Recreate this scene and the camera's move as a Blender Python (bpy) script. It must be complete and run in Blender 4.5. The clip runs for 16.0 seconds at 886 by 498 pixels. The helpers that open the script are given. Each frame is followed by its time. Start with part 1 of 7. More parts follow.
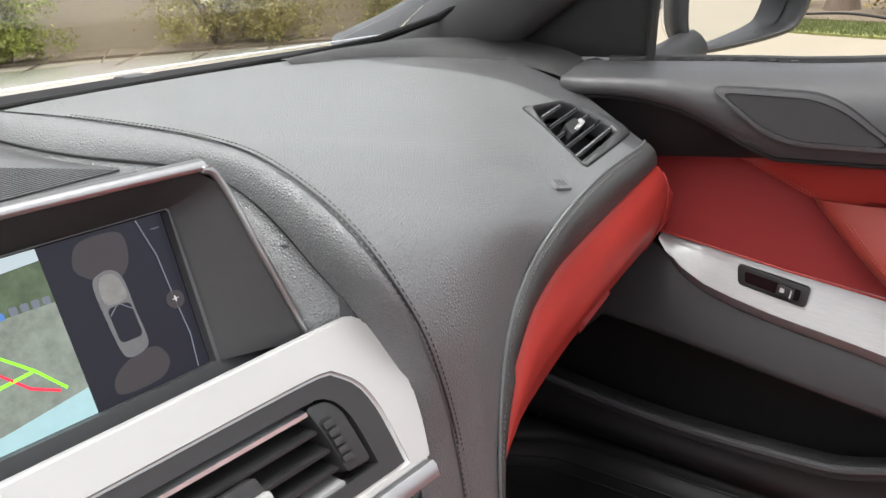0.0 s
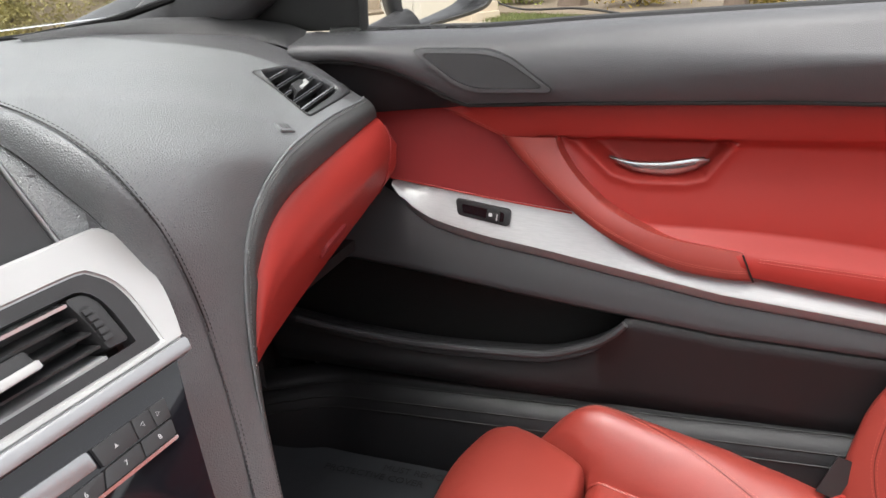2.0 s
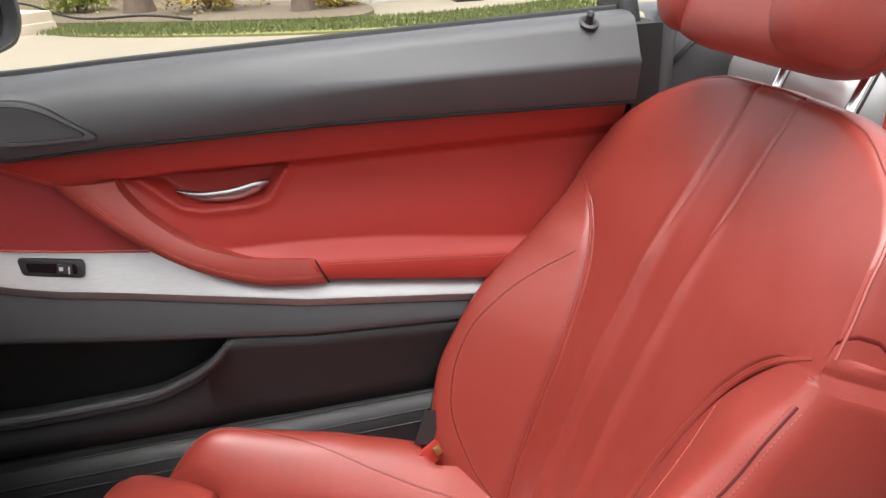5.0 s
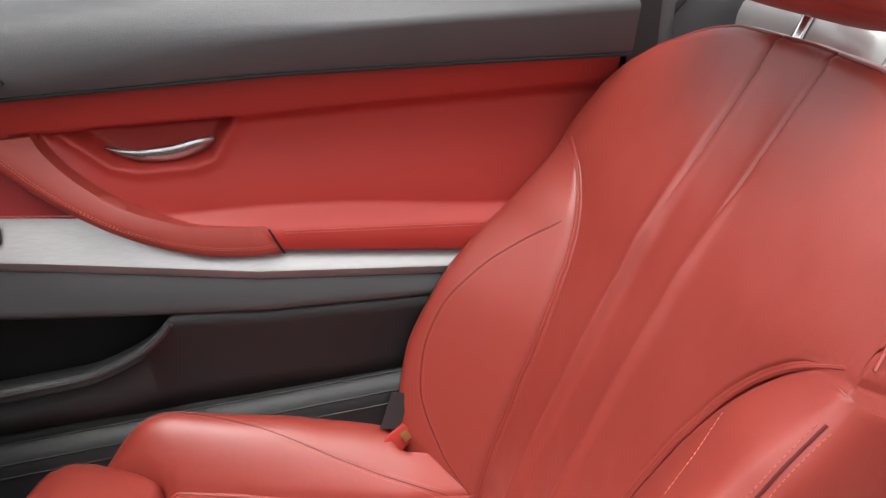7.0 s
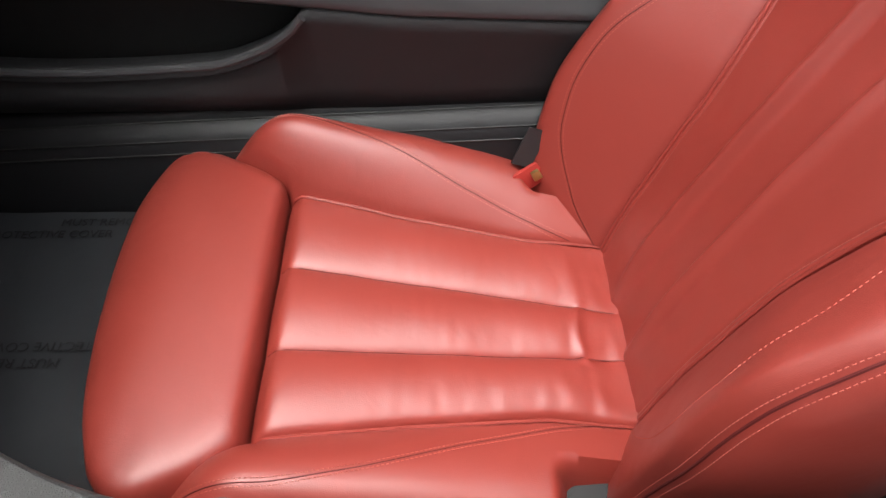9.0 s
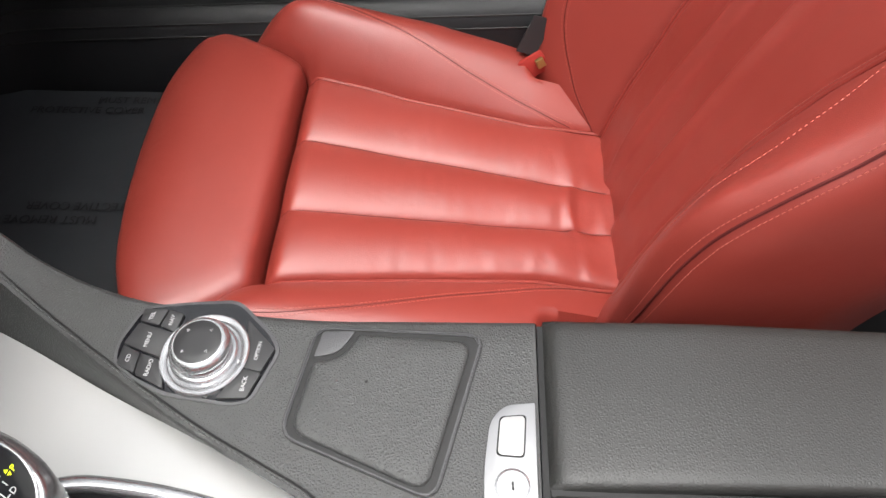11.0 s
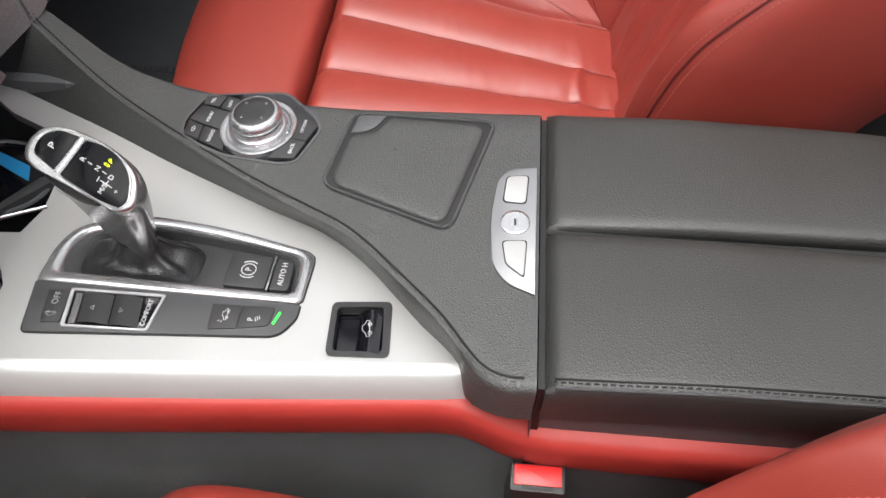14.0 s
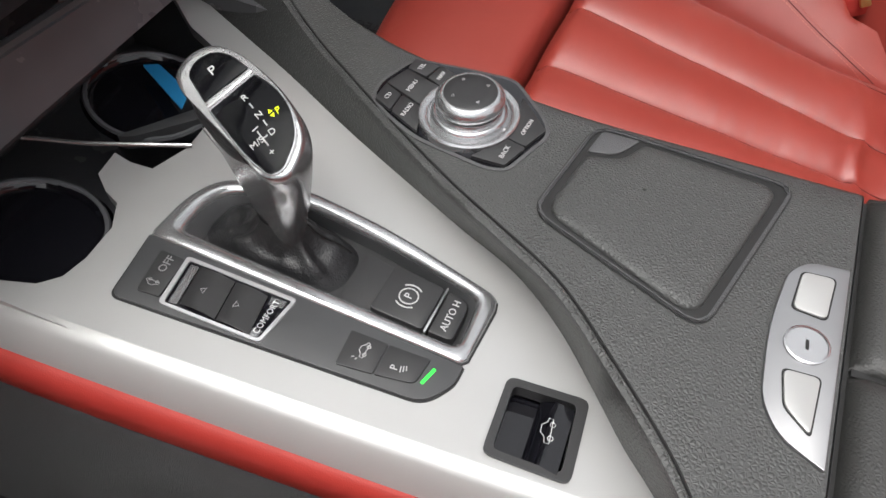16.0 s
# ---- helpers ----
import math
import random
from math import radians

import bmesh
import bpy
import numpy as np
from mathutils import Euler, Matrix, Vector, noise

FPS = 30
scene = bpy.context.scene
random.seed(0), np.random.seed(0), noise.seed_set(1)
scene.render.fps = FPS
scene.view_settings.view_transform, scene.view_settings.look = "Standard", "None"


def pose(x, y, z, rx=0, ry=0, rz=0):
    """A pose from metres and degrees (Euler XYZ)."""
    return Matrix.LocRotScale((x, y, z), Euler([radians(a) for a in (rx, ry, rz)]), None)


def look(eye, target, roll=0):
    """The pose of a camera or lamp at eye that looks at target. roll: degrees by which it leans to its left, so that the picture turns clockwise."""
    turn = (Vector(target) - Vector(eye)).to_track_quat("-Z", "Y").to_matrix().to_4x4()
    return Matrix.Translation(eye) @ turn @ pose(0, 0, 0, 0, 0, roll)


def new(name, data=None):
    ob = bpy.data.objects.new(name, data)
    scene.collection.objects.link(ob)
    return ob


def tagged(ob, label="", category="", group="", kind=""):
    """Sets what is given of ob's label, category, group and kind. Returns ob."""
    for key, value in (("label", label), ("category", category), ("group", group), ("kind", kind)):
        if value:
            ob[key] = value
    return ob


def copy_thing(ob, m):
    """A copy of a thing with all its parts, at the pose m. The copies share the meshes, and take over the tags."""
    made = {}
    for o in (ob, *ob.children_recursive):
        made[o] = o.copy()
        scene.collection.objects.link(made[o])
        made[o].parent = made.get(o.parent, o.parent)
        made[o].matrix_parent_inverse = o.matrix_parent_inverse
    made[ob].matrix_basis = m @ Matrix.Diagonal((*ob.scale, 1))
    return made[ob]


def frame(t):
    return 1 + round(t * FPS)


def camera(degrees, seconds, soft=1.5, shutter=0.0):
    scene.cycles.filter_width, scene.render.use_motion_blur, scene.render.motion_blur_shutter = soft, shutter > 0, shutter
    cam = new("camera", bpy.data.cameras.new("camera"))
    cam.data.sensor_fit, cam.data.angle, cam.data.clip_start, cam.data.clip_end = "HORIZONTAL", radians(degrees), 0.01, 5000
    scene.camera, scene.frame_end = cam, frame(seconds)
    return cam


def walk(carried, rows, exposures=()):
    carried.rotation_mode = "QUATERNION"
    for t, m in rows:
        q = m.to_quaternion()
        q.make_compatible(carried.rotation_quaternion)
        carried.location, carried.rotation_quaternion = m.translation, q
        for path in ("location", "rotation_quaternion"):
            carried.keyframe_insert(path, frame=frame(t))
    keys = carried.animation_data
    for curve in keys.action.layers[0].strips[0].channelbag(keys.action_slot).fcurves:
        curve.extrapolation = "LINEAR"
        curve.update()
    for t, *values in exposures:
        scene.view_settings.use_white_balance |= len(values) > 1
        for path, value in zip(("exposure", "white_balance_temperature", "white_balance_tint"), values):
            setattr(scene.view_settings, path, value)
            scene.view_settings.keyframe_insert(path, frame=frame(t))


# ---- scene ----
cam = camera(62.4, 16.0)
PATH = [
    (0, (-0.272, -0.054, 1.185), (1.185, 1.11, 0.462), -3.5),
    (0.5, (-0.294, -0.099, 1.186), (1.236, 0.958, 0.45), -3.6),
    (1, (-0.335, -0.129, 1.181), (1.264, 0.814, 0.435), -3.5),
    (1.5, (-0.36, -0.155, 1.164), (1.307, 0.659, 0.417), -3.5),
    (2, (-0.372, -0.168, 1.162), (1.357, 0.501, 0.411), -3.5),
    (2.5, (-0.375, -0.178, 1.147), (1.407, 0.33, 0.395), -3.6),
    (3, (-0.384, -0.19, 1.15), (1.438, 0.128, 0.391), -3.6),
    (3.5, (-0.403, -0.205, 1.171), (1.439, -0.084, 0.401), -3.5),
    (4, (-0.42, -0.219, 1.196), (1.419, -0.303, 0.415), -3.2),
    (4.5, (-0.418, -0.228, 1.206), (1.405, -0.473, 0.421), -3.0),
    (4.7, (-0.415, -0.228, 1.207), (1.402, -0.521, 0.424), -3.0),
    (6.8, (-0.319, -0.266, 1.189), (1.443, -0.653, 0.325), -1.9),
    (7, (-0.303, -0.259, 1.181), (1.435, -0.621, 0.26), -1.6),
    (7.5, (-0.274, -0.249, 1.169), (1.38, -0.512, 0.076), -0.9),
    (8, (-0.253, -0.237, 1.145), (1.275, -0.387, -0.137), -0.5),
    (8.5, (-0.239, -0.232, 1.132), (1.188, -0.296, -0.268), -0.2),
    (8.7, (-0.231, -0.228, 1.127), (1.157, -0.274, -0.312), 0.0),
    (10.8, (-0.3, -0.268, 1.131), (0.908, -0.185, -0.461), -2.2),
    (11, (-0.332, -0.273, 1.129), (0.871, -0.194, -0.466), -1.8),
    (11.5, (-0.399, -0.285, 1.131), (0.797, -0.206, -0.47), -1.7),
    (12, (-0.458, -0.299, 1.133), (0.733, -0.225, -0.472), -1.6),
    (12.5, (-0.506, -0.311, 1.127), (0.685, -0.245, -0.478), -1.4),
    (13, (-0.538, -0.311, 1.13), (0.649, -0.246, -0.479), -1.2),
    (13.5, (-0.541, -0.314, 1.121), (0.644, -0.24, -0.488), -0.8),
    (14, (-0.528, -0.279, 1.102), (0.656, -0.171, -0.506), -0.2),
    (14.5, (-0.516, -0.233, 1.058), (0.661, -0.066, -0.55), 0.6),
    (15, (-0.487, -0.217, 1.03), (0.68, 0.033, -0.575), 1.3),
    (15.5, (-0.447, -0.208, 1.003), (0.698, 0.133, -0.601), 2.1),
    (16, (-0.42, -0.199, 0.981), (0.701, 0.253, -0.612), 2.4),
]
EXPOSURES = [(0.0, 1.56), (1.5, 1.68), (3.0, 1.66), (4.5, 1.57), (7.5, 1.50), (8.5, 1.48), (11.0, 1.39), (13.0, 1.36), (14.5, 1.26), (16.0, 0.93)]
walk(cam, [(t, look(eye, target, roll)) for t, eye, target, roll in PATH], EXPOSURES)

# ---- world and sun: a bright overcast day, the roof of the car is open ----
world = bpy.data.worlds.new("sky")
scene.world = world
world.use_nodes = True
wn, wl = world.node_tree.nodes, world.node_tree.links
sky = wn.new("ShaderNodeTexSky")
sky.sky_type, sky.sun_disc = "NISHITA", False
sky.sun_elevation, sky.sun_rotation = radians(80), radians(-70)
sky.air_density, sky.dust_density, sky.ozone_density = 1.0, 4.0, 1.0
soft_sky = wn.new("ShaderNodeHueSaturation")
soft_sky.inputs["Saturation"].default_value = 0.12
wl.new(sky.outputs[0], soft_sky.inputs["Color"])
wl.new(soft_sky.outputs[0], wn["Background"].inputs["Color"])
wn["Background"].inputs["Strength"].default_value = 0.15
sun_data = bpy.data.lights.new("sun", "SUN")
sun_data.energy, sun_data.angle, sun_data.color = 0.85, radians(50), (1.0, 0.97, 0.93)
sun = new("sun", sun_data)
sun.matrix_basis = look((-3.3, 1.2, 20), (0, 0, 0))


# ---- materials ----
def material(name, base, rough=0.5, metal=0.0, spec=0.5, coat=0.0, vary=0.12, vary_scale=18.0, grain=0.0, grain_scale=500.0,
             wrinkle=0.0, wrinkle_scale=30.0, stretch=None, rough_vary=0.08, sheen=0.0, coat_rough=0.08):
    m = bpy.data.materials.new(name)
    m.use_nodes = True
    nodes, links = m.node_tree.nodes, m.node_tree.links
    bsdf = nodes["Principled BSDF"]
    bsdf.inputs["Metallic"].default_value = metal
    bsdf.inputs["Specular IOR Level"].default_value = spec
    bsdf.inputs["Coat Weight"].default_value = coat
    bsdf.inputs["Coat Roughness"].default_value = coat_rough
    bsdf.inputs["Sheen Weight"].default_value = sheen
    where = nodes.new("ShaderNodeTexCoord").outputs["Object"]
    if stretch:
        mapping = nodes.new("ShaderNodeMapping")
        mapping.inputs["Scale"].default_value = stretch
        links.new(where, mapping.inputs["Vector"])
        where = mapping.outputs[0]
    big = nodes.new("ShaderNodeTexNoise")
    big.inputs["Scale"].default_value, big.inputs["Detail"].default_value = vary_scale, 5.0
    links.new(where, big.inputs["Vector"])
    ramp = nodes.new("ShaderNodeMix")
    ramp.data_type = "RGBA"
    ramp.inputs[6].default_value = (*[c * (1 - vary) for c in base], 1)
    ramp.inputs[7].default_value = (*[min(1, c * (1 + vary)) for c in base], 1)
    links.new(big.outputs["Fac"], ramp.inputs[0])
    links.new(ramp.outputs[2], bsdf.inputs["Base Color"])
    span = nodes.new("ShaderNodeMapRange")
    span.inputs["To Min"].default_value, span.inputs["To Max"].default_value = max(0.02, rough - rough_vary), min(1, rough + rough_vary)
    links.new(big.outputs["Fac"], span.inputs["Value"])
    links.new(span.outputs[0], bsdf.inputs["Roughness"])
    normal = None
    if wrinkle:
        creases = nodes.new("ShaderNodeTexNoise")
        creases.inputs["Scale"].default_value, creases.inputs["Detail"].default_value = wrinkle_scale, 4.0
        creases.inputs["Distortion"].default_value = 0.6
        links.new(where, creases.inputs["Vector"])
        bump = nodes.new("ShaderNodeBump")
        bump.inputs["Strength"].default_value, bump.inputs["Distance"].default_value = wrinkle, 0.004
        links.new(creases.outputs["Fac"], bump.inputs["Height"])
        normal = bump.outputs[0]
    if grain:
        cells = nodes.new("ShaderNodeTexVoronoi")
        cells.feature = "DISTANCE_TO_EDGE"
        cells.inputs["Scale"].default_value = grain_scale
        warp = nodes.new("ShaderNodeTexNoise")
        warp.inputs["Scale"].default_value, warp.inputs["Detail"].default_value = grain_scale * 0.35, 3.0
        links.new(where, warp.inputs["Vector"])
        shift = nodes.new("ShaderNodeVectorMath")
        shift.operation = "MULTIPLY_ADD"
        shift.inputs[1].default_value = (0.9 / grain_scale,) * 3
        links.new(warp.outputs["Color"], shift.inputs[0])
        links.new(where, shift.inputs[2])
        links.new(shift.outputs[0], cells.inputs["Vector"])
        bump = nodes.new("ShaderNodeBump")
        bump.inputs["Strength"].default_value, bump.inputs["Distance"].default_value = grain, 0.0005
        swell = nodes.new("ShaderNodeMapRange")
        swell.interpolation_type = "SMOOTHSTEP"
        swell.inputs["From Max"].default_value = 0.45
        links.new(cells.outputs["Distance"], swell.inputs["Value"])
        links.new(swell.outputs[0], bump.inputs["Height"])
        if normal:
            links.new(normal, bump.inputs["Normal"])
        normal = bump.outputs[0]
    if normal:
        links.new(normal, bsdf.inputs["Normal"])
    return m


def glowing(name, colour, strength, mottle=0.0):
    m = material(name, [c * 0.05 for c in colour], 0.3, vary=0.02)
    bsdf = m.node_tree.nodes["Principled BSDF"]
    bsdf.inputs["Emission Color"].default_value = (*colour, 1)
    bsdf.inputs["Specular IOR Level"].default_value = 0.12
    if mottle:
        nodes, links = m.node_tree.nodes, m.node_tree.links
        spots, mix = nodes.new("ShaderNodeTexNoise"), nodes.new("ShaderNodeMix")
        spots.inputs["Scale"].default_value, spots.inputs["Detail"].default_value, spots.inputs["Roughness"].default_value = 90.0, 9.0, 0.75
        mix.data_type = "RGBA"
        mix.inputs[6].default_value = (*[c * (1 - mottle) for c in colour], 1)
        mix.inputs[7].default_value = (*[c * (1 + mottle) for c in colour], 1)
        links.new(nodes["Texture Coordinate"].outputs["Object"], spots.inputs["Vector"])
        links.new(spots.outputs["Fac"], mix.inputs[0])
        links.new(mix.outputs[2], bsdf.inputs["Emission Color"])
    bsdf.inputs["Emission Strength"].default_value = strength
    return m


def clear(name, tint=(0.97, 0.99, 0.98)):
    m = bpy.data.materials.new(name)
    m.use_nodes = True
    bsdf = m.node_tree.nodes["Principled BSDF"]
    bsdf.inputs["Base Color"].default_value = (*tint, 1)
    bsdf.inputs["Transmission Weight"].default_value = 1.0
    bsdf.inputs["Roughness"].default_value = 0.01
    bsdf.inputs["IOR"].default_value = 1.45
    return m


red_leather = material("red_leather", (0.275, 0.036, 0.025), 0.44, spec=0.6, coat=0.46, coat_rough=0.46, vary=0.09, vary_scale=9, grain=0.16, grain_scale=620, wrinkle=0.22, wrinkle_scale=24, rough_vary=0.07)
red_panel = material("red_panel_leather", (0.36, 0.034, 0.026), 0.50, spec=0.38, coat=0.08, coat_rough=0.4, vary=0.05, vary_scale=12, grain=0.10, grain_scale=700, rough_vary=0.05)
red_cloth = material("dull_red_insert", (0.28, 0.028, 0.028), 0.62, vary=0.08, vary_scale=60, grain=0.12, grain_scale=1500)
red_seam = material("red_seam", (0.10, 0.010, 0.009), 0.6, vary=0.1)
red_thread = material("red_thread", (0.48, 0.13, 0.10), 0.7, vary=0.1)
red_plastic = material("red_plastic", (0.62, 0.02, 0.02), 0.32, vary=0.03)
# black leather, with the pale sheen of the sky put into its base colour
sheened_dash_leather = material("sheened_dash_leather", (0.128, 0.133, 0.136), 0.46, spec=0.5, vary=0.06, vary_scale=14, grain=0.80, grain_scale=450, rough_vary=0.05)
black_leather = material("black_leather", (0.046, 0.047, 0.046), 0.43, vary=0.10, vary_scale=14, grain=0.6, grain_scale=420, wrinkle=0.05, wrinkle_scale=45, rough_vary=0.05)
armrest_leather = material("armrest_leather", (0.028, 0.028, 0.0265), 0.44, vary=0.12, vary_scale=12, grain=0.32, grain_scale=420, wrinkle=0.06, wrinkle_scale=40, rough_vary=0.06)
smooth_black_leather = material("smooth_black_leather", (0.063, 0.063, 0.066), 0.42, vary=0.08, vary_scale=14, grain=0.30, grain_scale=640, rough_vary=0.05)
boot_leather = material("boot_leather", (0.014, 0.014, 0.015), 0.38, vary=0.1, vary_scale=30, grain=0.3, grain_scale=500, wrinkle=0.4, wrinkle_scale=70)
black_thread = material("black_thread", (0.03, 0.03, 0.032), 0.8, vary=0.1)
grey_thread = material("grey_thread", (0.10, 0.10, 0.10), 0.8, vary=0.1)
black_plastic = material("black_plastic", (0.021, 0.021, 0.022), 0.45, vary=0.1, vary_scale=40, grain=0.25, grain_scale=1400)
door_plastic = material("door_plastic", (0.014, 0.014, 0.015), 0.50, spec=0.4, vary=0.12, vary_scale=30, grain=0.3, grain_scale=1200)
cheek_black = material("cheek_black", (0.010, 0.010, 0.011), 0.55, spec=0.3, vary=0.1, vary_scale=30)
sill_plastic = material("sill_plastic", (0.009, 0.009, 0.010), 0.42, spec=0.35, vary=0.15, vary_scale=20, grain=0.2, grain_scale=1200)
dark_plastic = material("dark_plastic", (0.006, 0.006, 0.006), 0.55, vary=0.1, vary_scale=40)
grey_plastic = material("grey_plastic", (0.044, 0.045, 0.047), 0.42, vary=0.08, vary_scale=40, grain=0.12, grain_scale=1500)
button_plastic = material("button_plastic", (0.022, 0.022, 0.023), 0.42, vary=0.06, vary_scale=60)
gloss_black = material("gloss_black", (0.006, 0.006, 0.008), 0.07, vary=0.05, coat=0.1, rough_vary=0.02)
display_black = material("display_black", (0.004, 0.004, 0.005), 0.06, spec=0.12, vary=0.05, rough_vary=0.02)
mesh_cloth = material("speaker_cloth", (0.03, 0.03, 0.031), 0.8, vary=0.2, vary_scale=900)
floor_carpet = material("floor_carpet", (0.018, 0.018, 0.020), 0.95, vary=0.6, vary_scale=30, grain=0.8, grain_scale=600, sheen=0.2)
carpet = material("carpet", (0.020, 0.020, 0.022), 0.95, vary=0.8, vary_scale=22, grain=0.8, grain_scale=600, sheen=0.2)
mat_cover = material("mat_cover", (0.022, 0.024, 0.027), 0.5, vary=0.15, vary_scale=25, wrinkle=0.25, wrinkle_scale=20)
mat_print = material("mat_print", (0.006, 0.006, 0.007), 0.6)
satin_silver = material("satin_silver", (0.44, 0.44, 0.432), 0.34, metal=0.42, vary=0.03, vary_scale=8, rough_vary=0.03)
brushed_silver = material("brushed_silver", (0.43, 0.43, 0.426), 0.36, metal=0.55, vary=0.16, vary_scale=40, stretch=(25, 0.8, 12), rough_vary=0.06)
chrome = material("chrome", (0.80, 0.80, 0.80), 0.12, metal=1.0, vary=0.02, rough_vary=0.04)
dial_chrome = material("dial_chrome", (0.50, 0.50, 0.51), 0.24, metal=0.85, vary=0.02, vary_scale=8, rough_vary=0.01)
catch_metal = material("catch_metal", (0.36, 0.36, 0.365), 0.30, metal=0.92, vary=0.04, vary_scale=60, rough_vary=0.03)
foot_plastic = material("foot_plastic", (0.016, 0.016, 0.018), 0.34, spec=0.4, vary=0.12, vary_scale=20)
handle_metal = material("handle_metal", (0.46, 0.45, 0.45), 0.24, metal=0.9, vary=0.03, rough_vary=0.04)
tray_plastic = material("tray_plastic", (0.10, 0.102, 0.108), 0.26, vary=0.12, vary_scale=20)
satin_chrome = material("satin_chrome", (0.70, 0.70, 0.71), 0.25, metal=0.65, vary=0.03, rough_vary=0.05)
dark_silver = material("dark_silver", (0.33, 0.33, 0.335), 0.26, metal=0.85, vary=0.02, vary_scale=8, rough_vary=0.01)
white_print = material("white_print", (0.48, 0.48, 0.48), 0.5, vary=0.02)
grey_print = material("grey_print", (0.22, 0.22, 0.22), 0.5, vary=0.02)
car_paint = material("white_car_paint", (0.72, 0.73, 0.72), 0.22, coat=1.0, vary=0.02)
rubber = material("rubber", (0.012, 0.012, 0.012), 0.6, vary=0.1)
frit_black = material("frit_black", (0.004, 0.004, 0.004), 0.7, spec=0.15, vary=0.1)
glass = clear("clear_glass")
mirror_face = material("mirror_face", (0.85, 0.86, 0.86), 0.03, metal=1.0, vary=0.01, rough_vary=0.01)
blue_card = material("blue_card", (0.02, 0.20, 0.42), 0.35, vary=0.1)
brass = material("brass", (0.55, 0.42, 0.16), 0.35, metal=0.9)
lit_green = glowing("lit_green", (0.05, 0.9, 0.08), 1.2)
lit_yellow = glowing("lit_yellow", (0.75, 0.9, 0.02), 1.0)
screen_dark = glowing("screen_dark", (0.020, 0.020, 0.028), 0.5)
screen_line = glowing("screen_line", (0.12, 0.13, 0.16), 0.6)
screen_nose = glowing("screen_nose", (0.16, 0.155, 0.15), 0.6, 0.5)
screen_zone = glowing("screen_zone", (0.042, 0.038, 0.042), 0.6)
screen_road = glowing("screen_road", (0.20, 0.225, 0.195), 0.5, 0.8)
screen_sky = glowing("screen_sky", (0.40, 0.47, 0.50), 0.5)
screen_tree = glowing("screen_tree", (0.06, 0.08, 0.05), 0.7, 0.9)
screen_bumper = glowing("screen_bumper", (0.33, 0.50, 0.53), 0.5, 0.15)
screen_green = glowing("screen_green", (0.18, 0.75, 0.03), 0.9)
screen_red = glowing("screen_red", (0.62, 0.03, 0.06), 0.8)
screen_blue = glowing("screen_blue", (0.05, 0.12, 0.30), 0.8)
screen_car = glowing("screen_car", (0.11, 0.11, 0.115), 0.6, 0.5)
driveway = material("driveway_concrete", (0.255, 0.222, 0.165), 0.9, vary=0.12, vary_scale=1.2, grain=0.4, grain_scale=90)
lawn_ground = material("lawn_soil", (0.19, 0.20, 0.06), 0.95, vary=0.35, vary_scale=7)
grass_blade = material("grass_blade", (0.125, 0.145, 0.045), 0.7, vary=0.4, vary_scale=3)
mulch = material("mulch", (0.16, 0.125, 0.085), 0.95, vary=0.6, vary_scale=25, grain=1.0, grain_scale=40)
limestone = material("limestone", (0.56, 0.45, 0.29), 0.85, vary=0.22, vary_scale=5, grain=0.5, grain_scale=60)
mortar = material("mortar", (0.40, 0.33, 0.24), 0.95, vary=0.2, vary_scale=20)
pale_stone = material("pale_stone", (0.50, 0.42, 0.32), 0.85, vary=0.2, vary_scale=4, grain=0.5, grain_scale=50)
bark = material("bark", (0.16, 0.12, 0.09), 0.9, vary=0.4, vary_scale=30, stretch=(1, 1, 0.25))
leaf_green = material("leaf_green", (0.24, 0.27, 0.05), 0.6, vary=0.5, vary_scale=3)
leaf_yellow = material("leaf_yellow", (0.34, 0.25, 0.04), 0.6, vary=0.4, vary_scale=3)
leaf_olive = material("leaf_olive", (0.30, 0.26, 0.09), 0.65, vary=0.45, vary_scale=3)
white_wall = material("white_siding", (0.62, 0.62, 0.60), 0.7, vary=0.05)


# ---- building helpers: all meshes lie at their place in the world ----
def thing(name, at, label, category, group="", kind=""):
    ob = new(name)
    ob.empty_display_size = 0.05
    ob.matrix_basis = Matrix.Translation(at)
    return tagged(ob, label, category, group, kind)


def smooth_mesh(me, angle=38):
    me.polygons.foreach_set("use_smooth", [True] * len(me.polygons))
    bm = bmesh.new()
    bm.from_mesh(me)
    for e in bm.edges:
        e.smooth = len(e.link_faces) != 2 or e.calc_face_angle(0) < radians(angle)
    bm.to_mesh(me)
    bm.free()


def part(name, bm, mat, parent=None, label="", angle=38, kind=""):
    if isinstance(bm, bmesh.types.BMesh):
        me = bpy.data.meshes.new(name)
        bm.normal_update()
        bm.to_mesh(me)
        bm.free()
    else:
        me = bm
    smooth_mesh(me, angle)
    me.materials.clear()
    me.materials.append(mat)
    ob = new(name, me)
    if parent is not None:
        ob.parent = parent
        if parent.type == "EMPTY":
            ob.matrix_parent_inverse = parent.matrix_basis.inverted()
    return tagged(ob, label, kind=kind)


def structure(name, bm, mat, label, category, angle=38):
    return tagged(part(name, bm, mat, None, label, angle), category=category, kind="structure")


def spline(points, n=8, closed=False):
    """Catmull-Rom through the points, n steps a stretch."""
    p = [Vector(q) for q in points]
    k, out = len(p), []
    for i in range(k if closed else k - 1):
        a = p[i - 1] if closed or i else p[0] * 2 - p[1]
        b, c = p[i], p[(i + 1) % k]
        d = p[(i + 2) % k] if closed or i + 2 < k else c * 2 - b
        for j in range(n):
            t = j / n
            out.append(0.5 * (2 * b + (c - a) * t + (2 * a - 5 * b + 4 * c - d) * t * t + (3 * b - a - 3 * c + d) * t**3))
    return out if closed else out + [p[-1]]


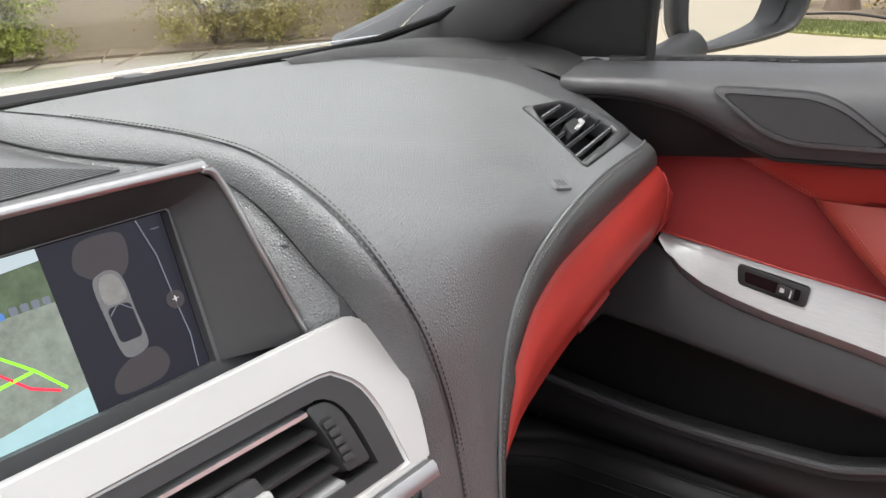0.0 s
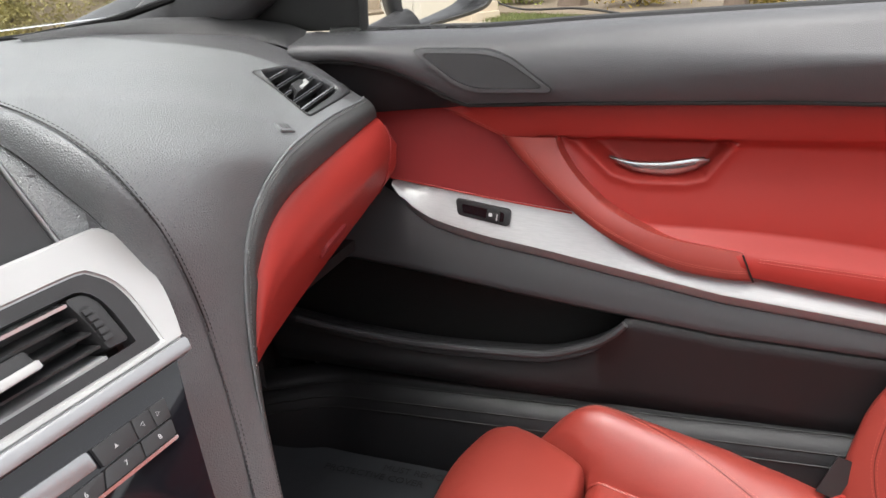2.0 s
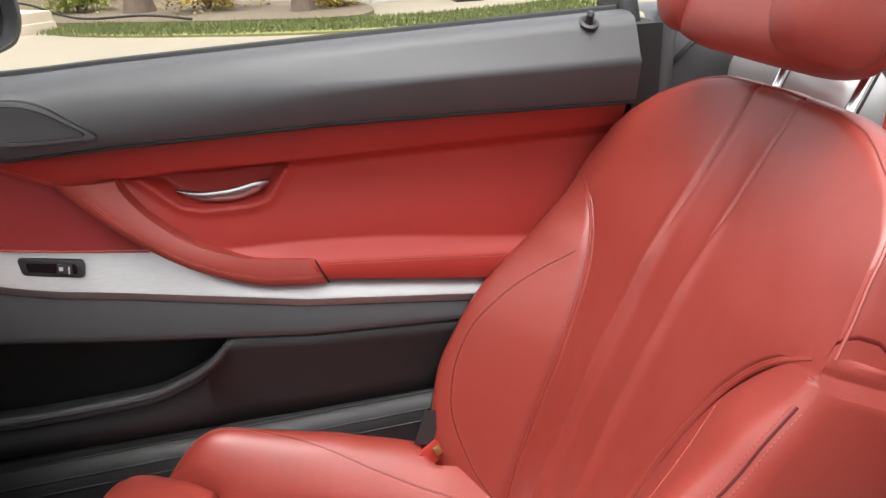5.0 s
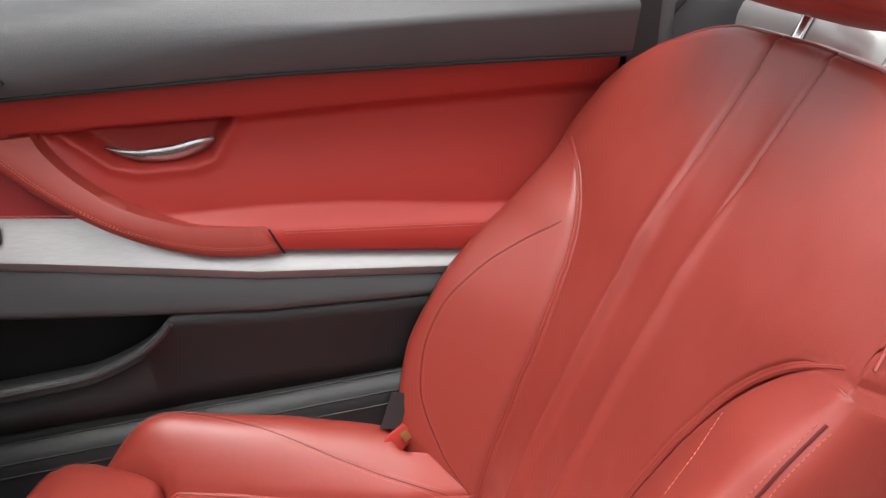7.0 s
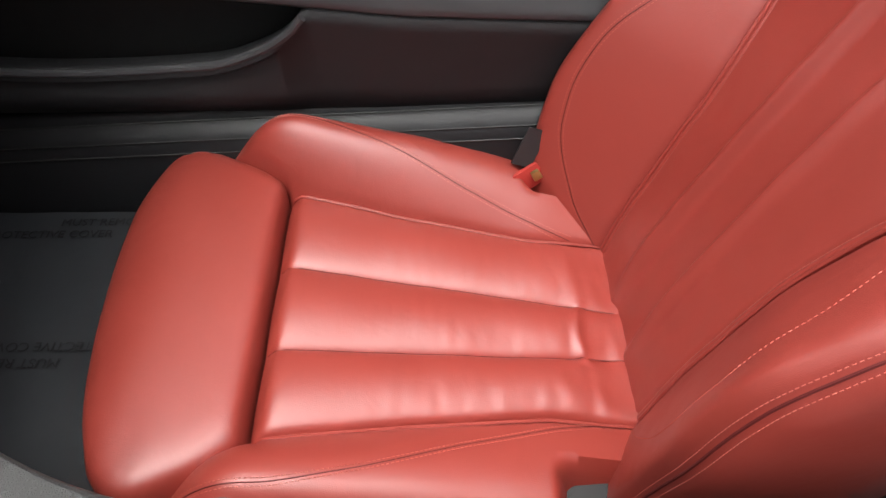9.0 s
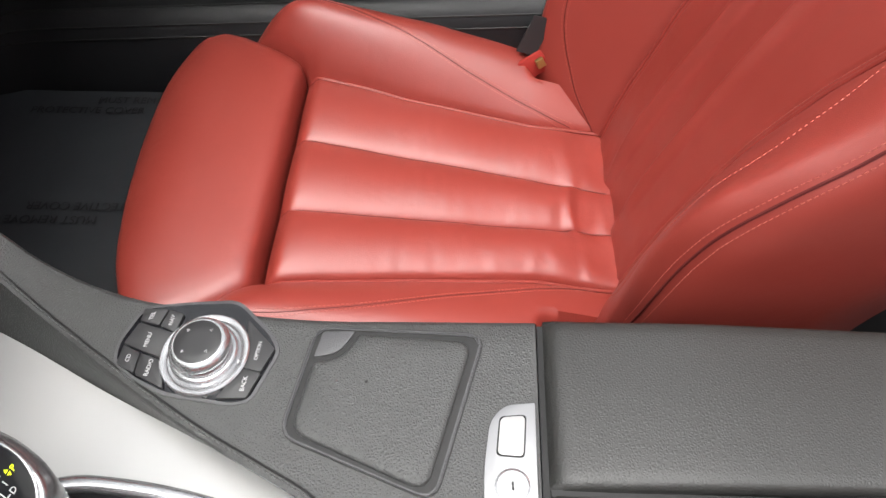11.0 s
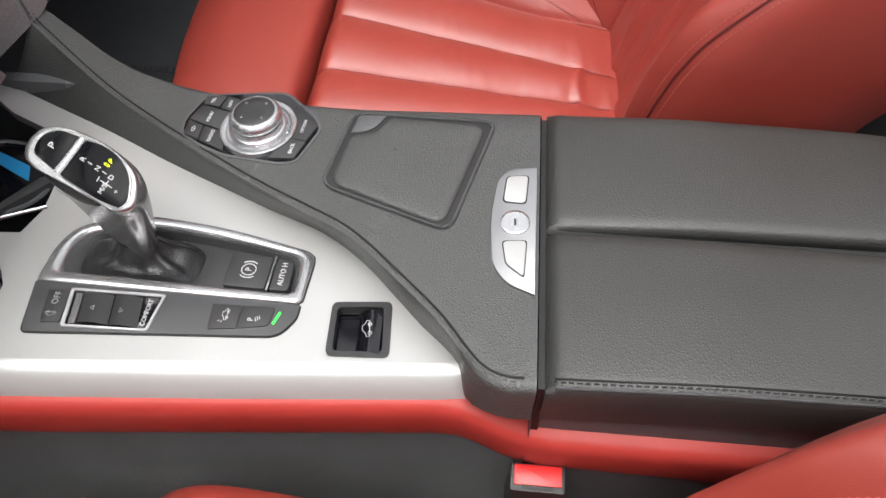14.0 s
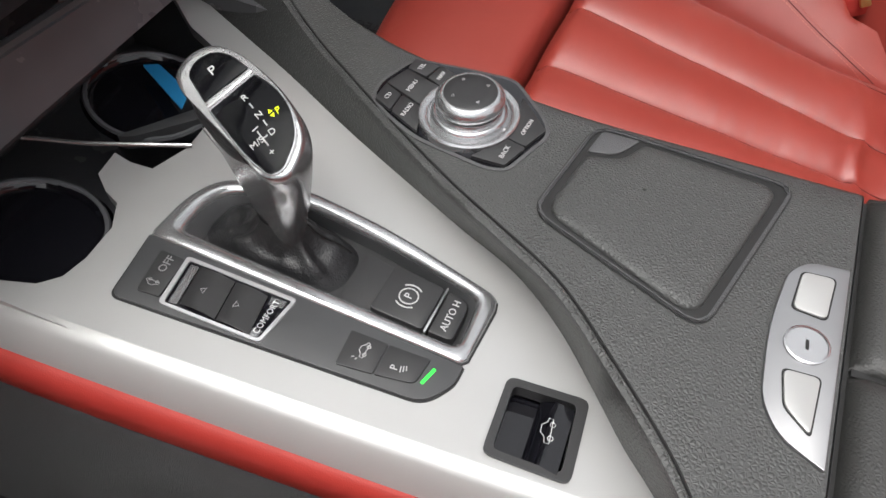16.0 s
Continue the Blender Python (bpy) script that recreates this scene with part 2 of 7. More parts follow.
def even(points, n):
    """n points at even steps along a polyline."""
    p = [Vector(q) for q in points]
    s = [0.0]
    for a, b in zip(p, p[1:]):
        s.append(s[-1] + (b - a).length)
    out, i = [], 0
    for k in range(n):
        want = s[-1] * k / (n - 1)
        while i < len(p) - 2 and s[i + 1] < want:
            i += 1
        f = (want - s[i]) / max(1e-9, s[i + 1] - s[i])
        out.append(p[i].lerp(p[i + 1], min(1, max(0, f))))
    return out


def along(points, n, steps=10):
    return even(spline(points, steps), n)


def grid(rows, closed=False):
    """A sheet through rows of points."""
    bm = bmesh.new()
    v = [[bm.verts.new(p) for p in row] for row in rows]
    for a, b in zip(v, v[1:]):
        m = len(a)
        for j in range(m if closed else m - 1):
            bm.faces.new((a[j], a[(j + 1) % m], b[(j + 1) % m], b[j]))
    return bm


def thick(bm, depth):
    """Gives a sheet a back, depth metres behind its faces."""
    bmesh.ops.recalc_face_normals(bm, faces=bm.faces[:])
    bmesh.ops.solidify(bm, geom=bm.faces[:], thickness=depth)
    return bm


def surface(f, nu, nv):
    return grid([[f(i / nu, j / nv) for i in range(nu + 1)] for j in range(nv + 1)])


def tube(points, r, n=8, closed=False, flat=1.0):
    """A round rod along the points."""
    p = [Vector(q) for q in points]
    rows, side = [], None
    for i, q in enumerate(p):
        way = (p[(i + 1) % len(p)] - p[i - 1]) if closed or 0 < i < len(p) - 1 else (p[1] - p[0] if i == 0 else p[-1] - p[-2])
        way.normalize()
        if side is None:
            side = way.orthogonal().normalized()
        side = (side - way * side.dot(way)).normalized()
        up = way.cross(side)
        rows.append([q + (side * math.cos(a) + up * math.sin(a) * flat) * r for a in [2 * math.pi * j / n for j in range(n)]])
    if closed:
        rows.append(rows[0])
    bm = grid(rows, True)
    if closed:
        bmesh.ops.remove_doubles(bm, verts=bm.verts[:], dist=1e-6)
    else:
        for row in (0, len(rows) - 1):
            bm.verts.ensure_lookup_table()
            bm.faces.new([bm.verts[row * n + j] for j in range(n)])
    bmesh.ops.recalc_face_normals(bm, faces=bm.faces[:])
    return bm


def rounded(corners, r, n=5):
    """A polygon in the plane with its corners rounded; r: one radius or one each."""
    k, out = len(corners), []
    for i in range(k):
        a, b, c = Vector(corners[i - 1]), Vector(corners[i]), Vector(corners[(i + 1) % k])
        rr = r[i] if isinstance(r, (list, tuple)) else r
        rr = min(rr, (a - b).length * 0.45, (c - b).length * 0.45)
        p, q = b + (a - b).normalized() * rr, b + (c - b).normalized() * rr
        for j in range(n + 1):
            t = j / n
            out.append(p.lerp(b, t).lerp(b.lerp(q, t), t))
    return out


def plate(outline, place, low, high, bevel=0.0, segments=2):
    """A slab over a plane outline. place(x, y, h) gives the world point h metres over the plane."""
    bm = bmesh.new()
    top = [bm.verts.new(place(p[0], p[1], high)) for p in outline]
    bottom = [bm.verts.new(place(p[0], p[1], low)) for p in outline]
    face = bm.faces.new(top)
    bm.faces.new(bottom[::-1])
    k = len(outline)
    for i in range(k):
        bm.faces.new((top[i - 1], bottom[i - 1], bottom[i], top[i]))
    bmesh.ops.recalc_face_normals(bm, faces=bm.faces[:])
    if bevel:
        bmesh.ops.bevel(bm, geom=list(face.edges), offset=bevel, segments=segments, profile=0.6, affect="EDGES", clamp_overlap=True)
    return bm


def pierced(outline, holes, place, low, high):
    """A slab with holes through it."""
    bm = bmesh.new()
    loops = [[bm.verts.new(place(x, y, high)) for x, y in loop] for loop in [outline, *holes]]
    edges = [bm.edges.new((loop[i - 1], loop[i])) for loop in loops for i in range(len(loop))]
    bmesh.ops.triangle_fill(bm, use_beauty=True, use_dissolve=False, edges=edges)
    for loop in loops:
        drop = Vector((0, 0, low - high))
        foot = [bm.verts.new(v.co + drop) for v in loop]
        for i in range(len(loop)):
            bm.faces.new((loop[i - 1], loop[i], foot[i], foot[i - 1]))
    bmesh.ops.recalc_face_normals(bm, faces=bm.faces[:])
    return bm


def ring_plate(outer, inner, place, low, high):
    """A flat frame between two outlines of equal count."""
    bm = bmesh.new()
    rows = [[bm.verts.new(place(p[0], p[1], h)) for p in o] for o, h in ((outer, low), (outer, high), (inner, high), (inner, low))]
    k = len(outer)
    for a, b in zip(rows, rows[1:] + rows[:1]):
        for i in range(k):
            bm.faces.new((a[i - 1], a[i], b[i], b[i - 1]))
    bmesh.ops.recalc_face_normals(bm, faces=bm.faces[:])
    return bm


def block(place, x0, x1, y0, y1, h0, h1, bevel=0.0, segments=2):
    return plate([(x0, y0), (x1, y0), (x1, y1), (x0, y1)], place, h0, h1, bevel, segments)


def merge(*bms):
    """Several meshes as one."""
    out = bmesh.new()
    for bm in bms:
        me = bpy.data.meshes.new("piece")
        bm.to_mesh(me)
        bm.free()
        out.from_mesh(me)
        bpy.data.meshes.remove(me)
    return out


def frame_of(origin, right, up):
    """place() for a plane with its own right and up; h along their cross product."""
    o, r = Vector(origin), Vector(right).normalized()
    u = Vector(up)
    u = (u - r * u.dot(r)).normalized()
    n = r.cross(u)
    return lambda x, y, h=0.0: o + r * x + u * y + n * h


def lettering(words, size, place, x, y, h, turn=0.0, mat=None, parent=None, name="lettering", slant=0.0, deep=0.0002):
    """Words in the built-in font, centred at x, y of a plane."""
    cu = bpy.data.curves.new(name, "FONT")
    cu.body, cu.size, cu.align_x, cu.align_y, cu.extrude, cu.shear = words, size * 0.84, "CENTER", "CENTER", deep, slant
    cu.resolution_u = 3
    ob = bpy.data.objects.new(name, cu)
    me = bpy.data.meshes.new_from_object(ob)
    bpy.data.objects.remove(ob)
    c, s = math.cos(radians(turn)), math.sin(radians(turn))
    for v in me.vertices:
        p, q, d = v.co
        v.co = place(x + p * c - q * s, y + p * s + q * c, h + d)
    return part(name, me, mat or white_print, parent)


def stitching(path, out, gap=0.0042, length=0.0028, r=0.00035, lift=0.0003, mat=None, parent=None, name="stitching"):
    """A row of short threads along a path; out: the way the surface faces."""
    p = [Vector(q) for q in path]
    total = sum((b - a).length for a, b in zip(p, p[1:]))
    pts = even(p, max(3, int(total / gap)))
    verts, faces = [], []
    for i, q in enumerate(pts[:-1]):
        way = (pts[i + 1] - q).normalized()
        face = Vector(out(q) if callable(out) else out).normalized()
        side = way.cross(face).normalized() * r
        k = len(verts)
        for f, s, h in ((-0.5, 1, 0), (0.5, 1, 0), (0.5, -1, 0), (-0.5, -1, 0), (-0.32, 0, 1), (0.32, 0, 1)):
            verts.append(q + way * length * f + side * s + face * (lift + h * r * 1.6))
        faces += [[k, k + 1, k + 5, k + 4], [k + 1, k + 2, k + 5], [k + 2, k + 3, k + 4, k + 5], [k + 3, k, k + 4]]
    me = bpy.data.meshes.new(name)
    me.from_pydata(verts, [], faces)
    return part(name, me, mat or black_thread, parent, kind="stuff")


def ball(centre, rx, ry, rz, n=16, power=1.0, turn=None):
    """A ball or, with power below 1, a rounded cushion."""
    def f(u, v):
        a, b = 2 * math.pi * u, math.pi * (v - 0.5)
        g = lambda w: math.copysign(abs(w) ** power, w)
        q = Vector((rx * g(math.cos(b)) * g(math.cos(a)), ry * g(math.cos(b)) * g(math.sin(a)), rz * g(math.sin(b))))
        return Vector(centre) + (turn @ q if turn else q)
    bm = surface(f, 2 * n, n)
    bmesh.ops.remove_doubles(bm, verts=bm.verts[:], dist=1e-5)
    bmesh.ops.recalc_face_normals(bm, faces=bm.faces[:])
    return bm


def lathe(profile, place, x, y, n=40):
    """A turned body: profile of (radius, height) over a plane."""
    rows = [[place(x + r * math.cos(a), y + r * math.sin(a), h) for a in [2 * math.pi * j / n for j in range(n)]] for r, h in profile]
    bm = grid(rows, True)
    for row, flip in ((0, True), (len(rows) - 1, False)):
        if profile[row][0] > 1e-6:
            bm.verts.ensure_lookup_table()
            loop = [bm.verts[row * n + j] for j in range(n)]
            bm.faces.new(loop[::-1] if flip else loop)
    bmesh.ops.remove_doubles(bm, verts=bm.verts[:], dist=1e-7)
    bmesh.ops.recalc_face_normals(bm, faces=bm.faces[:])
    return bm


def step(a, b, x):
    t = min(1.0, max(0.0, (x - a) / (b - a)))
    return t * t * (3 - 2 * t)


def table(x, *pairs):
    """A smooth run through (x, value) pairs, without overshoot."""
    if x <= pairs[0][0]:
        return pairs[0][1]
    if x >= pairs[-1][0]:
        return pairs[-1][1]
    k = next(i for i in range(len(pairs) - 1) if x <= pairs[i + 1][0])
    gap = lambda i: (pairs[i + 1][1] - pairs[i][1]) / (pairs[i + 1][0] - pairs[i][0])

    def lean(i):
        if i == 0 or i == len(pairs) - 1:
            return gap(min(i, len(pairs) - 2))
        p, q = gap(i - 1), gap(i)
        return 0.0 if p * q <= 0 else 2 * p * q / (p + q)

    (x0, y0), (x1, y1) = pairs[k], pairs[k + 1]
    w = x1 - x0
    t = (x - x0) / w
    return y0 + (y1 - y0) * t * t * (3 - 2 * t) + w * (lean(k) * t * (1 - t) ** 2 - lean(k + 1) * t * t * (1 - t))


def lin(x, *pairs):
    return float(np.interp(x, [p[0] for p in pairs], [p[1] for p in pairs]))


world_place = lambda x, y, h=0.0: Vector((x, y, h))


# ---- setting: ground and the floor of the car ----
def on_silver(x, y, h=0.0):
    return Vector((x, y, 0.6129 - (0.0870 * (x + 0.2369) - 0.04875 * (y + 0.0889)) / 0.995 + 0.03 * step(0.12, 0.30, y) + h))


def on_leather(x, y, h=0.0):
    return Vector((x, y, 0.6465 + 0.0053 * (x + 0.1185) - 0.0483 * (y + 0.2661) + 2.6 * max(0.0, y - 0.05) ** 2 + h))


def sheet(x0, x1, y0, y1, z, n=1):
    return surface(lambda u, v: Vector((x0 + (x1 - x0) * u, y0 + (y1 - y0) * v, z)), n, n)


structure("ground", sheet(-900, 900, -900, 900, 0.0, 4), driveway, "pale concrete driveway in flat daylight", "ground")
car_floor = structure("car_floor", merge(block(world_place, -0.95, 0.66, -1.75, 1.0, 0.20, 0.232, 0.004), block(world_place, -0.90, 0.64, 0.62, 0.66, 0.232, 0.95, 0.01),
                                         block(world_place, -0.95, 0.70, -1.75, -1.70, 0.232, 0.95)), floor_carpet, "black carpeted floor of the car", "car floor")

# ---- centre console ----
console = thing("centre_console", (-0.17, -0.1, 0.232), "centre console with satin silver panel, black stitched leather and red side", "console")


def leather_rails(n):
    top = [(-0.307, -0.322), (-0.307, -0.303), (-0.301, -0.287), (-0.285, -0.272), (-0.259, -0.252), (-0.222, -0.215), (-0.184, -0.173), (-0.160, -0.130), (-0.138, -0.088),
           (-0.108, -0.038), (-0.072, 0.018), (-0.030, 0.081), (0.003, 0.130), (0.030, 0.172)]
    low = [(-0.309, -0.322), (-0.309, -0.300), (-0.298, -0.275), (-0.272, -0.268), (-0.256, -0.255), (-0.238, -0.235), (-0.214, -0.213), (-0.180, -0.180), (-0.152, -0.142), (-0.132, -0.092),
           (-0.112, -0.046), (-0.085, 0.014), (-0.050, 0.085), (-0.026, 0.140), (-0.008, 0.195)]
    far = [(-0.035, -0.322), (-0.034, -0.230), (-0.032, -0.138), (-0.018, -0.027), (-0.002, 0.033), (0.024, 0.095), (0.045, 0.135), (0.058, 0.168)]
    flat = lambda pts, m: along([(x, y, 0) for x, y in pts], m)
    return flat(top, n), flat(low, n), flat(far, n)


top_rail, low_rail, far_rail = leather_rails(72)
rows = []
for a, b, c in zip(top_rail, low_rail, far_rail):
    foot, edge, brim = on_silver(b.x, b.y, -0.003), on_leather(a.x, a.y), on_leather(c.x, c.y)
    way = (brim - edge)
    way.z = 0
    way.normalize()
    row = [foot, foot.lerp(edge, 0.45) + way * 0.001, foot.lerp(edge, 0.86) - way * 0.0005, edge + way * 0.0012 + Vector((0, 0, -0.001))]
    row += [on_leather(*(a.lerp(c, f)).xy, 0.0004 * math.sin(f * math.pi)) for f in (0.03, 0.10, 0.2, 0.35, 0.5, 0.65, 0.8, 0.9)]
    row += [brim - way * 0.008 + Vector((0, 0, 0.0002)), brim - way * 0.003 + Vector((0, 0, -0.002)), brim + Vector((0, 0, -0.008)), brim + way * 0.004 + Vector((0, 0, -0.05)),
            brim + way * 0.006 + Vector((0, 0, -0.20)), Vector((brim.x + 0.012, brim.y, 0.22))]
    rows.append(row)
part("leather_surround", grid(rows), black_leather, console, "black grained leather surround with double seam", 60)
part("rear_cheek", grid([[q + Vector((0, -0.001, 0)) for q in rows[0]], [Vector((q.x, q.y - 0.001, 0.3)) for q in rows[0]]]), smooth_black_leather, console)
seam_path = [on_leather(a.x, a.y, 0.0006) + (c - a).normalized() * 0.006 for a, c in zip(top_rail, far_rail)]
stitching(seam_path[2:], (0, 0, 1), mat=grey_thread, parent=console, gap=0.0050, length=0.0036, r=0.0005)
part("seam", tube([q + (c - a).normalized() * 0.0032 + Vector((0, 0, -0.0003)) for q, a, c in zip(seam_path, top_rail, far_rail)][1:], 0.0010, 6), dark_plastic, console)

# satin silver panel with the opening of the cup holders
right_edge = [(p.x, p.y) for p in low_rail if p.y > -0.2705]
opening = [(-0.012, 0.225), (-0.044, 0.179), (-0.057, 0.141), (-0.080, 0.118), (-0.115, 0.106), (-0.157, 0.101), (-0.185, 0.108), (-0.187, 0.124), (-0.185, 0.138), (-0.206, 0.134),
           (-0.216, 0.120), (-0.221, 0.107), (-0.239, 0.096), (-0.265, 0.093), (-0.282, 0.095), (-0.293, 0.104), (-0.300, 0.122), (-0.303, 0.150), (-0.306, 0.300)]
left_edge = [(-0.330, 0.300), (-0.3085, 0.064), (-0.292, -0.097), (-0.2732, -0.2700)]
holes = [[(p.x, p.y) for p in inner_loop] for inner_loop in (
    rounded([(-0.2225, 0.0585), (-0.197, 0.0610), (-0.177, 0.053), (-0.1645, 0.005), (-0.1685, -0.06), (-0.1815, -0.1295), (-0.2225, -0.132)], 0.004),
    rounded([(-0.2290, -0.1675), (-0.2245, -0.2055), (-0.2685, -0.2095), (-0.2715, -0.1700)], 0.003))]
bm = pierced(right_edge + [(-0.002, 0.230), (0.000, 0.300), (-0.008, 0.300)] + opening + left_edge, holes, on_silver, -0.010, 0.0)
part("silver_panel", bm, satin_silver, console, "satin silver panel")
# its rolled flank towards the driver
flank = []
for k in range(30):
    y = 0.30 - k / 29 * 0.575
    x = lin(y, (-0.275, -0.2725), (-0.262, -0.274), (-0.097, -0.292), (0.064, -0.3085), (0.30, -0.330))
    top = on_silver(x, y)
    flank.append([top + Vector((0.004, 0, 0.0002)), top + Vector((-0.001, 0, 0.0)), top + Vector((-0.006, 0, -0.003)), top + Vector((-0.014, 0, -0.012)), top + Vector((-0.020, 0, -0.023)), top + Vector((-0.021, 0, -0.028))])
part("silver_flank", grid(flank), satin_silver, console, angle=60)
# red side under it
side = []
for k in range(60):
    y = 0.30 - k / 59 * 1.05
    x = lin(y, (-0.34, -0.308), (-0.305, -0.304), (-0.262, -0.294), (-0.097, -0.312), (0.064, -0.3295), (0.30, -0.351))
    z = on_silver(x, max(y, -0.27)).z - 0.022 - 0.020 * step(-0.27, -0.335, y)
    low = z - 0.070 - 0.012 * step(-0.3, -0.7, y)
    side.append([Vector((x + 0.012, y, z + 0.004)), Vector((x + 0.001, y, z + 0.0015)), Vector((x - 0.004, y, z - 0.003)), Vector((x - 0.006, y, z - 0.012)), Vector((x + 0.002, y, low + 0.012)),
                 Vector((x + 0.006, y, low)), Vector((x + 0.014, y, low - 0.001))])
part("red_side", grid(side), red_panel, console, "red leather side of the console", 60)
under = [[r[-1] + Vector((0.002, 0, 0.002)), r[-1] + Vector((0.010, 0, -0.03)), r[-1] + Vector((0.006, 0, -0.10)), Vector((r[-1].x - 0.03, r[-1].y, 0.232))] for r in side]
part("carpet_side", grid(under), carpet, console, "black felt side of the tunnel", 60)

# cup holders
def cup(x, y, r):
    prof = [(r + 0.010, -0.001), (r + 0.008, 0.003), (r + 0.004, 0.0045), (r + 0.001, 0.002), (r, -0.004), (r * 0.97, -0.03), (r * 0.92, -0.075), (r * 0.86, -0.080), (0.0, -0.080)]
    return lathe(prof, lambda px, py, h=0.0: on_silver(px, py, h - 0.018), x, y, 36)


tray = part("cup_tray", sheet(-0.325, 0.0, 0.085, 0.31, 0.545), tray_plastic, console)
part("tray_wall", block(world_place, -0.32, 0.0, 0.285, 0.31, 0.54, 0.66), tray_plastic, console)
part("tray_wall", block(world_place, -0.012, 0.0, 0.10, 0.31, 0.54, 0.628), tray_plastic, console)
part("tray_wall", block(world_place, -0.325, -0.306, 0.10, 0.31, 0.54, 0.610), tray_plastic, console)
part("cup_holder", cup(-0.262, 0.145, 0.040), gloss_black, console, "gloss black cup holder")
part("cup_holder", cup(-0.115, 0.165, 0.040), gloss_black, console, "gloss black cup holder")
# paler ring added on each cup's lip as the highlight of its gloss black
for x, y in ((-0.262, 0.145), (-0.115, 0.165)):
    part("cup_rim_highlight", tube([on_silver(x + 0.0455 * math.cos(a), y + 0.0455 * math.sin(a), -0.0145) for a in [2 * math.pi * k / 40 for k in range(40)]], 0.0022, 6, True), tray_plastic, console, "pale ring in place of the sky's highlight on the black rim")
part("divider_bar", tube([on_silver(-0.222, 0.203, 0.004), on_silver(-0.19, 0.152, 0.004), on_silver(-0.155, 0.098, 0.002)], 0.0017, 8), dark_silver, console, "thin metal divider bar")
part("grip", plate(rounded([(-0.168, 0.155), (-0.162, 0.146), (-0.105, 0.108), (-0.112, 0.128)], 0.004), on_silver, -0.020, -0.008, 0.003), grey_plastic, console)
part("tray_lid", grid([[Vector((x, 0.195 - 0.010 * k, 0.690 - 0.020 * k)) for x in (-0.34, -0.25, -0.17, -0.09, -0.03)] for k in range(3)]), tray_plastic, console)
part("tray_trim", tube([(-0.33, 0.174, 0.650), (-0.22, 0.186, 0.640), (-0.105, 0.200, 0.628)], 0.003, 8), black_plastic, console)
card = part("tag_card", plate(rounded([(-0.0988, 0.1836), (-0.0927, 0.1728), (-0.1094, 0.1335), (-0.1271, 0.1274)], 0.002), lambda x, y, h=0: Vector((x, y, 0.615 + h)), 0.0, 0.001), blue_card)
tagged(card, "blue glossy printed card lying in the cup holder", "card")

def car_icon(on, x, y, size, h, turn=0.0):
    """A small car drawn in thin lines: body, roof and two wheels."""
    ca, sa = math.cos(radians(turn)), math.sin(radians(turn))
    put = lambda u, v: on(x + size * (u * ca - v * sa), y + size * (u * sa + v * ca), h)
    body = [put(u, v) for u, v in ((-1.0, -0.25), (-1.0, 0.10), (-0.55, 0.18), (-0.25, 0.50), (0.35, 0.50), (0.65, 0.15), (1.0, 0.05), (1.0, -0.25))]
    wheels = [tube([put(c + 0.2 * math.cos(a), -0.28 + 0.2 * math.sin(a)) for a in [2 * math.pi * k / 8 for k in range(8)]], 0.00028, 4, True) for c in (-0.55, 0.55)]
    return merge(tube(body, 0.00030, 4, True), *wheels)


# gear selector panel
panel = part("switch_panel", plate(rounded([(-0.2805, 0.062), (-0.233, 0.0715), (-0.2315, -0.03), (-0.2315, -0.1385), (-0.2445, -0.1385), (-0.2625, -0.1275)], [0.006, 0.001, 0.001, 0.001, 0.006, 0.010]), on_silver, -0.002, 0.0018, 0.0008), grey_plastic, console, "grey switch panel beside the gear lever")
outer = even([Vector((*p, 0)) for p in rounded([(-0.2335, 0.0715), (-0.196, 0.0715), (-0.172, 0.062), (-0.153, 0.013), (-0.159, -0.06), (-0.1775, -0.141), (-0.231, -0.139)], [0.002, 0.014, 0.014, 0.02, 0.03, 0.010, 0.003])] + [Vector((-0.2335, 0.0695, 0))], 81)[:80]
inner = even([Vector((*p, 0)) for p in rounded([(-0.2215, 0.0575), (-0.197, 0.0600), (-0.178, 0.052), (-0.1655, 0.005), (-0.1695, -0.06), (-0.1825, -0.1285), (-0.2215, -0.131)], [0.004, 0.010, 0.012, 0.02, 0.03, 0.008, 0.005])] + [Vector((-0.2215, 0.0535, 0))], 81)[:80]
ring_rows = []
for f, h in ((0.0, -0.002), (0.0, 0.0022), (0.10, 0.0034), (0.30, 0.0040), (0.62, 0.0040), (0.85, 0.0030), (1.0, 0.0012), (1.02, -0.004)):
    ring_rows.append([on_silver(*(p.lerp(q, f)).xy, h) for p, q in zip(outer, inner)])
selector = part("selector_frame", grid(ring_rows, True), dial_chrome, console, "satin chrome frame round the gear lever", 75)
well_mid = Vector((-0.1945, -0.035, 0))
part("selector_wall", grid([[on_silver(*(q + (well_mid - q) * g).xy, h) for q in inner] for g, h in ((-0.01, -0.001), (0.04, -0.004), (0.10, -0.0115))], True), grey_plastic, selector, angle=60)
part("selector_gap", ring_plate([p + (p - Vector((-0.195, -0.035, 0))).normalized() * 0.0011 for p in outer], [p - (p - Vector((-0.195, -0.035, 0))).normalized() * 0.001 for p in outer], on_silver, -0.001, 0.0007), dark_plastic, selector)
part("selector_floor", plate([(p.x, p.y) for p in inner], on_silver, -0.016, -0.0105), black_plastic, selector)
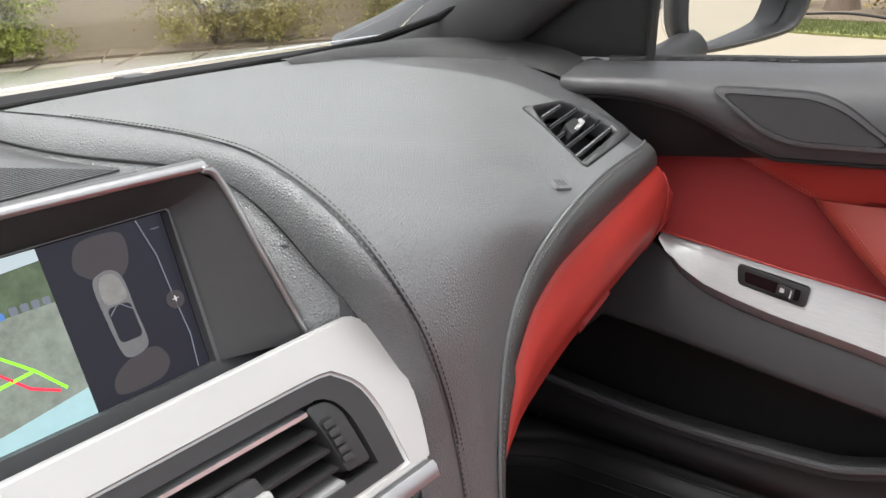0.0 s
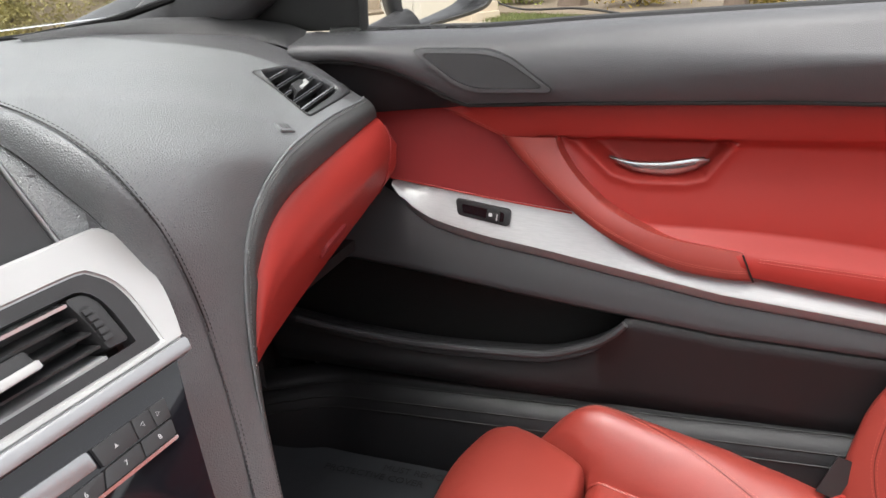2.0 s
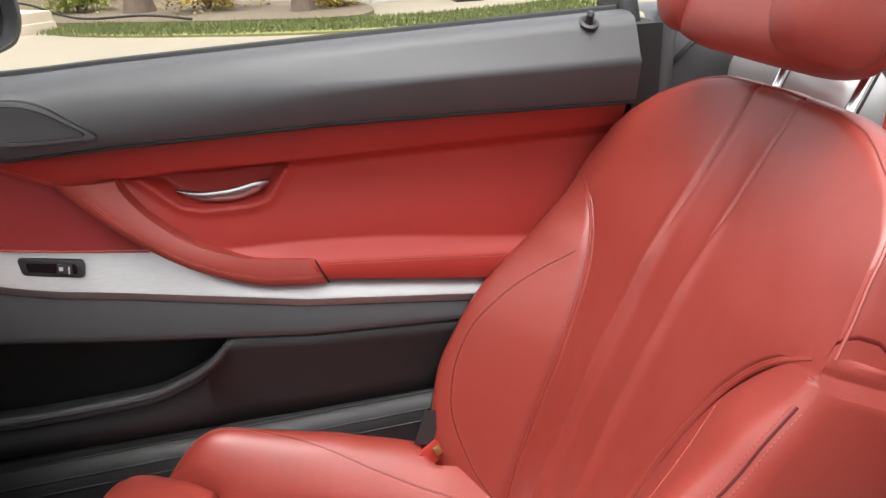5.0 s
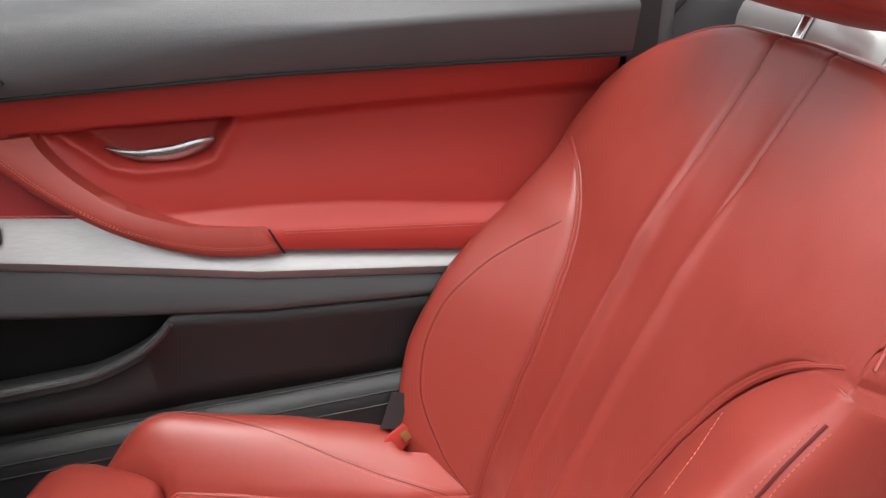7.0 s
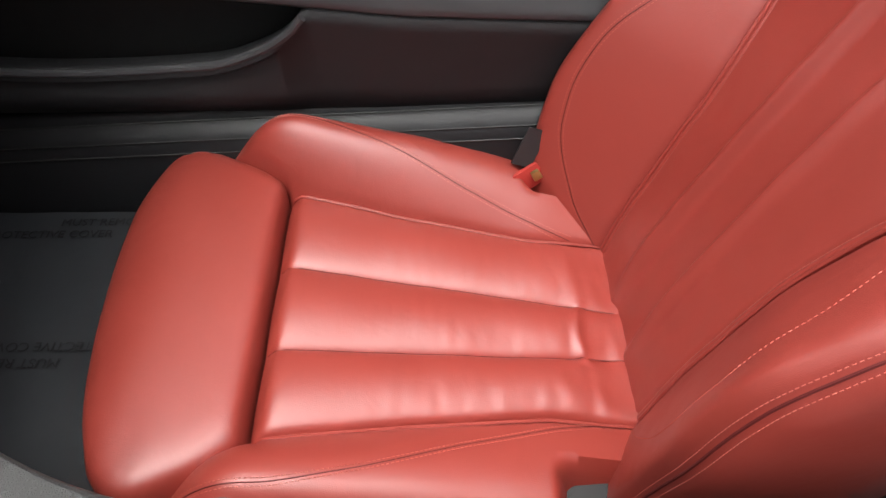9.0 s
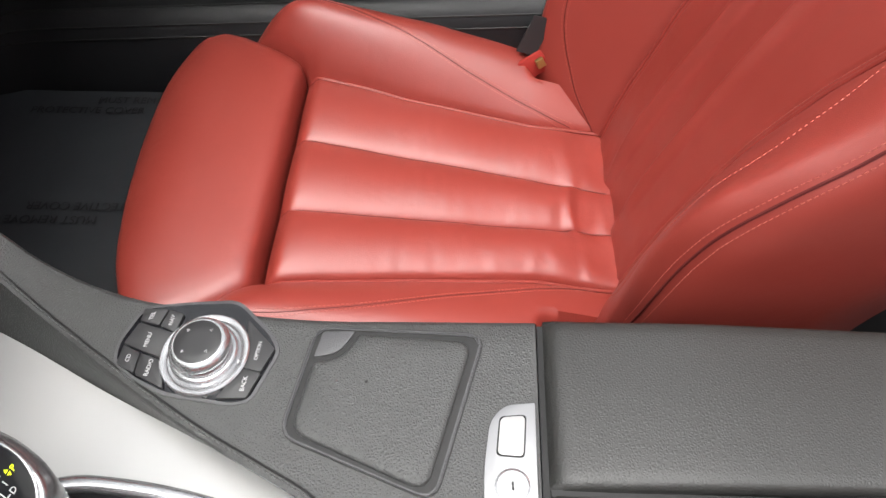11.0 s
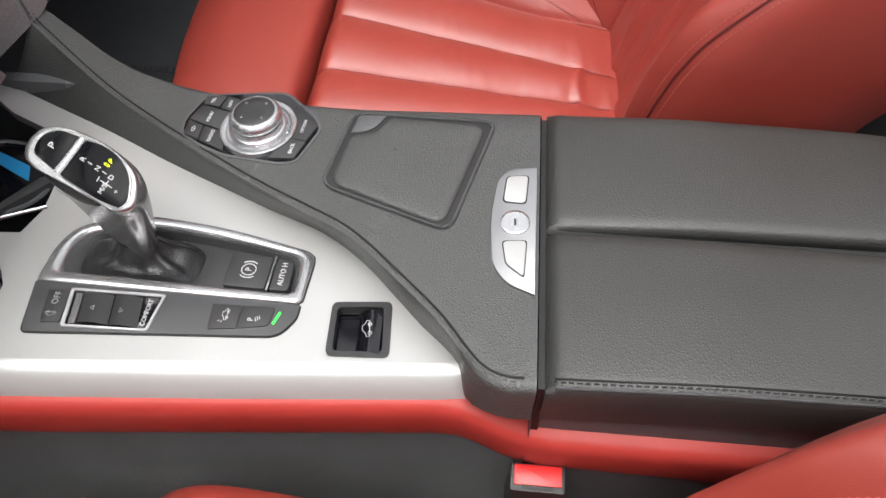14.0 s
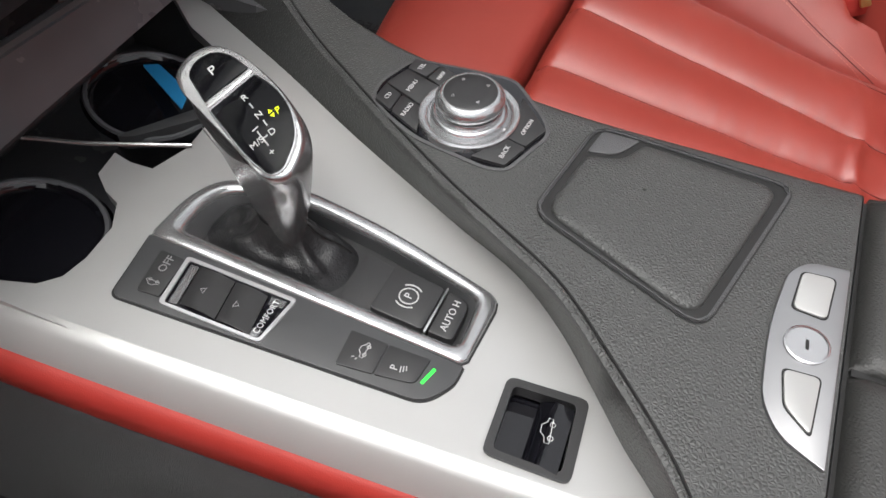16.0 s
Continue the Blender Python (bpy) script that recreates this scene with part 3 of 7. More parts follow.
# leather boot: a low tent with folds that run up to the collar
boot = []
for k in range(15):
    f = k / 14
    row = []
    for j in range(64):
        a = 2 * math.pi * j / 64
        fold = math.sin(5 * a + 0.7) * 0.6 + math.sin(9 * a + 2.1) * 0.4
        w, l = 0.0265 + 0.001 * math.sin(2 * a), 0.050
        x0, y0 = -0.1955 + w * math.copysign(abs(math.cos(a)) ** 0.6, math.cos(a)), 0.003 + l * math.copysign(abs(math.sin(a)) ** 0.7, math.sin(a))
        x1, y1 = -0.1945 + 0.0100 * math.cos(a), 0.0 + 0.0155 * math.sin(a)
        g = f ** 0.75
        h = -0.0105 + 0.0125 * math.sin(math.pi / 2 * min(1, f * 2.6)) * (1 - 0.35 * f) + 0.022 * f ** 2.6 + 0.0036 * fold * math.sin(math.pi * f) ** 0.7
        row.append(on_silver(x0 + (x1 - x0) * g, y0 + (y1 - y0) * g, h))
    boot.append(row)
part("gear_boot", grid(boot, True), boot_leather, selector, "creased black leather boot", 70)
part("boot_seam", tube([boot[k][52] + Vector((0, 0, 0.0005)) for k in range(1, 14)], 0.0008, 5), dark_plastic, selector)
part("collar", lathe([(0.0125, -0.012), (0.0118, -0.002), (0.0108, 0.004), (0.0095, 0.006)], lambda x, y, h=0.0: Vector((x + 0.35 * (y + 0.0), y * 1.45, 0.6170 + h)), -0.1945, 0.0, 28), black_plastic, selector)
part("brake_button", plate(rounded([(-0.1835, -0.073), (-0.1865, -0.1075), (-0.2205, -0.1075), (-0.2205, -0.073)], 0.003), on_silver, -0.011, 0.0035, 0.0015), button_plastic, selector)
part("hold_button", plate(rounded([(-0.187, -0.1105), (-0.189, -0.1255), (-0.2195, -0.1260), (-0.2200, -0.1105)], [0.003, 0.010, 0.004, 0.002]), on_silver, -0.011, 0.0028, 0.0015), button_plastic, selector)
part("button_bridge", plate([(-0.185, -0.1083), (-0.1855, -0.1098), (-0.221, -0.1098), (-0.221, -0.1083)], on_silver, -0.011, 0.003), chrome, selector)
part("rear_block", plate(rounded([(-0.178, -0.050), (-0.182, -0.0725), (-0.2205, -0.0725), (-0.2205, -0.050)], 0.002), on_silver, -0.011, -0.004, 0.002), black_plastic, selector)
lettering("P", 0.0085, on_silver, -0.2025, -0.0905, 0.0038, 0, white_print, selector)
for r in (0.0062, 0.0085):
    for s in (0, math.pi):
        if r > 0.007:
            part("symbol_arc", tube([on_silver(-0.2025 + r * math.cos(s + a), -0.0905 + r * math.sin(s + a), 0.0037) for a in [(-0.7 + 1.4 * j / 8) for j in range(9)]], 0.0005, 5), white_print, selector)
part("symbol_ring", tube([on_silver(-0.2025 + 0.0058 * math.cos(a), -0.0905 + 0.0058 * math.sin(a), 0.0037) for a in [2 * math.pi * j / 24 for j in range(24)]], 0.00045, 5, True), white_print, selector)
lettering("AUTO H", 0.0075, on_silver, -0.2035, -0.1185, 0.0031, 0, white_print, selector)

off = part("traction_button", plate(rounded([(-0.2405, 0.0575), (-0.2405, 0.0400), (-0.2700, 0.0365), (-0.2715, 0.0510)], 0.002), on_silver, 0.0005, 0.0030, 0.0008), button_plastic, panel)
lettering("OFF", 0.0085, on_silver, -0.2485, 0.0475, 0.0032, 4, grey_print, panel)
part("symbol_car", car_icon(on_silver, -0.2630, 0.0462, 0.0042, 0.0032, 90), grey_print, panel)
frame_out = [Vector((*p, 0)) for p in rounded([(-0.2375, 0.0405), (-0.2350, -0.0340), (-0.2705, -0.0305), (-0.2735, 0.0345)], 0.003)]
frame_in = [Vector((*p, 0)) for p in rounded([(-0.2395, 0.0375), (-0.2375, -0.0315), (-0.2685, -0.0285), (-0.2715, 0.0320)], 0.002)]
rocker = part("rocker_frame", ring_plate(frame_out, frame_in, on_silver, 0.0, 0.0032), satin_chrome, panel)
part("rocker_well", plate([(p.x, p.y) for p in frame_in], on_silver, 0.0004, 0.0020), gloss_black, panel)
for y0, y1 in ((0.0285, 0.0050), (0.0042, -0.0175)):
    f = lambda u, v, y0=y0, y1=y1: on_silver(-0.241 - 0.0275 * u, y0 + (y1 - y0) * v - 0.005 * u, 0.0016 + 0.0036 * math.sin(math.pi * (0.15 + 0.7 * v)))
    part("rocker_switch", thick(surface(f, 4, 8), 0.0006), button_plastic, panel)
part("label_plate", plate([(-0.2415, 0.0352), (-0.2415, 0.0300), (-0.2695, 0.0250), (-0.2700, 0.0300)], on_silver, 0.0019, 0.0024), dark_silver, panel)
part("label_plate", plate([(-0.2400, -0.0195), (-0.2390, -0.0290), (-0.2445, -0.0290), (-0.2455, -0.0200)], on_silver, 0.0019, 0.0024), dark_silver, panel)
part("label_plate", plate([(-0.2635, -0.0215), (-0.2630, -0.0275), (-0.2680, -0.0270), (-0.2685, -0.0215)], on_silver, 0.0019, 0.0024), dark_silver, panel)
lettering("COMFORT", 0.0062, on_silver, -0.2535, -0.0245, 0.0026, 2, white_print, panel)
for y, s in ((0.0165, 1), (-0.0065, -1)):
    part("arrow_mark", tube([on_silver(-0.2555, y + 0.0014 * s, 0.0054), on_silver(-0.2535, y - 0.0014 * s, 0.0054), on_silver(-0.2575, y - 0.0014 * s, 0.0054)], 0.00028, 4, True), white_print, panel)
part("parking_button", plate(rounded([(-0.2390, -0.0715), (-0.2380, -0.0948), (-0.2595, -0.0955), (-0.2630, -0.0740)], 0.0015), on_silver, 0.0005, 0.0030, 0.0008), button_plastic, panel)
part("parking_button", plate(rounded([(-0.2380, -0.0955), (-0.2365, -0.1205), (-0.2545, -0.1190), (-0.2595, -0.0962)], [0.0015, 0.0015, 0.004, 0.0015]), on_silver, 0.0005, 0.0030, 0.0008), button_plastic, panel)
part("symbol_car", merge(car_icon(on_silver, -0.2480, -0.0845, 0.0052, 0.0032, 0), tube([on_silver(-0.2550, -0.0800, 0.0031), on_silver(-0.2540, -0.0815, 0.0031)], 0.0003, 4), tube([on_silver(-0.2558, -0.0825, 0.0031), on_silver(-0.2545, -0.0832, 0.0031)], 0.0003, 4)), white_print, panel)
lettering("P", 0.0075, on_silver, -0.2505, -0.1045, 0.0032, 8, white_print, panel)
part("symbol_waves", merge(*[tube([on_silver(-0.2520 + 0.0012 * k, -0.1085 - 0.0014 * k, 0.0031), on_silver(-0.2480 + 0.0006 * k, -0.1075 - 0.0014 * k, 0.0031)], 0.0004, 5) for k in range(3)]), white_print, panel)
part("indicator", plate([(-0.2405, -0.1240), (-0.2410, -0.1258), (-0.2525, -0.1228), (-0.2520, -0.1210)], on_silver, 0.0012, 0.0024), lit_green, panel, "lit green indicator bar")

part("panel_gap", plate(rounded([(-0.2818, 0.0630), (-0.2330, 0.0725), (-0.2318, -0.03), (-0.2318, -0.1395), (-0.2450, -0.1395), (-0.2637, -0.1285)], [0.006, 0.001, 0.001, 0.001, 0.006, 0.010]), on_silver, -0.002, 0.0006), dark_plastic, panel)
# roof switch
roof = part("roof_switch", ring_plate([Vector((*p, 0)) for p in rounded([(-0.2255, -0.1635), (-0.2195, -0.2105), (-0.2715, -0.2145), (-0.2750, -0.1665)], 0.006)], [Vector((*p, 0)) for p in rounded([(-0.2300, -0.1685), (-0.2255, -0.2045), (-0.2675, -0.2085), (-0.2705, -0.1710)], 0.004)], on_silver, -0.008, 0.0022), black_plastic, console, "dark convertible roof switch in a square frame")
part("switch_well", plate([(-0.229, -0.167), (-0.2245, -0.2055), (-0.2685, -0.2095), (-0.2715, -0.170)], on_silver, -0.016, -0.012), gloss_black, roof)
f = lambda u, v: on_silver(-0.2300 + 0.002 * (1 - v) - 0.0395 * u, -0.1850 - 0.0195 * v - 0.002 * u, -0.010 + 0.0125 * math.sin(0.5 * math.pi * min(1, v * 1.4 + 0.1)))
part("switch_paddle", thick(surface(f, 6, 10), 0.002), gloss_black, roof)
part("symbol_car", car_icon(on_silver, -0.2480, -0.1945, 0.0075, 0.0030, 8), white_print, roof)

# gear lever: a broad head turned to the driver on a neck that goes down into the boot
flat_head = frame_of((-0.1913, -0.0001, 0.7120), (0.8171, -0.4513, 0.3588), (0.4361, 0.8908, 0.1273))
rim = rounded([(-0.0245, 0.046), (-0.0215, 0.0585), (-0.008, 0.0640), (0.0070, 0.0585), (0.0150, 0.0400), (0.0182, 0.0100), (0.0160, -0.0140), (0.0080, -0.0310), (-0.0100, -0.0410), (-0.0205, -0.0330), (-0.0215, 0.000)], 0.010)
rim_loop = even([Vector((*p.xy, 0)) for p in rim] + [Vector((*rim[0].xy, 0))], 73)[:72]


def lever():
    """Head and neck in one skin: rings from the brim down to the collar."""
    centre = Vector((-0.002, 0.010, 0))
    collar = Vector((-0.1945, 0.0000, 0.6180))
    rows = [[flat_head(*(centre + (p - centre) * g).xy, h) for p in rim_loop] for g, h in ((0.90, 0.0016), (0.955, 0.0018), (0.985, 0.0008), (1.0, -0.0020), (1.005, -0.0070), (0.995, -0.0130))]
    last = rows[-1]
    for k in range(1, 21):
        f = k / 20
        row = []
        for p, q in zip(rim_loop, last):
            a = math.atan2((p.y - centre.y) * 0.45, p.x - centre.x)
            foot = collar + Vector((0.436, 0.891, 0)) * (0.0165 * math.sin(a)) + Vector((0.875, -0.483, 0)) * (0.0090 * math.cos(a))
            reach = f ** (1.15 - 0.15 * math.sin(a))
            drop = f
            r = q.lerp(foot, reach)
            r.z = q.z + (foot.z - q.z) * drop
            row.append(r)
        rows.append(row)
    bm = grid(rows, True)
    bm.verts.ensure_lookup_table()
    bm.faces.new([bm.verts[k] for k in range(len(rim_loop))])
    bmesh.ops.recalc_face_normals(bm, faces=bm.faces[:])
    return bm


gear = part("gear_lever", lever(), dark_silver, console, "satin silver gear lever turned to the driver with a black display", 60)
display_shape = [(-0.0182, 0.0225), (0.0125, 0.0225), (0.0158, 0.0080), (0.0148, -0.0080), (0.0070, -0.0245), (-0.0085, -0.0340), (-0.0160, -0.0320), (-0.0190, -0.0150)]
park_shape = [(-0.0178, 0.0290), (0.0122, 0.0282), (0.0100, 0.0430), (0.0030, 0.0525), (-0.0080, 0.0545), (-0.0155, 0.0500)]
part("display", plate(rounded(display_shape, [0.001, 0.002, 0.008, 0.008, 0.010, 0.006, 0.005, 0.010]), flat_head, -0.001, 0.0030, 0.0006), display_black, gear)
part("park_button", plate(rounded(park_shape, [0.001, 0.001, 0.006, 0.006, 0.006, 0.005]), flat_head, -0.002, 0.0032, 0.001), display_black, gear)
part("bridge", plate([(-0.0186, 0.0236), (0.0126, 0.0236), (0.0124, 0.0272), (-0.0184, 0.0280)], flat_head, -0.001, 0.0036, 0.0005), dial_chrome, gear)
display_edge = rounded(display_shape, [0.001, 0.002, 0.008, 0.008, 0.010, 0.006, 0.005, 0.010])
part("rim", tube([flat_head(p.x * 1.03 - 0.00005, p.y * 1.02, 0.0020) for p in display_edge], 0.0007, 6, True), dial_chrome, gear, "thin polished rim")
lettering("P", 0.0100, flat_head, -0.0034, 0.0413, 0.0035, 0, white_print, gear)
for word, x, y, size in (("R", 0.0, 0.0140, 0.0068), ("N", -0.0002, -0.0002, 0.0066), ("D", -0.0007, -0.0134, 0.0066), ("M/S", -0.0106, -0.0131, 0.0066), ("+", -0.0076, -0.0231, 0.0070)):
    lettering(word, size, flat_head, x, y, 0.0033, 0, white_print, gear)
part("gate_line", merge(*[tube([flat_head(x0, y0, 0.0032), flat_head(x1, y1, 0.0032)], 0.0004, 5) for x0, y0, x1, y1 in ((0.0, 0.0095, -0.0001, 0.0055), (-0.0003, -0.0045, -0.0005, -0.0085), (-0.0065, -0.0075, -0.0068, -0.0185), (-0.0066, -0.0130, -0.0036, -0.0132), (-0.0085, -0.0055, -0.0045, -0.0053))]), white_print, gear)
lettering("P", 0.0066, flat_head, 0.0088, -0.0055, 0.0033, 0, lit_yellow, gear, slant=0.1)
part("arrow_mark", merge(*[plate([(0.0040, -0.0042 + 0.0007 * s), (0.0066, -0.0042 + 0.0007 * s), (0.0053, -0.0042 + 0.0030 * s)][:: s], flat_head, 0.0030, 0.0034) for s in (1, -1)]), lit_yellow, gear)
unlock = part("unlock_button", thick(surface(lambda u, v: flat_head(-0.0222 - 0.0052 * math.sin(math.pi * (0.15 + 0.7 * v)) + 0.0045 * (2 * u - 1) ** 4, -0.006 + 0.052 * u, -0.004 - 0.017 * v), 14, 8), 0.003), black_plastic, gear)
lettering("UNLOCK", 0.0060, frame_of(flat_head(-0.0282, 0.018, -0.0125), flat_head(0, -1, 0) - flat_head(0, 0, 0), flat_head(0.25, 0, 1) - flat_head(0, 0, 0)), 0, 0, 0.0006, 0, grey_print, unlock)

# rotary controller
control = part("controller_base", plate(rounded([(-0.024, -0.010), (-0.058, 0.002), (-0.076, 0.000), (-0.090, -0.020), (-0.102, -0.047), (-0.110, -0.100), (-0.106, -0.115), (-0.064, -0.130), (-0.050, -0.122), (-0.018, -0.088), (-0.020, -0.050)], 0.010), on_leather, -0.004, 0.0012, 0.0006), smooth_black_leather, console, "rotary controller with chrome ring and buttons")
part("controller_well", plate(rounded([(-0.027, -0.0125), (-0.058, -0.001), (-0.0745, -0.003), (-0.087, -0.021), (-0.099, -0.047), (-0.1075, -0.100), (-0.1045, -0.1125), (-0.065, -0.1270), (-0.0515, -0.119), (-0.022, -0.088), (-0.023, -0.050)], 0.009), on_leather, 0.0, 0.0018), gloss_black, control)
key_caps = (("CD", [(-0.0775, -0.0050), (-0.0605, -0.0055), (-0.0675, -0.0205), (-0.0850, -0.0205)], (-0.0725, -0.0130)),
            ("RADIO", [(-0.0855, -0.0215), (-0.0680, -0.0215), (-0.0745, -0.0400), (-0.0975, -0.0465)], (-0.0805, -0.0315)),
            ("MENU", [(-0.0595, -0.0050), (-0.0405, -0.0125), (-0.0505, -0.0440), (-0.0725, -0.0385)], (-0.0565, -0.0240)),
            ("TEL", [(-0.0395, -0.0125), (-0.0280, -0.0130), (-0.0285, -0.0330), (-0.0435, -0.0290)], (-0.0350, -0.0215)),
            ("NAV", [(-0.0437, -0.0300), (-0.0285, -0.0342), (-0.0330, -0.0470), (-0.0500, -0.0435)], (-0.0390, -0.0385)),
            ("OPTION", [(-0.0530, -0.1020), (-0.0385, -0.1000), (-0.0640, -0.1255), (-0.0835, -0.1180), (-0.0800, -0.1035)][::-1], (-0.0660, -0.1130)),
            ("BACK", [(-0.1050, -0.0880), (-0.0808, -0.1040), (-0.0843, -0.1185), (-0.1045, -0.1115)], (-0.0935, -0.1075)))
for word, shape, spot in key_caps:
    part("key_cap", plate(rounded(shape, 0.0015), on_leather, 0.001, 0.0042, 0.0008), button_plastic, control)
    lettering(word, 0.0056 if len(word) < 6 else 0.0050, on_leather, *spot, 0.0044, -4, white_print, control)
cx, cy = -0.0695, -0.0725
part("dial_ring", lathe([(0.0345, 0.001), (0.0345, 0.0062), (0.0335, 0.0072), (0.0300, 0.0074), (0.0285, 0.0064), (0.0280, 0.0050), (0.0255, 0.0046)], on_leather, cx, cy, 56), dial_chrome, control)
part("dial_groove", lathe([(0.0278, 0.0030), (0.0278, 0.0046), (0.0255, 0.0046)], on_leather, cx, cy, 56), dark_plastic, control)
part("dial_knob", lathe([(0.0262, 0.0035), (0.0262, 0.0075), (0.0252, 0.0090), (0.0238, 0.0096), (0.0228, 0.0098)], on_leather, cx, cy, 56), dial_chrome, control)
part("dial_waist", lathe([(0.0226, 0.0092), (0.0224, 0.0125), (0.0220, 0.0130)], on_leather, cx, cy, 56), dial_chrome, control)
part("dial_band", lathe([(0.0219, 0.0124), (0.0219, 0.0158), (0.0215, 0.0162)], on_leather, cx, cy, 56), gloss_black, control)
part("dial_ribs", merge(*[tube([on_leather(cx + 0.0219 * math.cos(a), cy + 0.0219 * math.sin(a), h) for h in (0.0130, 0.0156)], 0.0003, 4) for a in [2 * math.pi * k / 72 for k in range(72)]]), dark_silver, control)
part("dial_cap", lathe([(0.0215, 0.0156), (0.0232, 0.0161), (0.0236, 0.0178), (0.0234, 0.0196), (0.0222, 0.0220), (0.0204, 0.0240), (0.0188, 0.0247), (0.0178, 0.0245)], on_leather, cx, cy, 56), dial_chrome, control)
part("dial_top", lathe([(0.0180, 0.0246), (0.0165, 0.0253), (0.008, 0.0250), (0.0, 0.0249)], on_leather, cx, cy, 40), button_plastic, control)
for a in (45, 135, 225, 315):
    px, py = cx + 0.0125 * math.cos(radians(a)), cy + 0.0125 * math.sin(radians(a))
    part("arrow_mark", tube([on_leather(px + 0.0013 * math.cos(radians(b + a)), py + 0.0013 * math.sin(radians(b + a)), 0.0256) for b in (0, 120, 240)], 0.00025, 4, True), white_print, control)
part("arrow_mark", plate([(cx - 0.009, cy - 0.0275), (cx - 0.006, cy - 0.0275), (cx - 0.0075, cy - 0.0300)], on_leather, 0.0066, 0.0072), white_print, control)

# storage lid
lid_shape = [(-0.047, -0.158), (-0.130, -0.144), (-0.172, -0.249), (-0.054, -0.279)]
big = lambda g: [(-0.109 + (x + 0.109) * g, -0.2075 + (y + 0.2075) * g) for x, y in lid_shape]
bm = ring_plate(even([Vector((*p, 0)) for p in rounded(big(1.075), 0.014)] + [Vector((*rounded(big(1.075), 0.014)[0], 0))], 65)[:64], even([Vector((*p, 0)) for p in rounded(big(1.037), 0.011)] + [Vector((*rounded(big(1.037), 0.011)[0], 0))], 65)[:64], on_leather, -0.003, 0.0030)
bmesh.ops.bevel(bm, geom=[e for e in bm.edges if e.is_manifold and e.calc_face_angle(0) > 1.2 and e.verts[0].co.z > on_leather(*e.verts[0].co.xy).z], offset=0.0013, segments=3, affect="EDGES")
lid_frame = part("lid_frame", bm, smooth_black_leather, console, "black frame round the storage lid")
part("lid_gap", plate([(p.x, p.y) for p in rounded(big(1.04), 0.011)], on_leather, -0.002, 0.0004), dark_plastic, lid_frame)
part("frame_groove", plate([(p.x, p.y) for p in rounded(big(1.094), 0.016)], on_leather, -0.002, 0.0006), dark_plastic, lid_frame)
notched = [(-0.0510, -0.1890), (-0.0575, -0.2745), (-0.1695, -0.2458), (-0.1285, -0.1478), (-0.0750, -0.1568), (-0.0700, -0.1785)]
notched = [(-0.109 + (x + 0.109) * 1.014, -0.2075 + (y + 0.2075) * 1.014) for x, y in notched]
def pillow(outline, place, low, high):
    """A padded slab: rings that climb from the edge to the middle."""
    loop = [Vector((p[0], p[1])) for p in outline]
    mid = sum(loop, Vector((0, 0))) / len(loop)
    rows = [[place(*(mid + (p - mid) * g), low + (high - low) * h) for p in loop] for g, h in ((1.0, 0.0), (1.0, 0.35), (0.985, 0.62), (0.955, 0.80), (0.90, 0.90), (0.75, 0.97), (0.5, 1.0), (0.02, 1.0))]
    bm = grid(rows, True)
    bmesh.ops.recalc_face_normals(bm, faces=bm.faces[:])
    return bm


lid = part("storage_lid", pillow(rounded(notched, [0.004, 0.014, 0.014, 0.014, 0.003, 0.008], 7), on_leather, -0.001, 0.0042), black_leather, console, "black leather storage lid with a finger notch", 75)
part("finger_tab", plate(rounded([(-0.0475, -0.1600), (-0.0470, -0.1855), (-0.0660, -0.1750), (-0.0700, -0.1555)], [0.003, 0.003, 0.009, 0.003]), on_leather, 0.0, 0.0020, 0.001), smooth_black_leather, lid)

# silver catch plate before the arm rest
catch = part("catch_plate", plate(rounded([(-0.106, -0.3195), (-0.108, -0.298), (-0.120, -0.288), (-0.160, -0.2835), (-0.205, -0.2865), (-0.222, -0.297), (-0.232, -0.3195)], [0.001, 0.010, 0.010, 0.02, 0.012, 0.012, 0.001], 6), on_leather, -0.003, 0.0030, 0.0012), catch_metal, console, "satin silver catch plate with two buttons and a lock")
for shape in ([(-0.1150, -0.3135), (-0.1165, -0.2945), (-0.1450, -0.2920), (-0.1465, -0.3115)], [(-0.1820, -0.3130), (-0.1835, -0.2930), (-0.2060, -0.2965), (-0.2185, -0.3115)]):
    part("release_groove", plate(rounded(shape, 0.004), on_leather, 0.0, 0.0032), dark_plastic, catch)
    mid = [sum(p[0] for p in shape) / 4, sum(p[1] for p in shape) / 4]
    part("release_button", plate(rounded([(mid[0] + (x - mid[0]) * 0.93, mid[1] + (y - mid[1]) * 0.9) for x, y in shape], 0.004), on_leather, 0.0, 0.0042, 0.0008), satin_silver, catch)
part("lock_barrel", lathe([(0.0118, 0.002), (0.0118, 0.0044), (0.0108, 0.0048), (0.0103, 0.0040), (0.0, 0.0040)], on_leather, -0.1655, -0.3030, 32), dial_chrome, catch)
part("key_slot", plate([(-0.1625, -0.3020), (-0.1685, -0.3025), (-0.1685, -0.3042), (-0.1625, -0.3037)], on_leather, 0.0035, 0.0043), dark_plastic, catch)


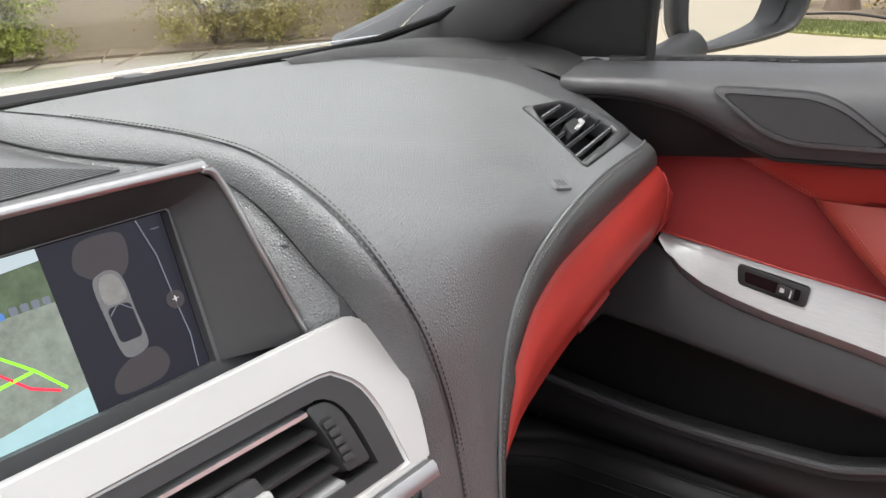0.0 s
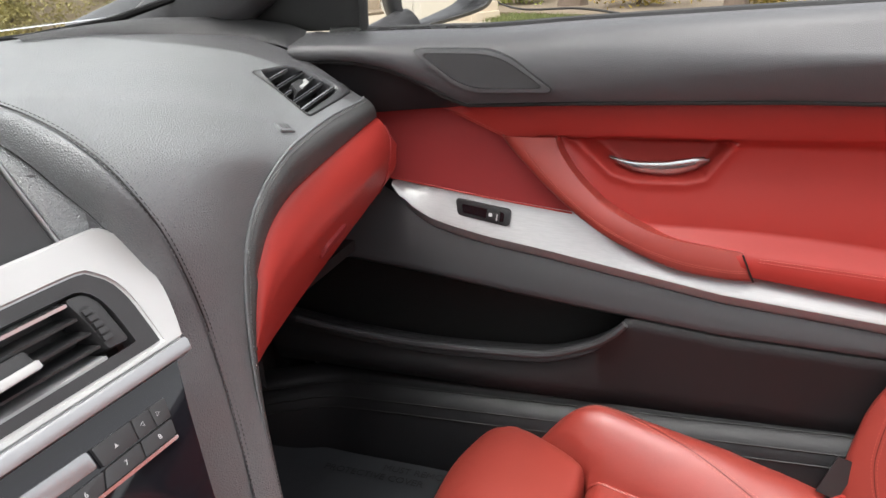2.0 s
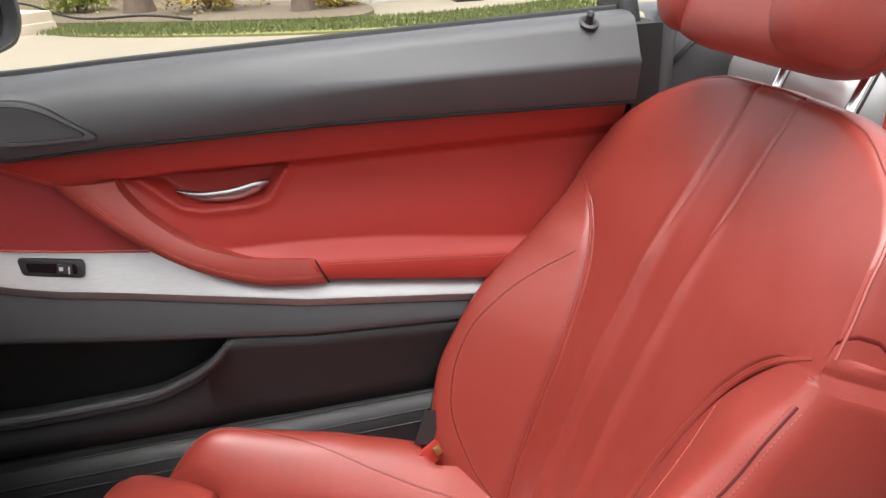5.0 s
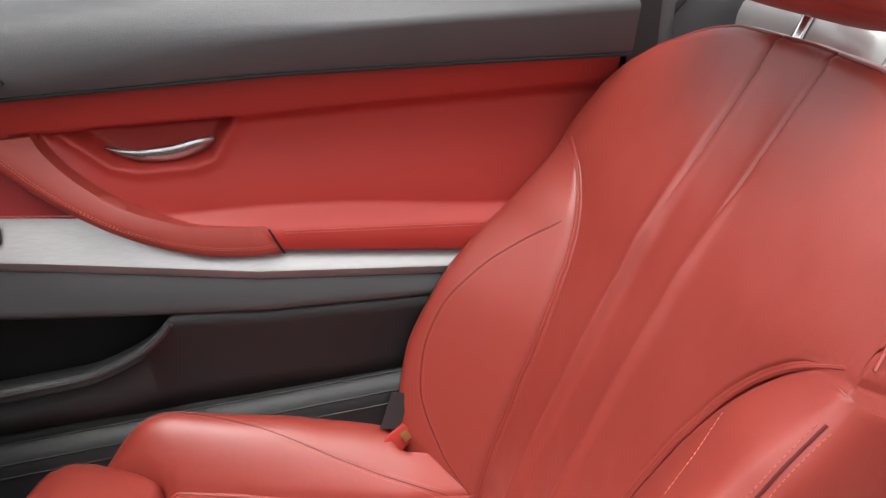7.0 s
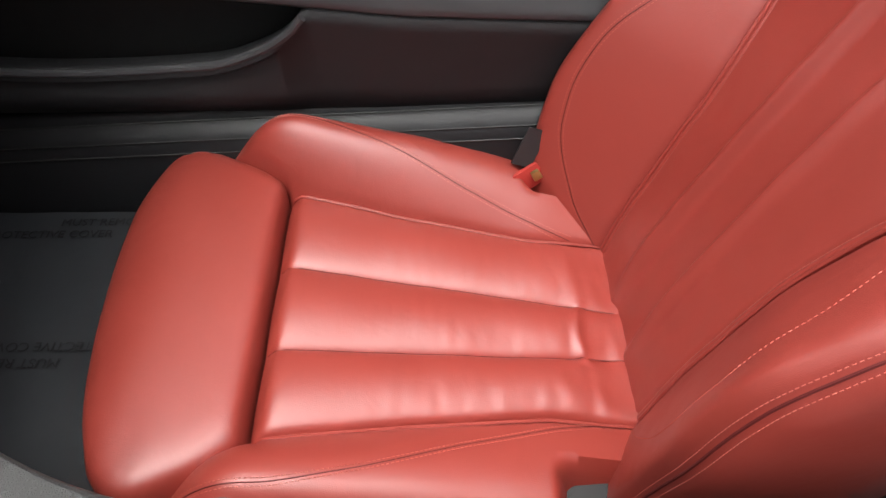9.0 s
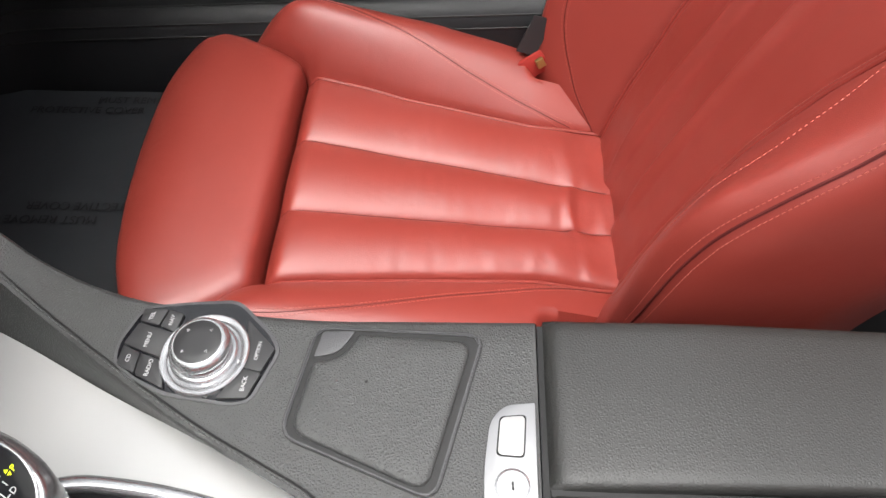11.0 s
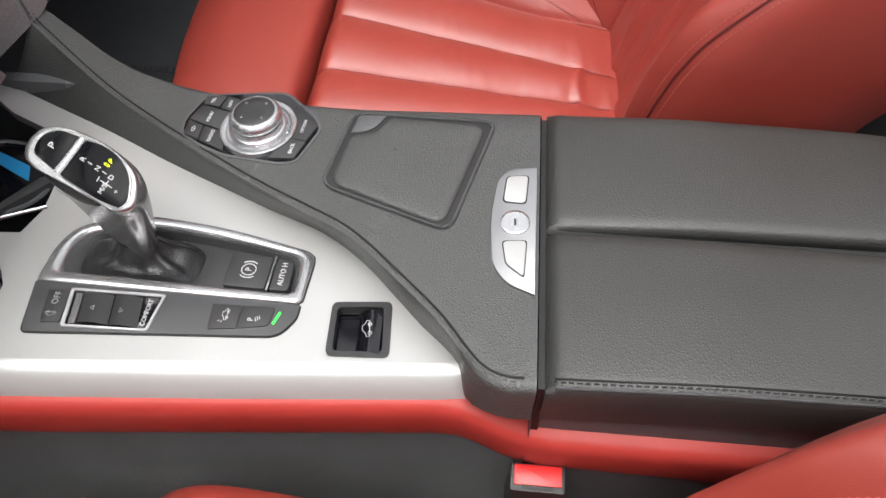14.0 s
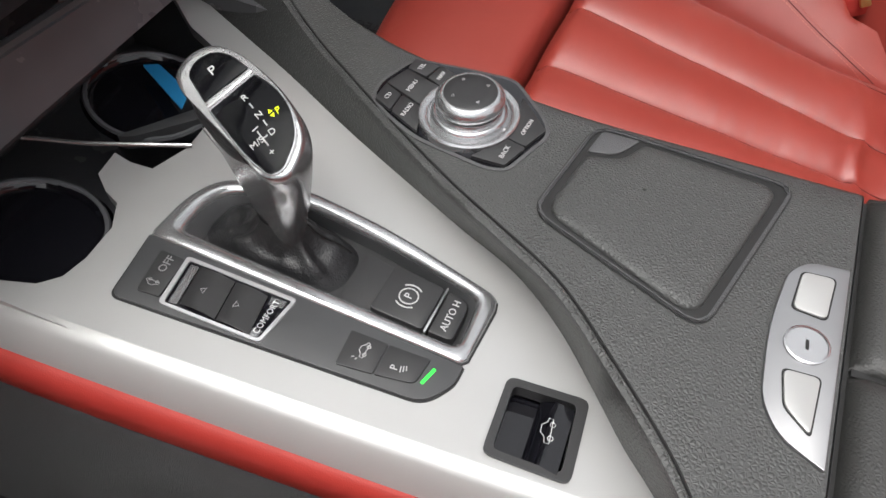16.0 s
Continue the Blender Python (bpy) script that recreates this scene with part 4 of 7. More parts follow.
# arm rest: two lids on a box
def arm_lid(x0, x1, drop0, drop1, name):
    """A padded lid between two sides; drop: how far each side reaches down."""
    rows = []
    for k in range(46):
        f = k / 45
        y = -0.3285 - 0.45 * f
        end = min(1.0, f / 0.012) ** 0.5 if f < 0.012 else 1.0
        z = on_leather(-0.17, -0.325).z + 0.0005 + 0.006 * step(0, 0.3, f) - 0.014 * step(0.55, 1.0, f)
        xa, xb = x0 + 0.004 * f, x1 - 0.012 * f
        w = xb - xa
        dip = (1 - end) * 0.006
        row = [Vector((xa + 0.001, y, z - drop0)), Vector((xa, y, z - drop0 * 0.5)), Vector((xa, y, z - 0.007)), Vector((xa + 0.0015, y, z - 0.0025 - dip)), Vector((xa + 0.005, y, z - 0.0004 - dip))]
        row += [Vector((xa + w * g, y, z + 0.0022 * math.sin(math.pi * g) - dip)) for g in (0.1, 0.2, 0.35, 0.5, 0.65, 0.8, 0.9)]
        row += [Vector((xb - 0.005, y, z - 0.0004 - dip)), Vector((xb - 0.0015, y, z - 0.0025 - dip)), Vector((xb, y, z - 0.007)), Vector((xb, y, z - drop1 * 0.5)), Vector((xb - 0.001, y, z - drop1))]
        rows.append(row)
    front = [Vector((q.x, q.y + 0.0005, min(q.z, rows[0][8].z - 0.03))) for q in rows[0]]
    bm = grid([front] + rows)
    return part(name, bm, armrest_leather, console, "black leather arm rest lid", 60)


arm_lid(-0.306, -0.1678, 0.050, 0.016, "armrest_lid")
part("lid_joint", block(world_place, -0.1690, -0.1645, -0.775, -0.3290, 0.632, 0.6440), dark_plastic, console)
arm_lid(-0.1655, -0.034, 0.016, 0.060, "armrest_lid")
part("armrest_gap", block(world_place, -0.302, -0.037, -0.3300, -0.3235, 0.45, 0.641), dark_plastic, console)
part("armrest_box", merge(block(world_place, -0.300, -0.036, -0.79, -0.3235, 0.30, 0.590, 0.004), block(world_place, -0.300, -0.040, -0.78, -0.3315, 0.59, 0.632)), smooth_black_leather, console)
edge_line = [Vector((-0.3005 + 0.004 * k / 20, -0.334 - 0.44 * k / 20, on_leather(-0.17, -0.325).z + 0.0016 + 0.006 * step(0, 0.3, k / 20) - 0.014 * step(0.55, 1, k / 20))) for k in range(21)]
stitching(edge_line, (0, 0, 1), mat=black_thread, parent=console, gap=0.0055, length=0.0035, r=0.0006)
part("seam", tube([q + Vector((0.0028, 0, -0.0003)) for q in edge_line], 0.0008, 6), dark_plastic, console)
part("piping", tube([q + Vector((-0.0035, 0, -0.0010)) for q in edge_line], 0.0010, 6), smooth_black_leather, console)


# ---- seats ----
RECLINE = radians(23.5)


def build_seat(xc, label):
    seat = thing("sport_seat", (xc, -0.25, 0.232), label, "car seat", "front seats")
    up, out = Vector((0, -math.sin(RECLINE), math.cos(RECLINE))), Vector((0, math.cos(RECLINE), math.sin(RECLINE)))
    foot = Vector((xc, -0.452, 0.400))
    half = lambda b: table(b, (-0.05, 0.225), (0.05, 0.245), (0.18, 0.272), (0.35, 0.280), (0.48, 0.274), (0.62, 0.268))
    crease = lambda b: table(b, (-0.05, 0.122), (0.0, 0.128), (0.15, 0.130), (0.25, 0.134), (0.33, 0.147), (0.40, 0.168), (0.44, 0.190), (0.47, 0.217), (0.49, 0.245), (0.50, 0.262))
    swell = lambda b: table(b, (-0.05, 0.075), (0.03, 0.110), (0.15, 0.122), (0.25, 0.108), (0.33, 0.082), (0.41, 0.040), (0.46, 0.012), (0.49, 0.0))
    lumbar = lambda b: table(b, (-0.05, 0.0), (0.12, 0.026), (0.30, 0.034), (0.45, 0.032), (0.60, 0.020), (0.69, 0.010))

    def depth(a, b):
        s, h, c, puffy = abs(a), half(b), crease(b), (1.0 if a > 0 else 0.44 + 0.48 * step(0.02, 0.30, b))
        d = lumbar(b) + 0.022 * (a / 0.27) ** 2 * step(0.36, 0.50, b) * (1 - 0.8 * step(0.56, 0.68, b))
        if s > c:
            t = (s - c) / max(0.01, h - c)
            rise = min(1, t / 0.84) ** 1.15 - 0.10 * math.exp(-(((t - 0.95) / 0.12) ** 2))
            d += puffy * swell(b) * (rise - 0.30 * max(0, (t - 0.80) / 0.20) ** 2) + 0.012 * math.sin(math.pi * min(1, t * 1.15)) ** 0.6 * (1 - step(0.40, 0.47, b))
            d -= 0.018 * max(0, (t - 0.75) / 0.25) ** 2 * step(0.40, 0.55, b)
        d -= 0.0080 * math.exp(-(((s - c) / 0.0035) ** 2)) * (1 - step(0.44, 0.485, b))
        d -= 0.0022 * math.exp(-(((s - c + 0.011) / 0.0016) ** 2)) * (1 - step(0.47, 0.51, b))
        ridge = lin(b, (0.0, 0.038), (0.35, 0.036), (0.69, 0.040))
        d -= 0.0060 * (1 - step(ridge - 0.012, ridge + 0.003, s)) * (1 - 0.5 * step(0.35, 0.6, b))
        d += 0.0085 * math.exp(-(((s - ridge - 0.005) / 0.0075) ** 2)) * (1 - step(0.42, 0.58, b)) * step(0.0, 0.1, b)
        d -= 0.0055 * math.exp(-(((s - ridge) / 0.0026) ** 2)) * step(0.46, 0.58, b)
        d -= 0.005 * math.exp(-((a / 0.045) ** 2)) * step(0.50, 0.62, b)
        return d + 0.0016 * noise.noise(Vector((a * 14, b * 14, 3.1))) + 0.0007 * noise.noise(Vector((a * 45, b * 30, 8.0)))

    def at(a, b, extra=0.0):
        return foot + Vector((a, 0, 0)) + up * b + out * (depth(a, b) + extra)

    rows = []
    slope = lambda p: lin(p, (0.0, 0.0), (0.37, 0.004), (0.52, 0.014), (0.60, 0.024), (0.78, 0.052), (0.90, 0.088), (0.97, 0.150), (1.0, 0.185))
    near = (-0.014, -0.0125, -0.011, -0.0095, -0.008, -0.006, -0.004, -0.0025, -0.001, 0.0, 0.001, 0.0025, 0.004, 0.007)
    for j in range(91):
        v = j / 90
        b0 = -0.05 + 0.734 * v
        c0, h0 = crease(b0), half(b0)
        r0 = lin(b0, (0.0, 0.038), (0.35, 0.036), (0.69, 0.040))
        inner = [r0 * k / 8 for k in range(8)] + [r0 + d for d in (-0.003, -0.0015, 0.0, 0.0015, 0.003, 0.006, 0.009, 0.013, 0.018)]
        inner += [inner[-1] + (c0 - 0.016 - inner[-1]) * k / 20 for k in range(1, 21)] + [min(c0 + d, h0 - 0.004) for d in near]
        inner += [inner[-1] + (h0 - inner[-1]) * k / 18 for k in range(1, 19)]
        row = []
        for a in [-q for q in inner[:0:-1]] + inner:
            b = -0.05 + 0.734 * v - slope(abs(a) / h0) * max(0.0, (v - 0.72) / 0.28)
            row.append(at(a, b))
        e0, e1 = row[0], row[-1]
        sides = [((0.004, -0.018), (0.005, -0.060), (0.000, -0.120), (-0.012, -0.180), (-0.05, -0.215))]
        for dx, dd in sides[0]:
            row.insert(0, e0 + Vector((-dx, 0, 0)) + out * dd)
            row.append(e1 + Vector((dx, 0, 0)) + out * dd)
        rows.append(row)
    last = rows[-1]
    for du, dd in ((0.006, -0.006), (0.010, -0.018), (0.010, -0.040), (-0.010, -0.085)):
        rows.append([q + up * du + out * dd for q in last])
    back = part("backrest", grid(rows), red_leather, seat, "red leather backrest with fluted centre and deep side wings", 75)
    for s in (-1, 1):
        line = [at(s * (crease(b) - 0.0025), b, 0.0042 - 0.006 * step(0.43, 0.492, b)) for b in [0.01 + 0.486 * k / 60 for k in range(61)]]
        stitching([at(s * (crease(b) - 0.011), b) for b in [0.02 + 0.43 * k / 50 for k in range(51)]], out, mat=red_thread, parent=back, gap=0.0048, length=0.003, r=0.00038, lift=0.0)
        part("piping", tube(line, 0.0026, 7), red_leather, back)
        across = lambda b: table(b, (0.0, 0.02), (0.04, 0.34), (0.12, 0.62), (0.22, 0.68), (0.30, 0.58), (0.36, 0.40), (0.41, 0.10))
        wing = [(crease(b) + across(b) * (half(b) - crease(b)), b) for b in [0.004 + 0.402 * k / 50 for k in range(51)]]
        for shift in ((-0.003, 0.003) if s > 0 else (0.0,)):
            stitching([at(s * (a + shift), b) for a, b in wing], out, mat=red_thread, parent=back, gap=0.0048, length=0.003, r=0.00038, lift=0.0)
        if s > 0:
            part("seam", tube([at(s * a, b, 0.0) for a, b in wing], 0.0007, 5), red_seam, back)
    crest = [(-crease(b) - 0.93 * (half(b) - crease(b)), b) for b in [0.02 + 0.44 * k / 50 for k in range(51)]]
    for shift in (-0.004, 0.004):
        stitching([at(a + shift, b) for a, b in crest], Vector((-0.5, 0.6, 0.6)), mat=red_thread, parent=back, gap=0.0048, length=0.003, r=0.00045)
    part("seam", tube([at(a, b, 0.0004) for a, b in crest], 0.0014, 5), red_seam, back)
    part("top_piping", tube([q + up * 0.006 + out * -0.006 for q in last[6:-6]], 0.0018, 6), red_leather, back)
    part("back_shell", grid([[q + out * -0.004 for q in (r[1], r[8], r[40], r[73], r[106], r[-9], r[-2])] for r in [[p + out * (-0.19) for p in row] for row in rows[:91:10]]]), black_plastic, back)

    # seat cushion
    edge = lambda y: lin(y, (-0.50, 0.128), (-0.44, 0.132), (-0.35, 0.130), (-0.2, 0.148), (-0.04, 0.174), (0.1, 0.18))
    HALF = 0.256

    def rise(a, y):
        z = 0.440 + 0.16 * (y + 0.25)
        s, c = abs(a), edge(y)
        if s > c:
            t = (s - c) / (HALF - c)
            top = table(y, (-0.47, 0.030), (-0.35, 0.052), (-0.2, 0.072), (-0.04, 0.082), (0.06, 0.078), (0.11, 0.055))
            z += top * (1.0 if a > 0 else 0.5) * math.sin(math.pi / 2 * min(1, t / 0.68)) ** 0.85 - 0.022 * max(0, (t - 0.66) / 0.34) ** 2
        else:
            seams = [-c, lin(y, (-0.44, -0.048), (-0.05, -0.068)), lin(y, (-0.44, 0.020), (-0.05, 0.050)), c]
            for p, q in zip(seams, seams[1:]):
                if p <= a <= q:
                    f = (a - (p + q) / 2) / ((q - p) / 2)
                    full = 0.0110 * step(-0.445, -0.37, y) * step(-0.030, -0.075, y) + 0.003
                    z += full * max(0.0, 1 - f * f) ** 0.72
        z -= 0.007 * math.exp(-(((s - c) / 0.0035) ** 2)) * step(-0.02, -0.06, y)
        z -= 0.018 * step(-0.066, -0.040, y) ** 2 * (1 if s < 0.186 else 0)
        z -= 0.072 * step(-0.340, -0.372, y) * step(0.180, 0.203, s)
        z -= 0.125 * step(-0.07, 0.085, y) ** 1.6 * (1 if s > c else 0.0)
        wrinkle = math.exp(-(((y + 0.392 + 0.25 * (a - lin(y, (-0.44, -0.02), (-0.05, -0.01))) ** 2 * 20) / 0.006) ** 2)) * (1 - step(0.03, 0.05, abs(a + 0.015)))
        z += 0.0016 * noise.noise(Vector((a * 16, y * 16, 5.7)))
        if s < c:
            z += 0.0009 * noise.noise(Vector((a * 22, y * 75, 2.2))) * step(-0.10, -0.22, y) + 0.0022 * noise.noise(Vector((a * 30, y * 45, 9.4))) * step(-0.34, -0.40, y)
        return z + 0.005 * wrinkle

    rows = []
    share = lambda n: [0.5 - 0.5 * math.cos(math.pi * k / n) for k in range(n)]
    for j in range(111):
        v = j / 110
        row = []
        y0 = -0.50 + 0.457 * v
        knots = [-HALF, -edge(y0), lin(y0, (-0.44, -0.048), (-0.05, -0.068)), lin(y0, (-0.44, 0.020), (-0.05, 0.050)), edge(y0), HALF]
        across = [p + (q - p) * f for p, q, n in zip(knots, knots[1:], (30, 26, 26, 26, 30)) for f in share(n)] + [HALF]
        for a in across:
            front = -0.043 + min(0.105, max(0, abs(a) - 0.186) * 1.9)
            y = -0.50 + (front + 0.50) * v
            row.append(Vector((xc + a, y, rise(a, y))))
        for dx, dz in ((0.005, -0.02), (0.006, -0.06), (-0.004, -0.14), (-0.01, -0.22)):
            row.insert(0, Vector((xc - HALF - dx, row[0].y, rise(-HALF, row[0].y) + dz)))
            row.append(Vector((xc + HALF + dx, row[-1].y, rise(HALF, row[-1].y) + dz)))
        rows.append(row)
    rows.append([q + Vector((0, 0.004, -0.012)) for q in rows[-1]])
    rows.append([q + Vector((0, 0.002, -0.10)) for q in rows[-1]])
    cushion = part("cushion", grid(rows), red_leather, seat, "red leather seat cushion with three fluted lanes and raised sides", 75)
    for s in (-1, 1):
        part("piping", tube([Vector((xc + s * (edge(y) + 0.0005), y, rise(s * edge(y), y) + 0.0062)) for y in [-0.45 + 0.405 * k / 40 for k in range(41)]], 0.0020, 6), red_leather, cushion)
        part("piping", tube([Vector((xc + s * (edge(y) + 0.006), y, rise(s * edge(y), y) + 0.0070)) for y in [-0.45 + 0.405 * k / 40 for k in range(41)]], 0.0016, 6), red_leather, cushion)
        run = lambda y: table(y, (-0.41, 0.134), (-0.385, 0.138), (-0.27, 0.172), (-0.15, 0.214), (-0.06, 0.234), (0.02, 0.236), (0.08, 0.222))
        for shift in (-0.0035, 0.0035):
            stitching([Vector((xc + s * (run(y) + shift), y, rise(s * (run(y) + shift), y))) for y in [-0.405 + 0.45 * k / 50 for k in range(51)]], (0, 0, 1), mat=red_thread, parent=cushion, gap=0.0048, length=0.003, r=0.0005)
        part("seam", tube([Vector((xc + s * run(y), y, rise(s * run(y), y) - 0.0001)) for y in [-0.405 + 0.45 * k / 50 for k in range(51)]], 0.0007, 5), red_seam, cushion)
        seam = lambda y: lin(y, (-0.44, -0.048), (-0.05, -0.068)) if s < 0 else lin(y, (-0.44, 0.020), (-0.05, 0.050))
        part("fluting_seam", tube([Vector((xc + seam(y), y, rise(seam(y), y) + 0.0002)) for y in [-0.445 + 0.40 * k / 40 for k in range(41)]], 0.0009, 5), red_seam, cushion)

    # pull-out thigh support
    outline = [(-0.186, -0.0365), (0.186, -0.0365), (0.212, -0.004), (0.258, 0.085), (0.245, 0.122), (0.17, 0.160), (0.06, 0.162), (-0.06, 0.148), (-0.15, 0.128), (-0.222, 0.098), (-0.246, 0.062), (-0.212, -0.004)]
    loop = even([Vector((*p, 0)) for p in rounded(outline, [0.010, 0.010, 0.05, 0.03, 0.04, 0.05, 0.05, 0.05, 0.05, 0.04, 0.03, 0.05], 6)] + [Vector((*rounded(outline, 0.010, 6)[0], 0))], 121)[:120]
    mid = Vector((0, 0.055, 0))
    layers = []
    for f, z in ((0.0, 0.4990), (0.3, 0.4990), (0.6, 0.4987), (0.8, 0.4980), (0.89, 0.4966), (0.94, 0.4940), (0.97, 0.4895), (0.99, 0.482), (1.0, 0.466), (0.995, 0.430), (0.97, 0.395), (0.90, 0.365)):
        ring = []
        for q in loop:
            p = mid + (q - mid) * f
            slope = 0.05 * (p.y - 0.05) if p.y < 0.05 else -0.9 * max(0, p.y - 0.075) ** 2 * 5
            ring.append(Vector((xc + p.x, p.y, z + slope - 0.10 * max(0, abs(p.x) - 0.16) ** 1.0 * (0.3 if p.y > 0 else 0.2))))
        layers.append(ring)
    bm = grid(layers, True)
    bmesh.ops.remove_doubles(bm, verts=bm.verts[:], dist=1e-5)
    part("thigh_support", bm, red_leather, seat, "red leather pull-out thigh support", 75)
    part("thigh_liner", block(world_place, xc - 0.180, xc + 0.180, -0.055, -0.020, 0.38, 0.425), dark_plastic, seat)
    part("seat_base", merge(block(world_place, xc - 0.22, xc + 0.22, -0.48, 0.09, 0.29, 0.40, 0.02), block(world_place, xc - 0.21, xc - 0.17, -0.5, 0.12, 0.232, 0.30), block(world_place, xc + 0.17, xc + 0.21, -0.5, 0.12, 0.232, 0.30)), dark_plastic, seat)

    # head restraint on two posts
    tilt = Matrix.Rotation(RECLINE * 0.75, 3, "X")
    rest = part("headrest", ball(foot + up * 0.805 + out * 0.055, 0.138, 0.060, 0.100, 20, 0.42, tilt), red_leather, seat, "red leather headrest", 75)
    for s in (-1, 1):
        part("headrest_wing", ball(foot + Vector((s * 0.108, 0, 0)) + up * 0.800 + out * 0.075, 0.036, 0.054, 0.088, 14, 0.55, tilt), red_leather, rest)
        part("post", tube([foot + Vector((s * 0.062, 0, 0)) + up * b + out * -0.035 for b in (0.66, 0.70, 0.78)], 0.007, 12), chrome, rest, "chrome post")
    return seat


seat = build_seat(0.285, "red leather passenger sport seat beside the console")
other = copy_thing(seat, Matrix.Translation((-0.606, -0.290, 0.224)))
tagged(other, "red leather driver sport seat beside the console")

# seat belt parts
buckle = part("belt_buckle", plate(rounded([(-0.0225, -0.0115), (0.0225, -0.0115), (0.0225, 0.0115), (-0.0225, 0.0115)], 0.003), frame_of((-0.3165, -0.3370, 0.505), (0, -1, 0.0), (1, 0, 0.12)), -0.085, 0.004, 0.002), black_plastic, None, "black seat belt buckle with red button beside the tunnel")
tagged(buckle, category="seat belt")
buckle_face = frame_of((-0.3165, -0.3370, 0.509), (0, -1, 0.0), (1, 0, 0.12))
part("release_button", plate(rounded([(-0.0195, -0.0070), (0.0195, -0.0070), (0.0195, 0.0095), (-0.0195, 0.0095)], 0.0015), buckle_face, -0.004, 0.0026, 0.0012), red_plastic, buckle)
part("slot", plate([(-0.013, -0.0100), (0.013, -0.0100), (0.013, -0.0070), (-0.013, -0.0070)], buckle_face, -0.004, 0.0010), dark_plastic, buckle)
belt = part("belt_strap", thick(surface(lambda u, v: Vector((0.497 + 0.045 * step(0, 0.35, v) + 0.022 * u, -0.352 - 0.30 * v ** 1.4 + 0.010 * u, 0.436 + 0.36 * v)), 2, 16), 0.0015), rubber, None, "black seat belt webbing beside the passenger seat")
tagged(belt, category="seat belt")
anchor = part("belt_anchor", plate(rounded([(-0.022, -0.014), (0.024, -0.014), (0.020, 0.016), (-0.018, 0.016)], 0.004), frame_of((0.484, -0.351, 0.470), (0.25, -0.6, 0.25), (0.1, 0.4, 0.7)), -0.003, 0.003, 0.001), red_panel, None, "red belt anchor cover with brass tongue and black strap")
tagged(anchor, category="seat belt")
part("tongue", plate(rounded([(-0.002, -0.007), (0.010, -0.007), (0.009, 0.006), (-0.002, 0.006)], 0.0015), frame_of((0.480, -0.357, 0.480), (0.25, -0.6, 0.25), (0.1, 0.4, 0.7)), 0.0, 0.006, 0.001), brass, anchor)
part("strap", thick(surface(lambda u, v: Vector((0.494 + 0.014 * v, -0.328 - 0.026 * u - 0.022 * v, 0.490 - 0.008 * u + 0.048 * v)), 4, 6), 0.002), black_plastic, anchor, "black belt strap")

# ---- passenger door ----
door = thing("passenger_door", (0.58, -0.15, 0.30), "passenger door lined in red and black leather with silver trim, closed", "car door")
belt_z = lambda y: table(y, (-0.67, 1.093), (-0.26, 1.081), (0.0, 1.072), (0.14, 1.066), (0.36, 1.070))
pad_low = lambda y: lin(y, (-0.67, 0.9785), (-0.45, 0.9835), (-0.25, 0.9865), (0.0, 0.9830), (0.130, 0.9790), (0.142, 0.983), (0.167, 0.993), (0.192, 1.007), (0.228, 1.025), (0.264, 1.036), (0.300, 1.041), (0.345, 1.042))
pad_in = lambda y: -0.050 * step(0.17, 0.36, y)
rows = []
for k in range(101):
    y = 0.352 - 1.020 * k / 100
    zt, zl, dx = belt_z(y), pad_low(y), pad_in(y)
    h = zt - zl
    round_off = max(0, (y - 0.335) / 0.017) * 0.008
    crisp = 1 - step(-0.40, 0.05, y)
    rows.append([Vector((x + dx + round_off + crisp * cx, y, z + crisp * cz * h)) for x, z, cx, cz in ((0.600, zt - 0.004, 0, 0), (0.575, zt + 0.002, 0, 0), (0.550, zt + 0.001, 0, 0), (0.532, zt - 0.004, 0.002, 0), (0.519, zt - 0.10 * h - 0.004, 0.006, 0), (0.509, zt - 0.30 * h, 0.000, -0.14), (0.5045, zt - 0.52 * h, -0.001, 0.03), (0.506, zt - 0.76 * h, -0.001, 0.21), (0.511, zl + 0.06 * h, 0.003, 0), (0.515, zl + 0.001, 0.003, 0), (0.521, zl - 0.003, 0, 0), (0.540, zl - 0.004, 0, 0))])
pad = part("upper_pad", grid(rows), smooth_black_leather, door, "black leather upper pad", 85)
part("pad_end", grid([rows[0], [q + Vector((0.03, 0.004, -0.002)) for q in rows[0]]]), smooth_black_leather, pad)
stitching([rows[k][8] + Vector((-0.0008, 0, 0.003)) for k in range(0, 22)], (-1, 0, 0), mat=grey_thread, parent=pad)
part("piping", tube([r[9] + Vector((-0.0005, 0, -0.0012)) for r in rows], 0.0025, 6), dark_plastic, pad)
part("window_seal", tube([Vector((0.590 + pad_in(y), y, belt_z(y) + 0.001)) for y in [0.33 - k * 0.05 for k in range(21)]], 0.006, 8), rubber, door)
clips = [block(world_place, 0.578 + pad_in(y), 0.586 + pad_in(y), y - 0.004, y + 0.004, belt_z(y) + 0.0, belt_z(y) + 0.0035) for y in [0.29 - 0.022 * k for k in range(8)]]
part("seal_clips", merge(*clips), black_plastic, door)
cheek_low = lambda y: lin(y, (0.12, 0.976), (0.16, 0.972), (0.30, 0.963), (0.42, 0.957))
part("front_cheek", grid([[Vector((0.520 + pad_in(y) * 0.9, y, pad_low(y) - 0.002)), Vector((0.524 + pad_in(y) * 0.7, y, 0.5 * (pad_low(y) + cheek_low(y)))), Vector((0.536 + pad_in(y) * 0.3, y, cheek_low(y)))] for y in [0.12 + 0.30 * k / 20 for k in range(21)]]), cheek_black, door, "smooth black cheek", 60)
spk = [(0.198, 1.0515), (0.080, 1.0490), (0.014, 0.9985), (0.128, 0.9975)]
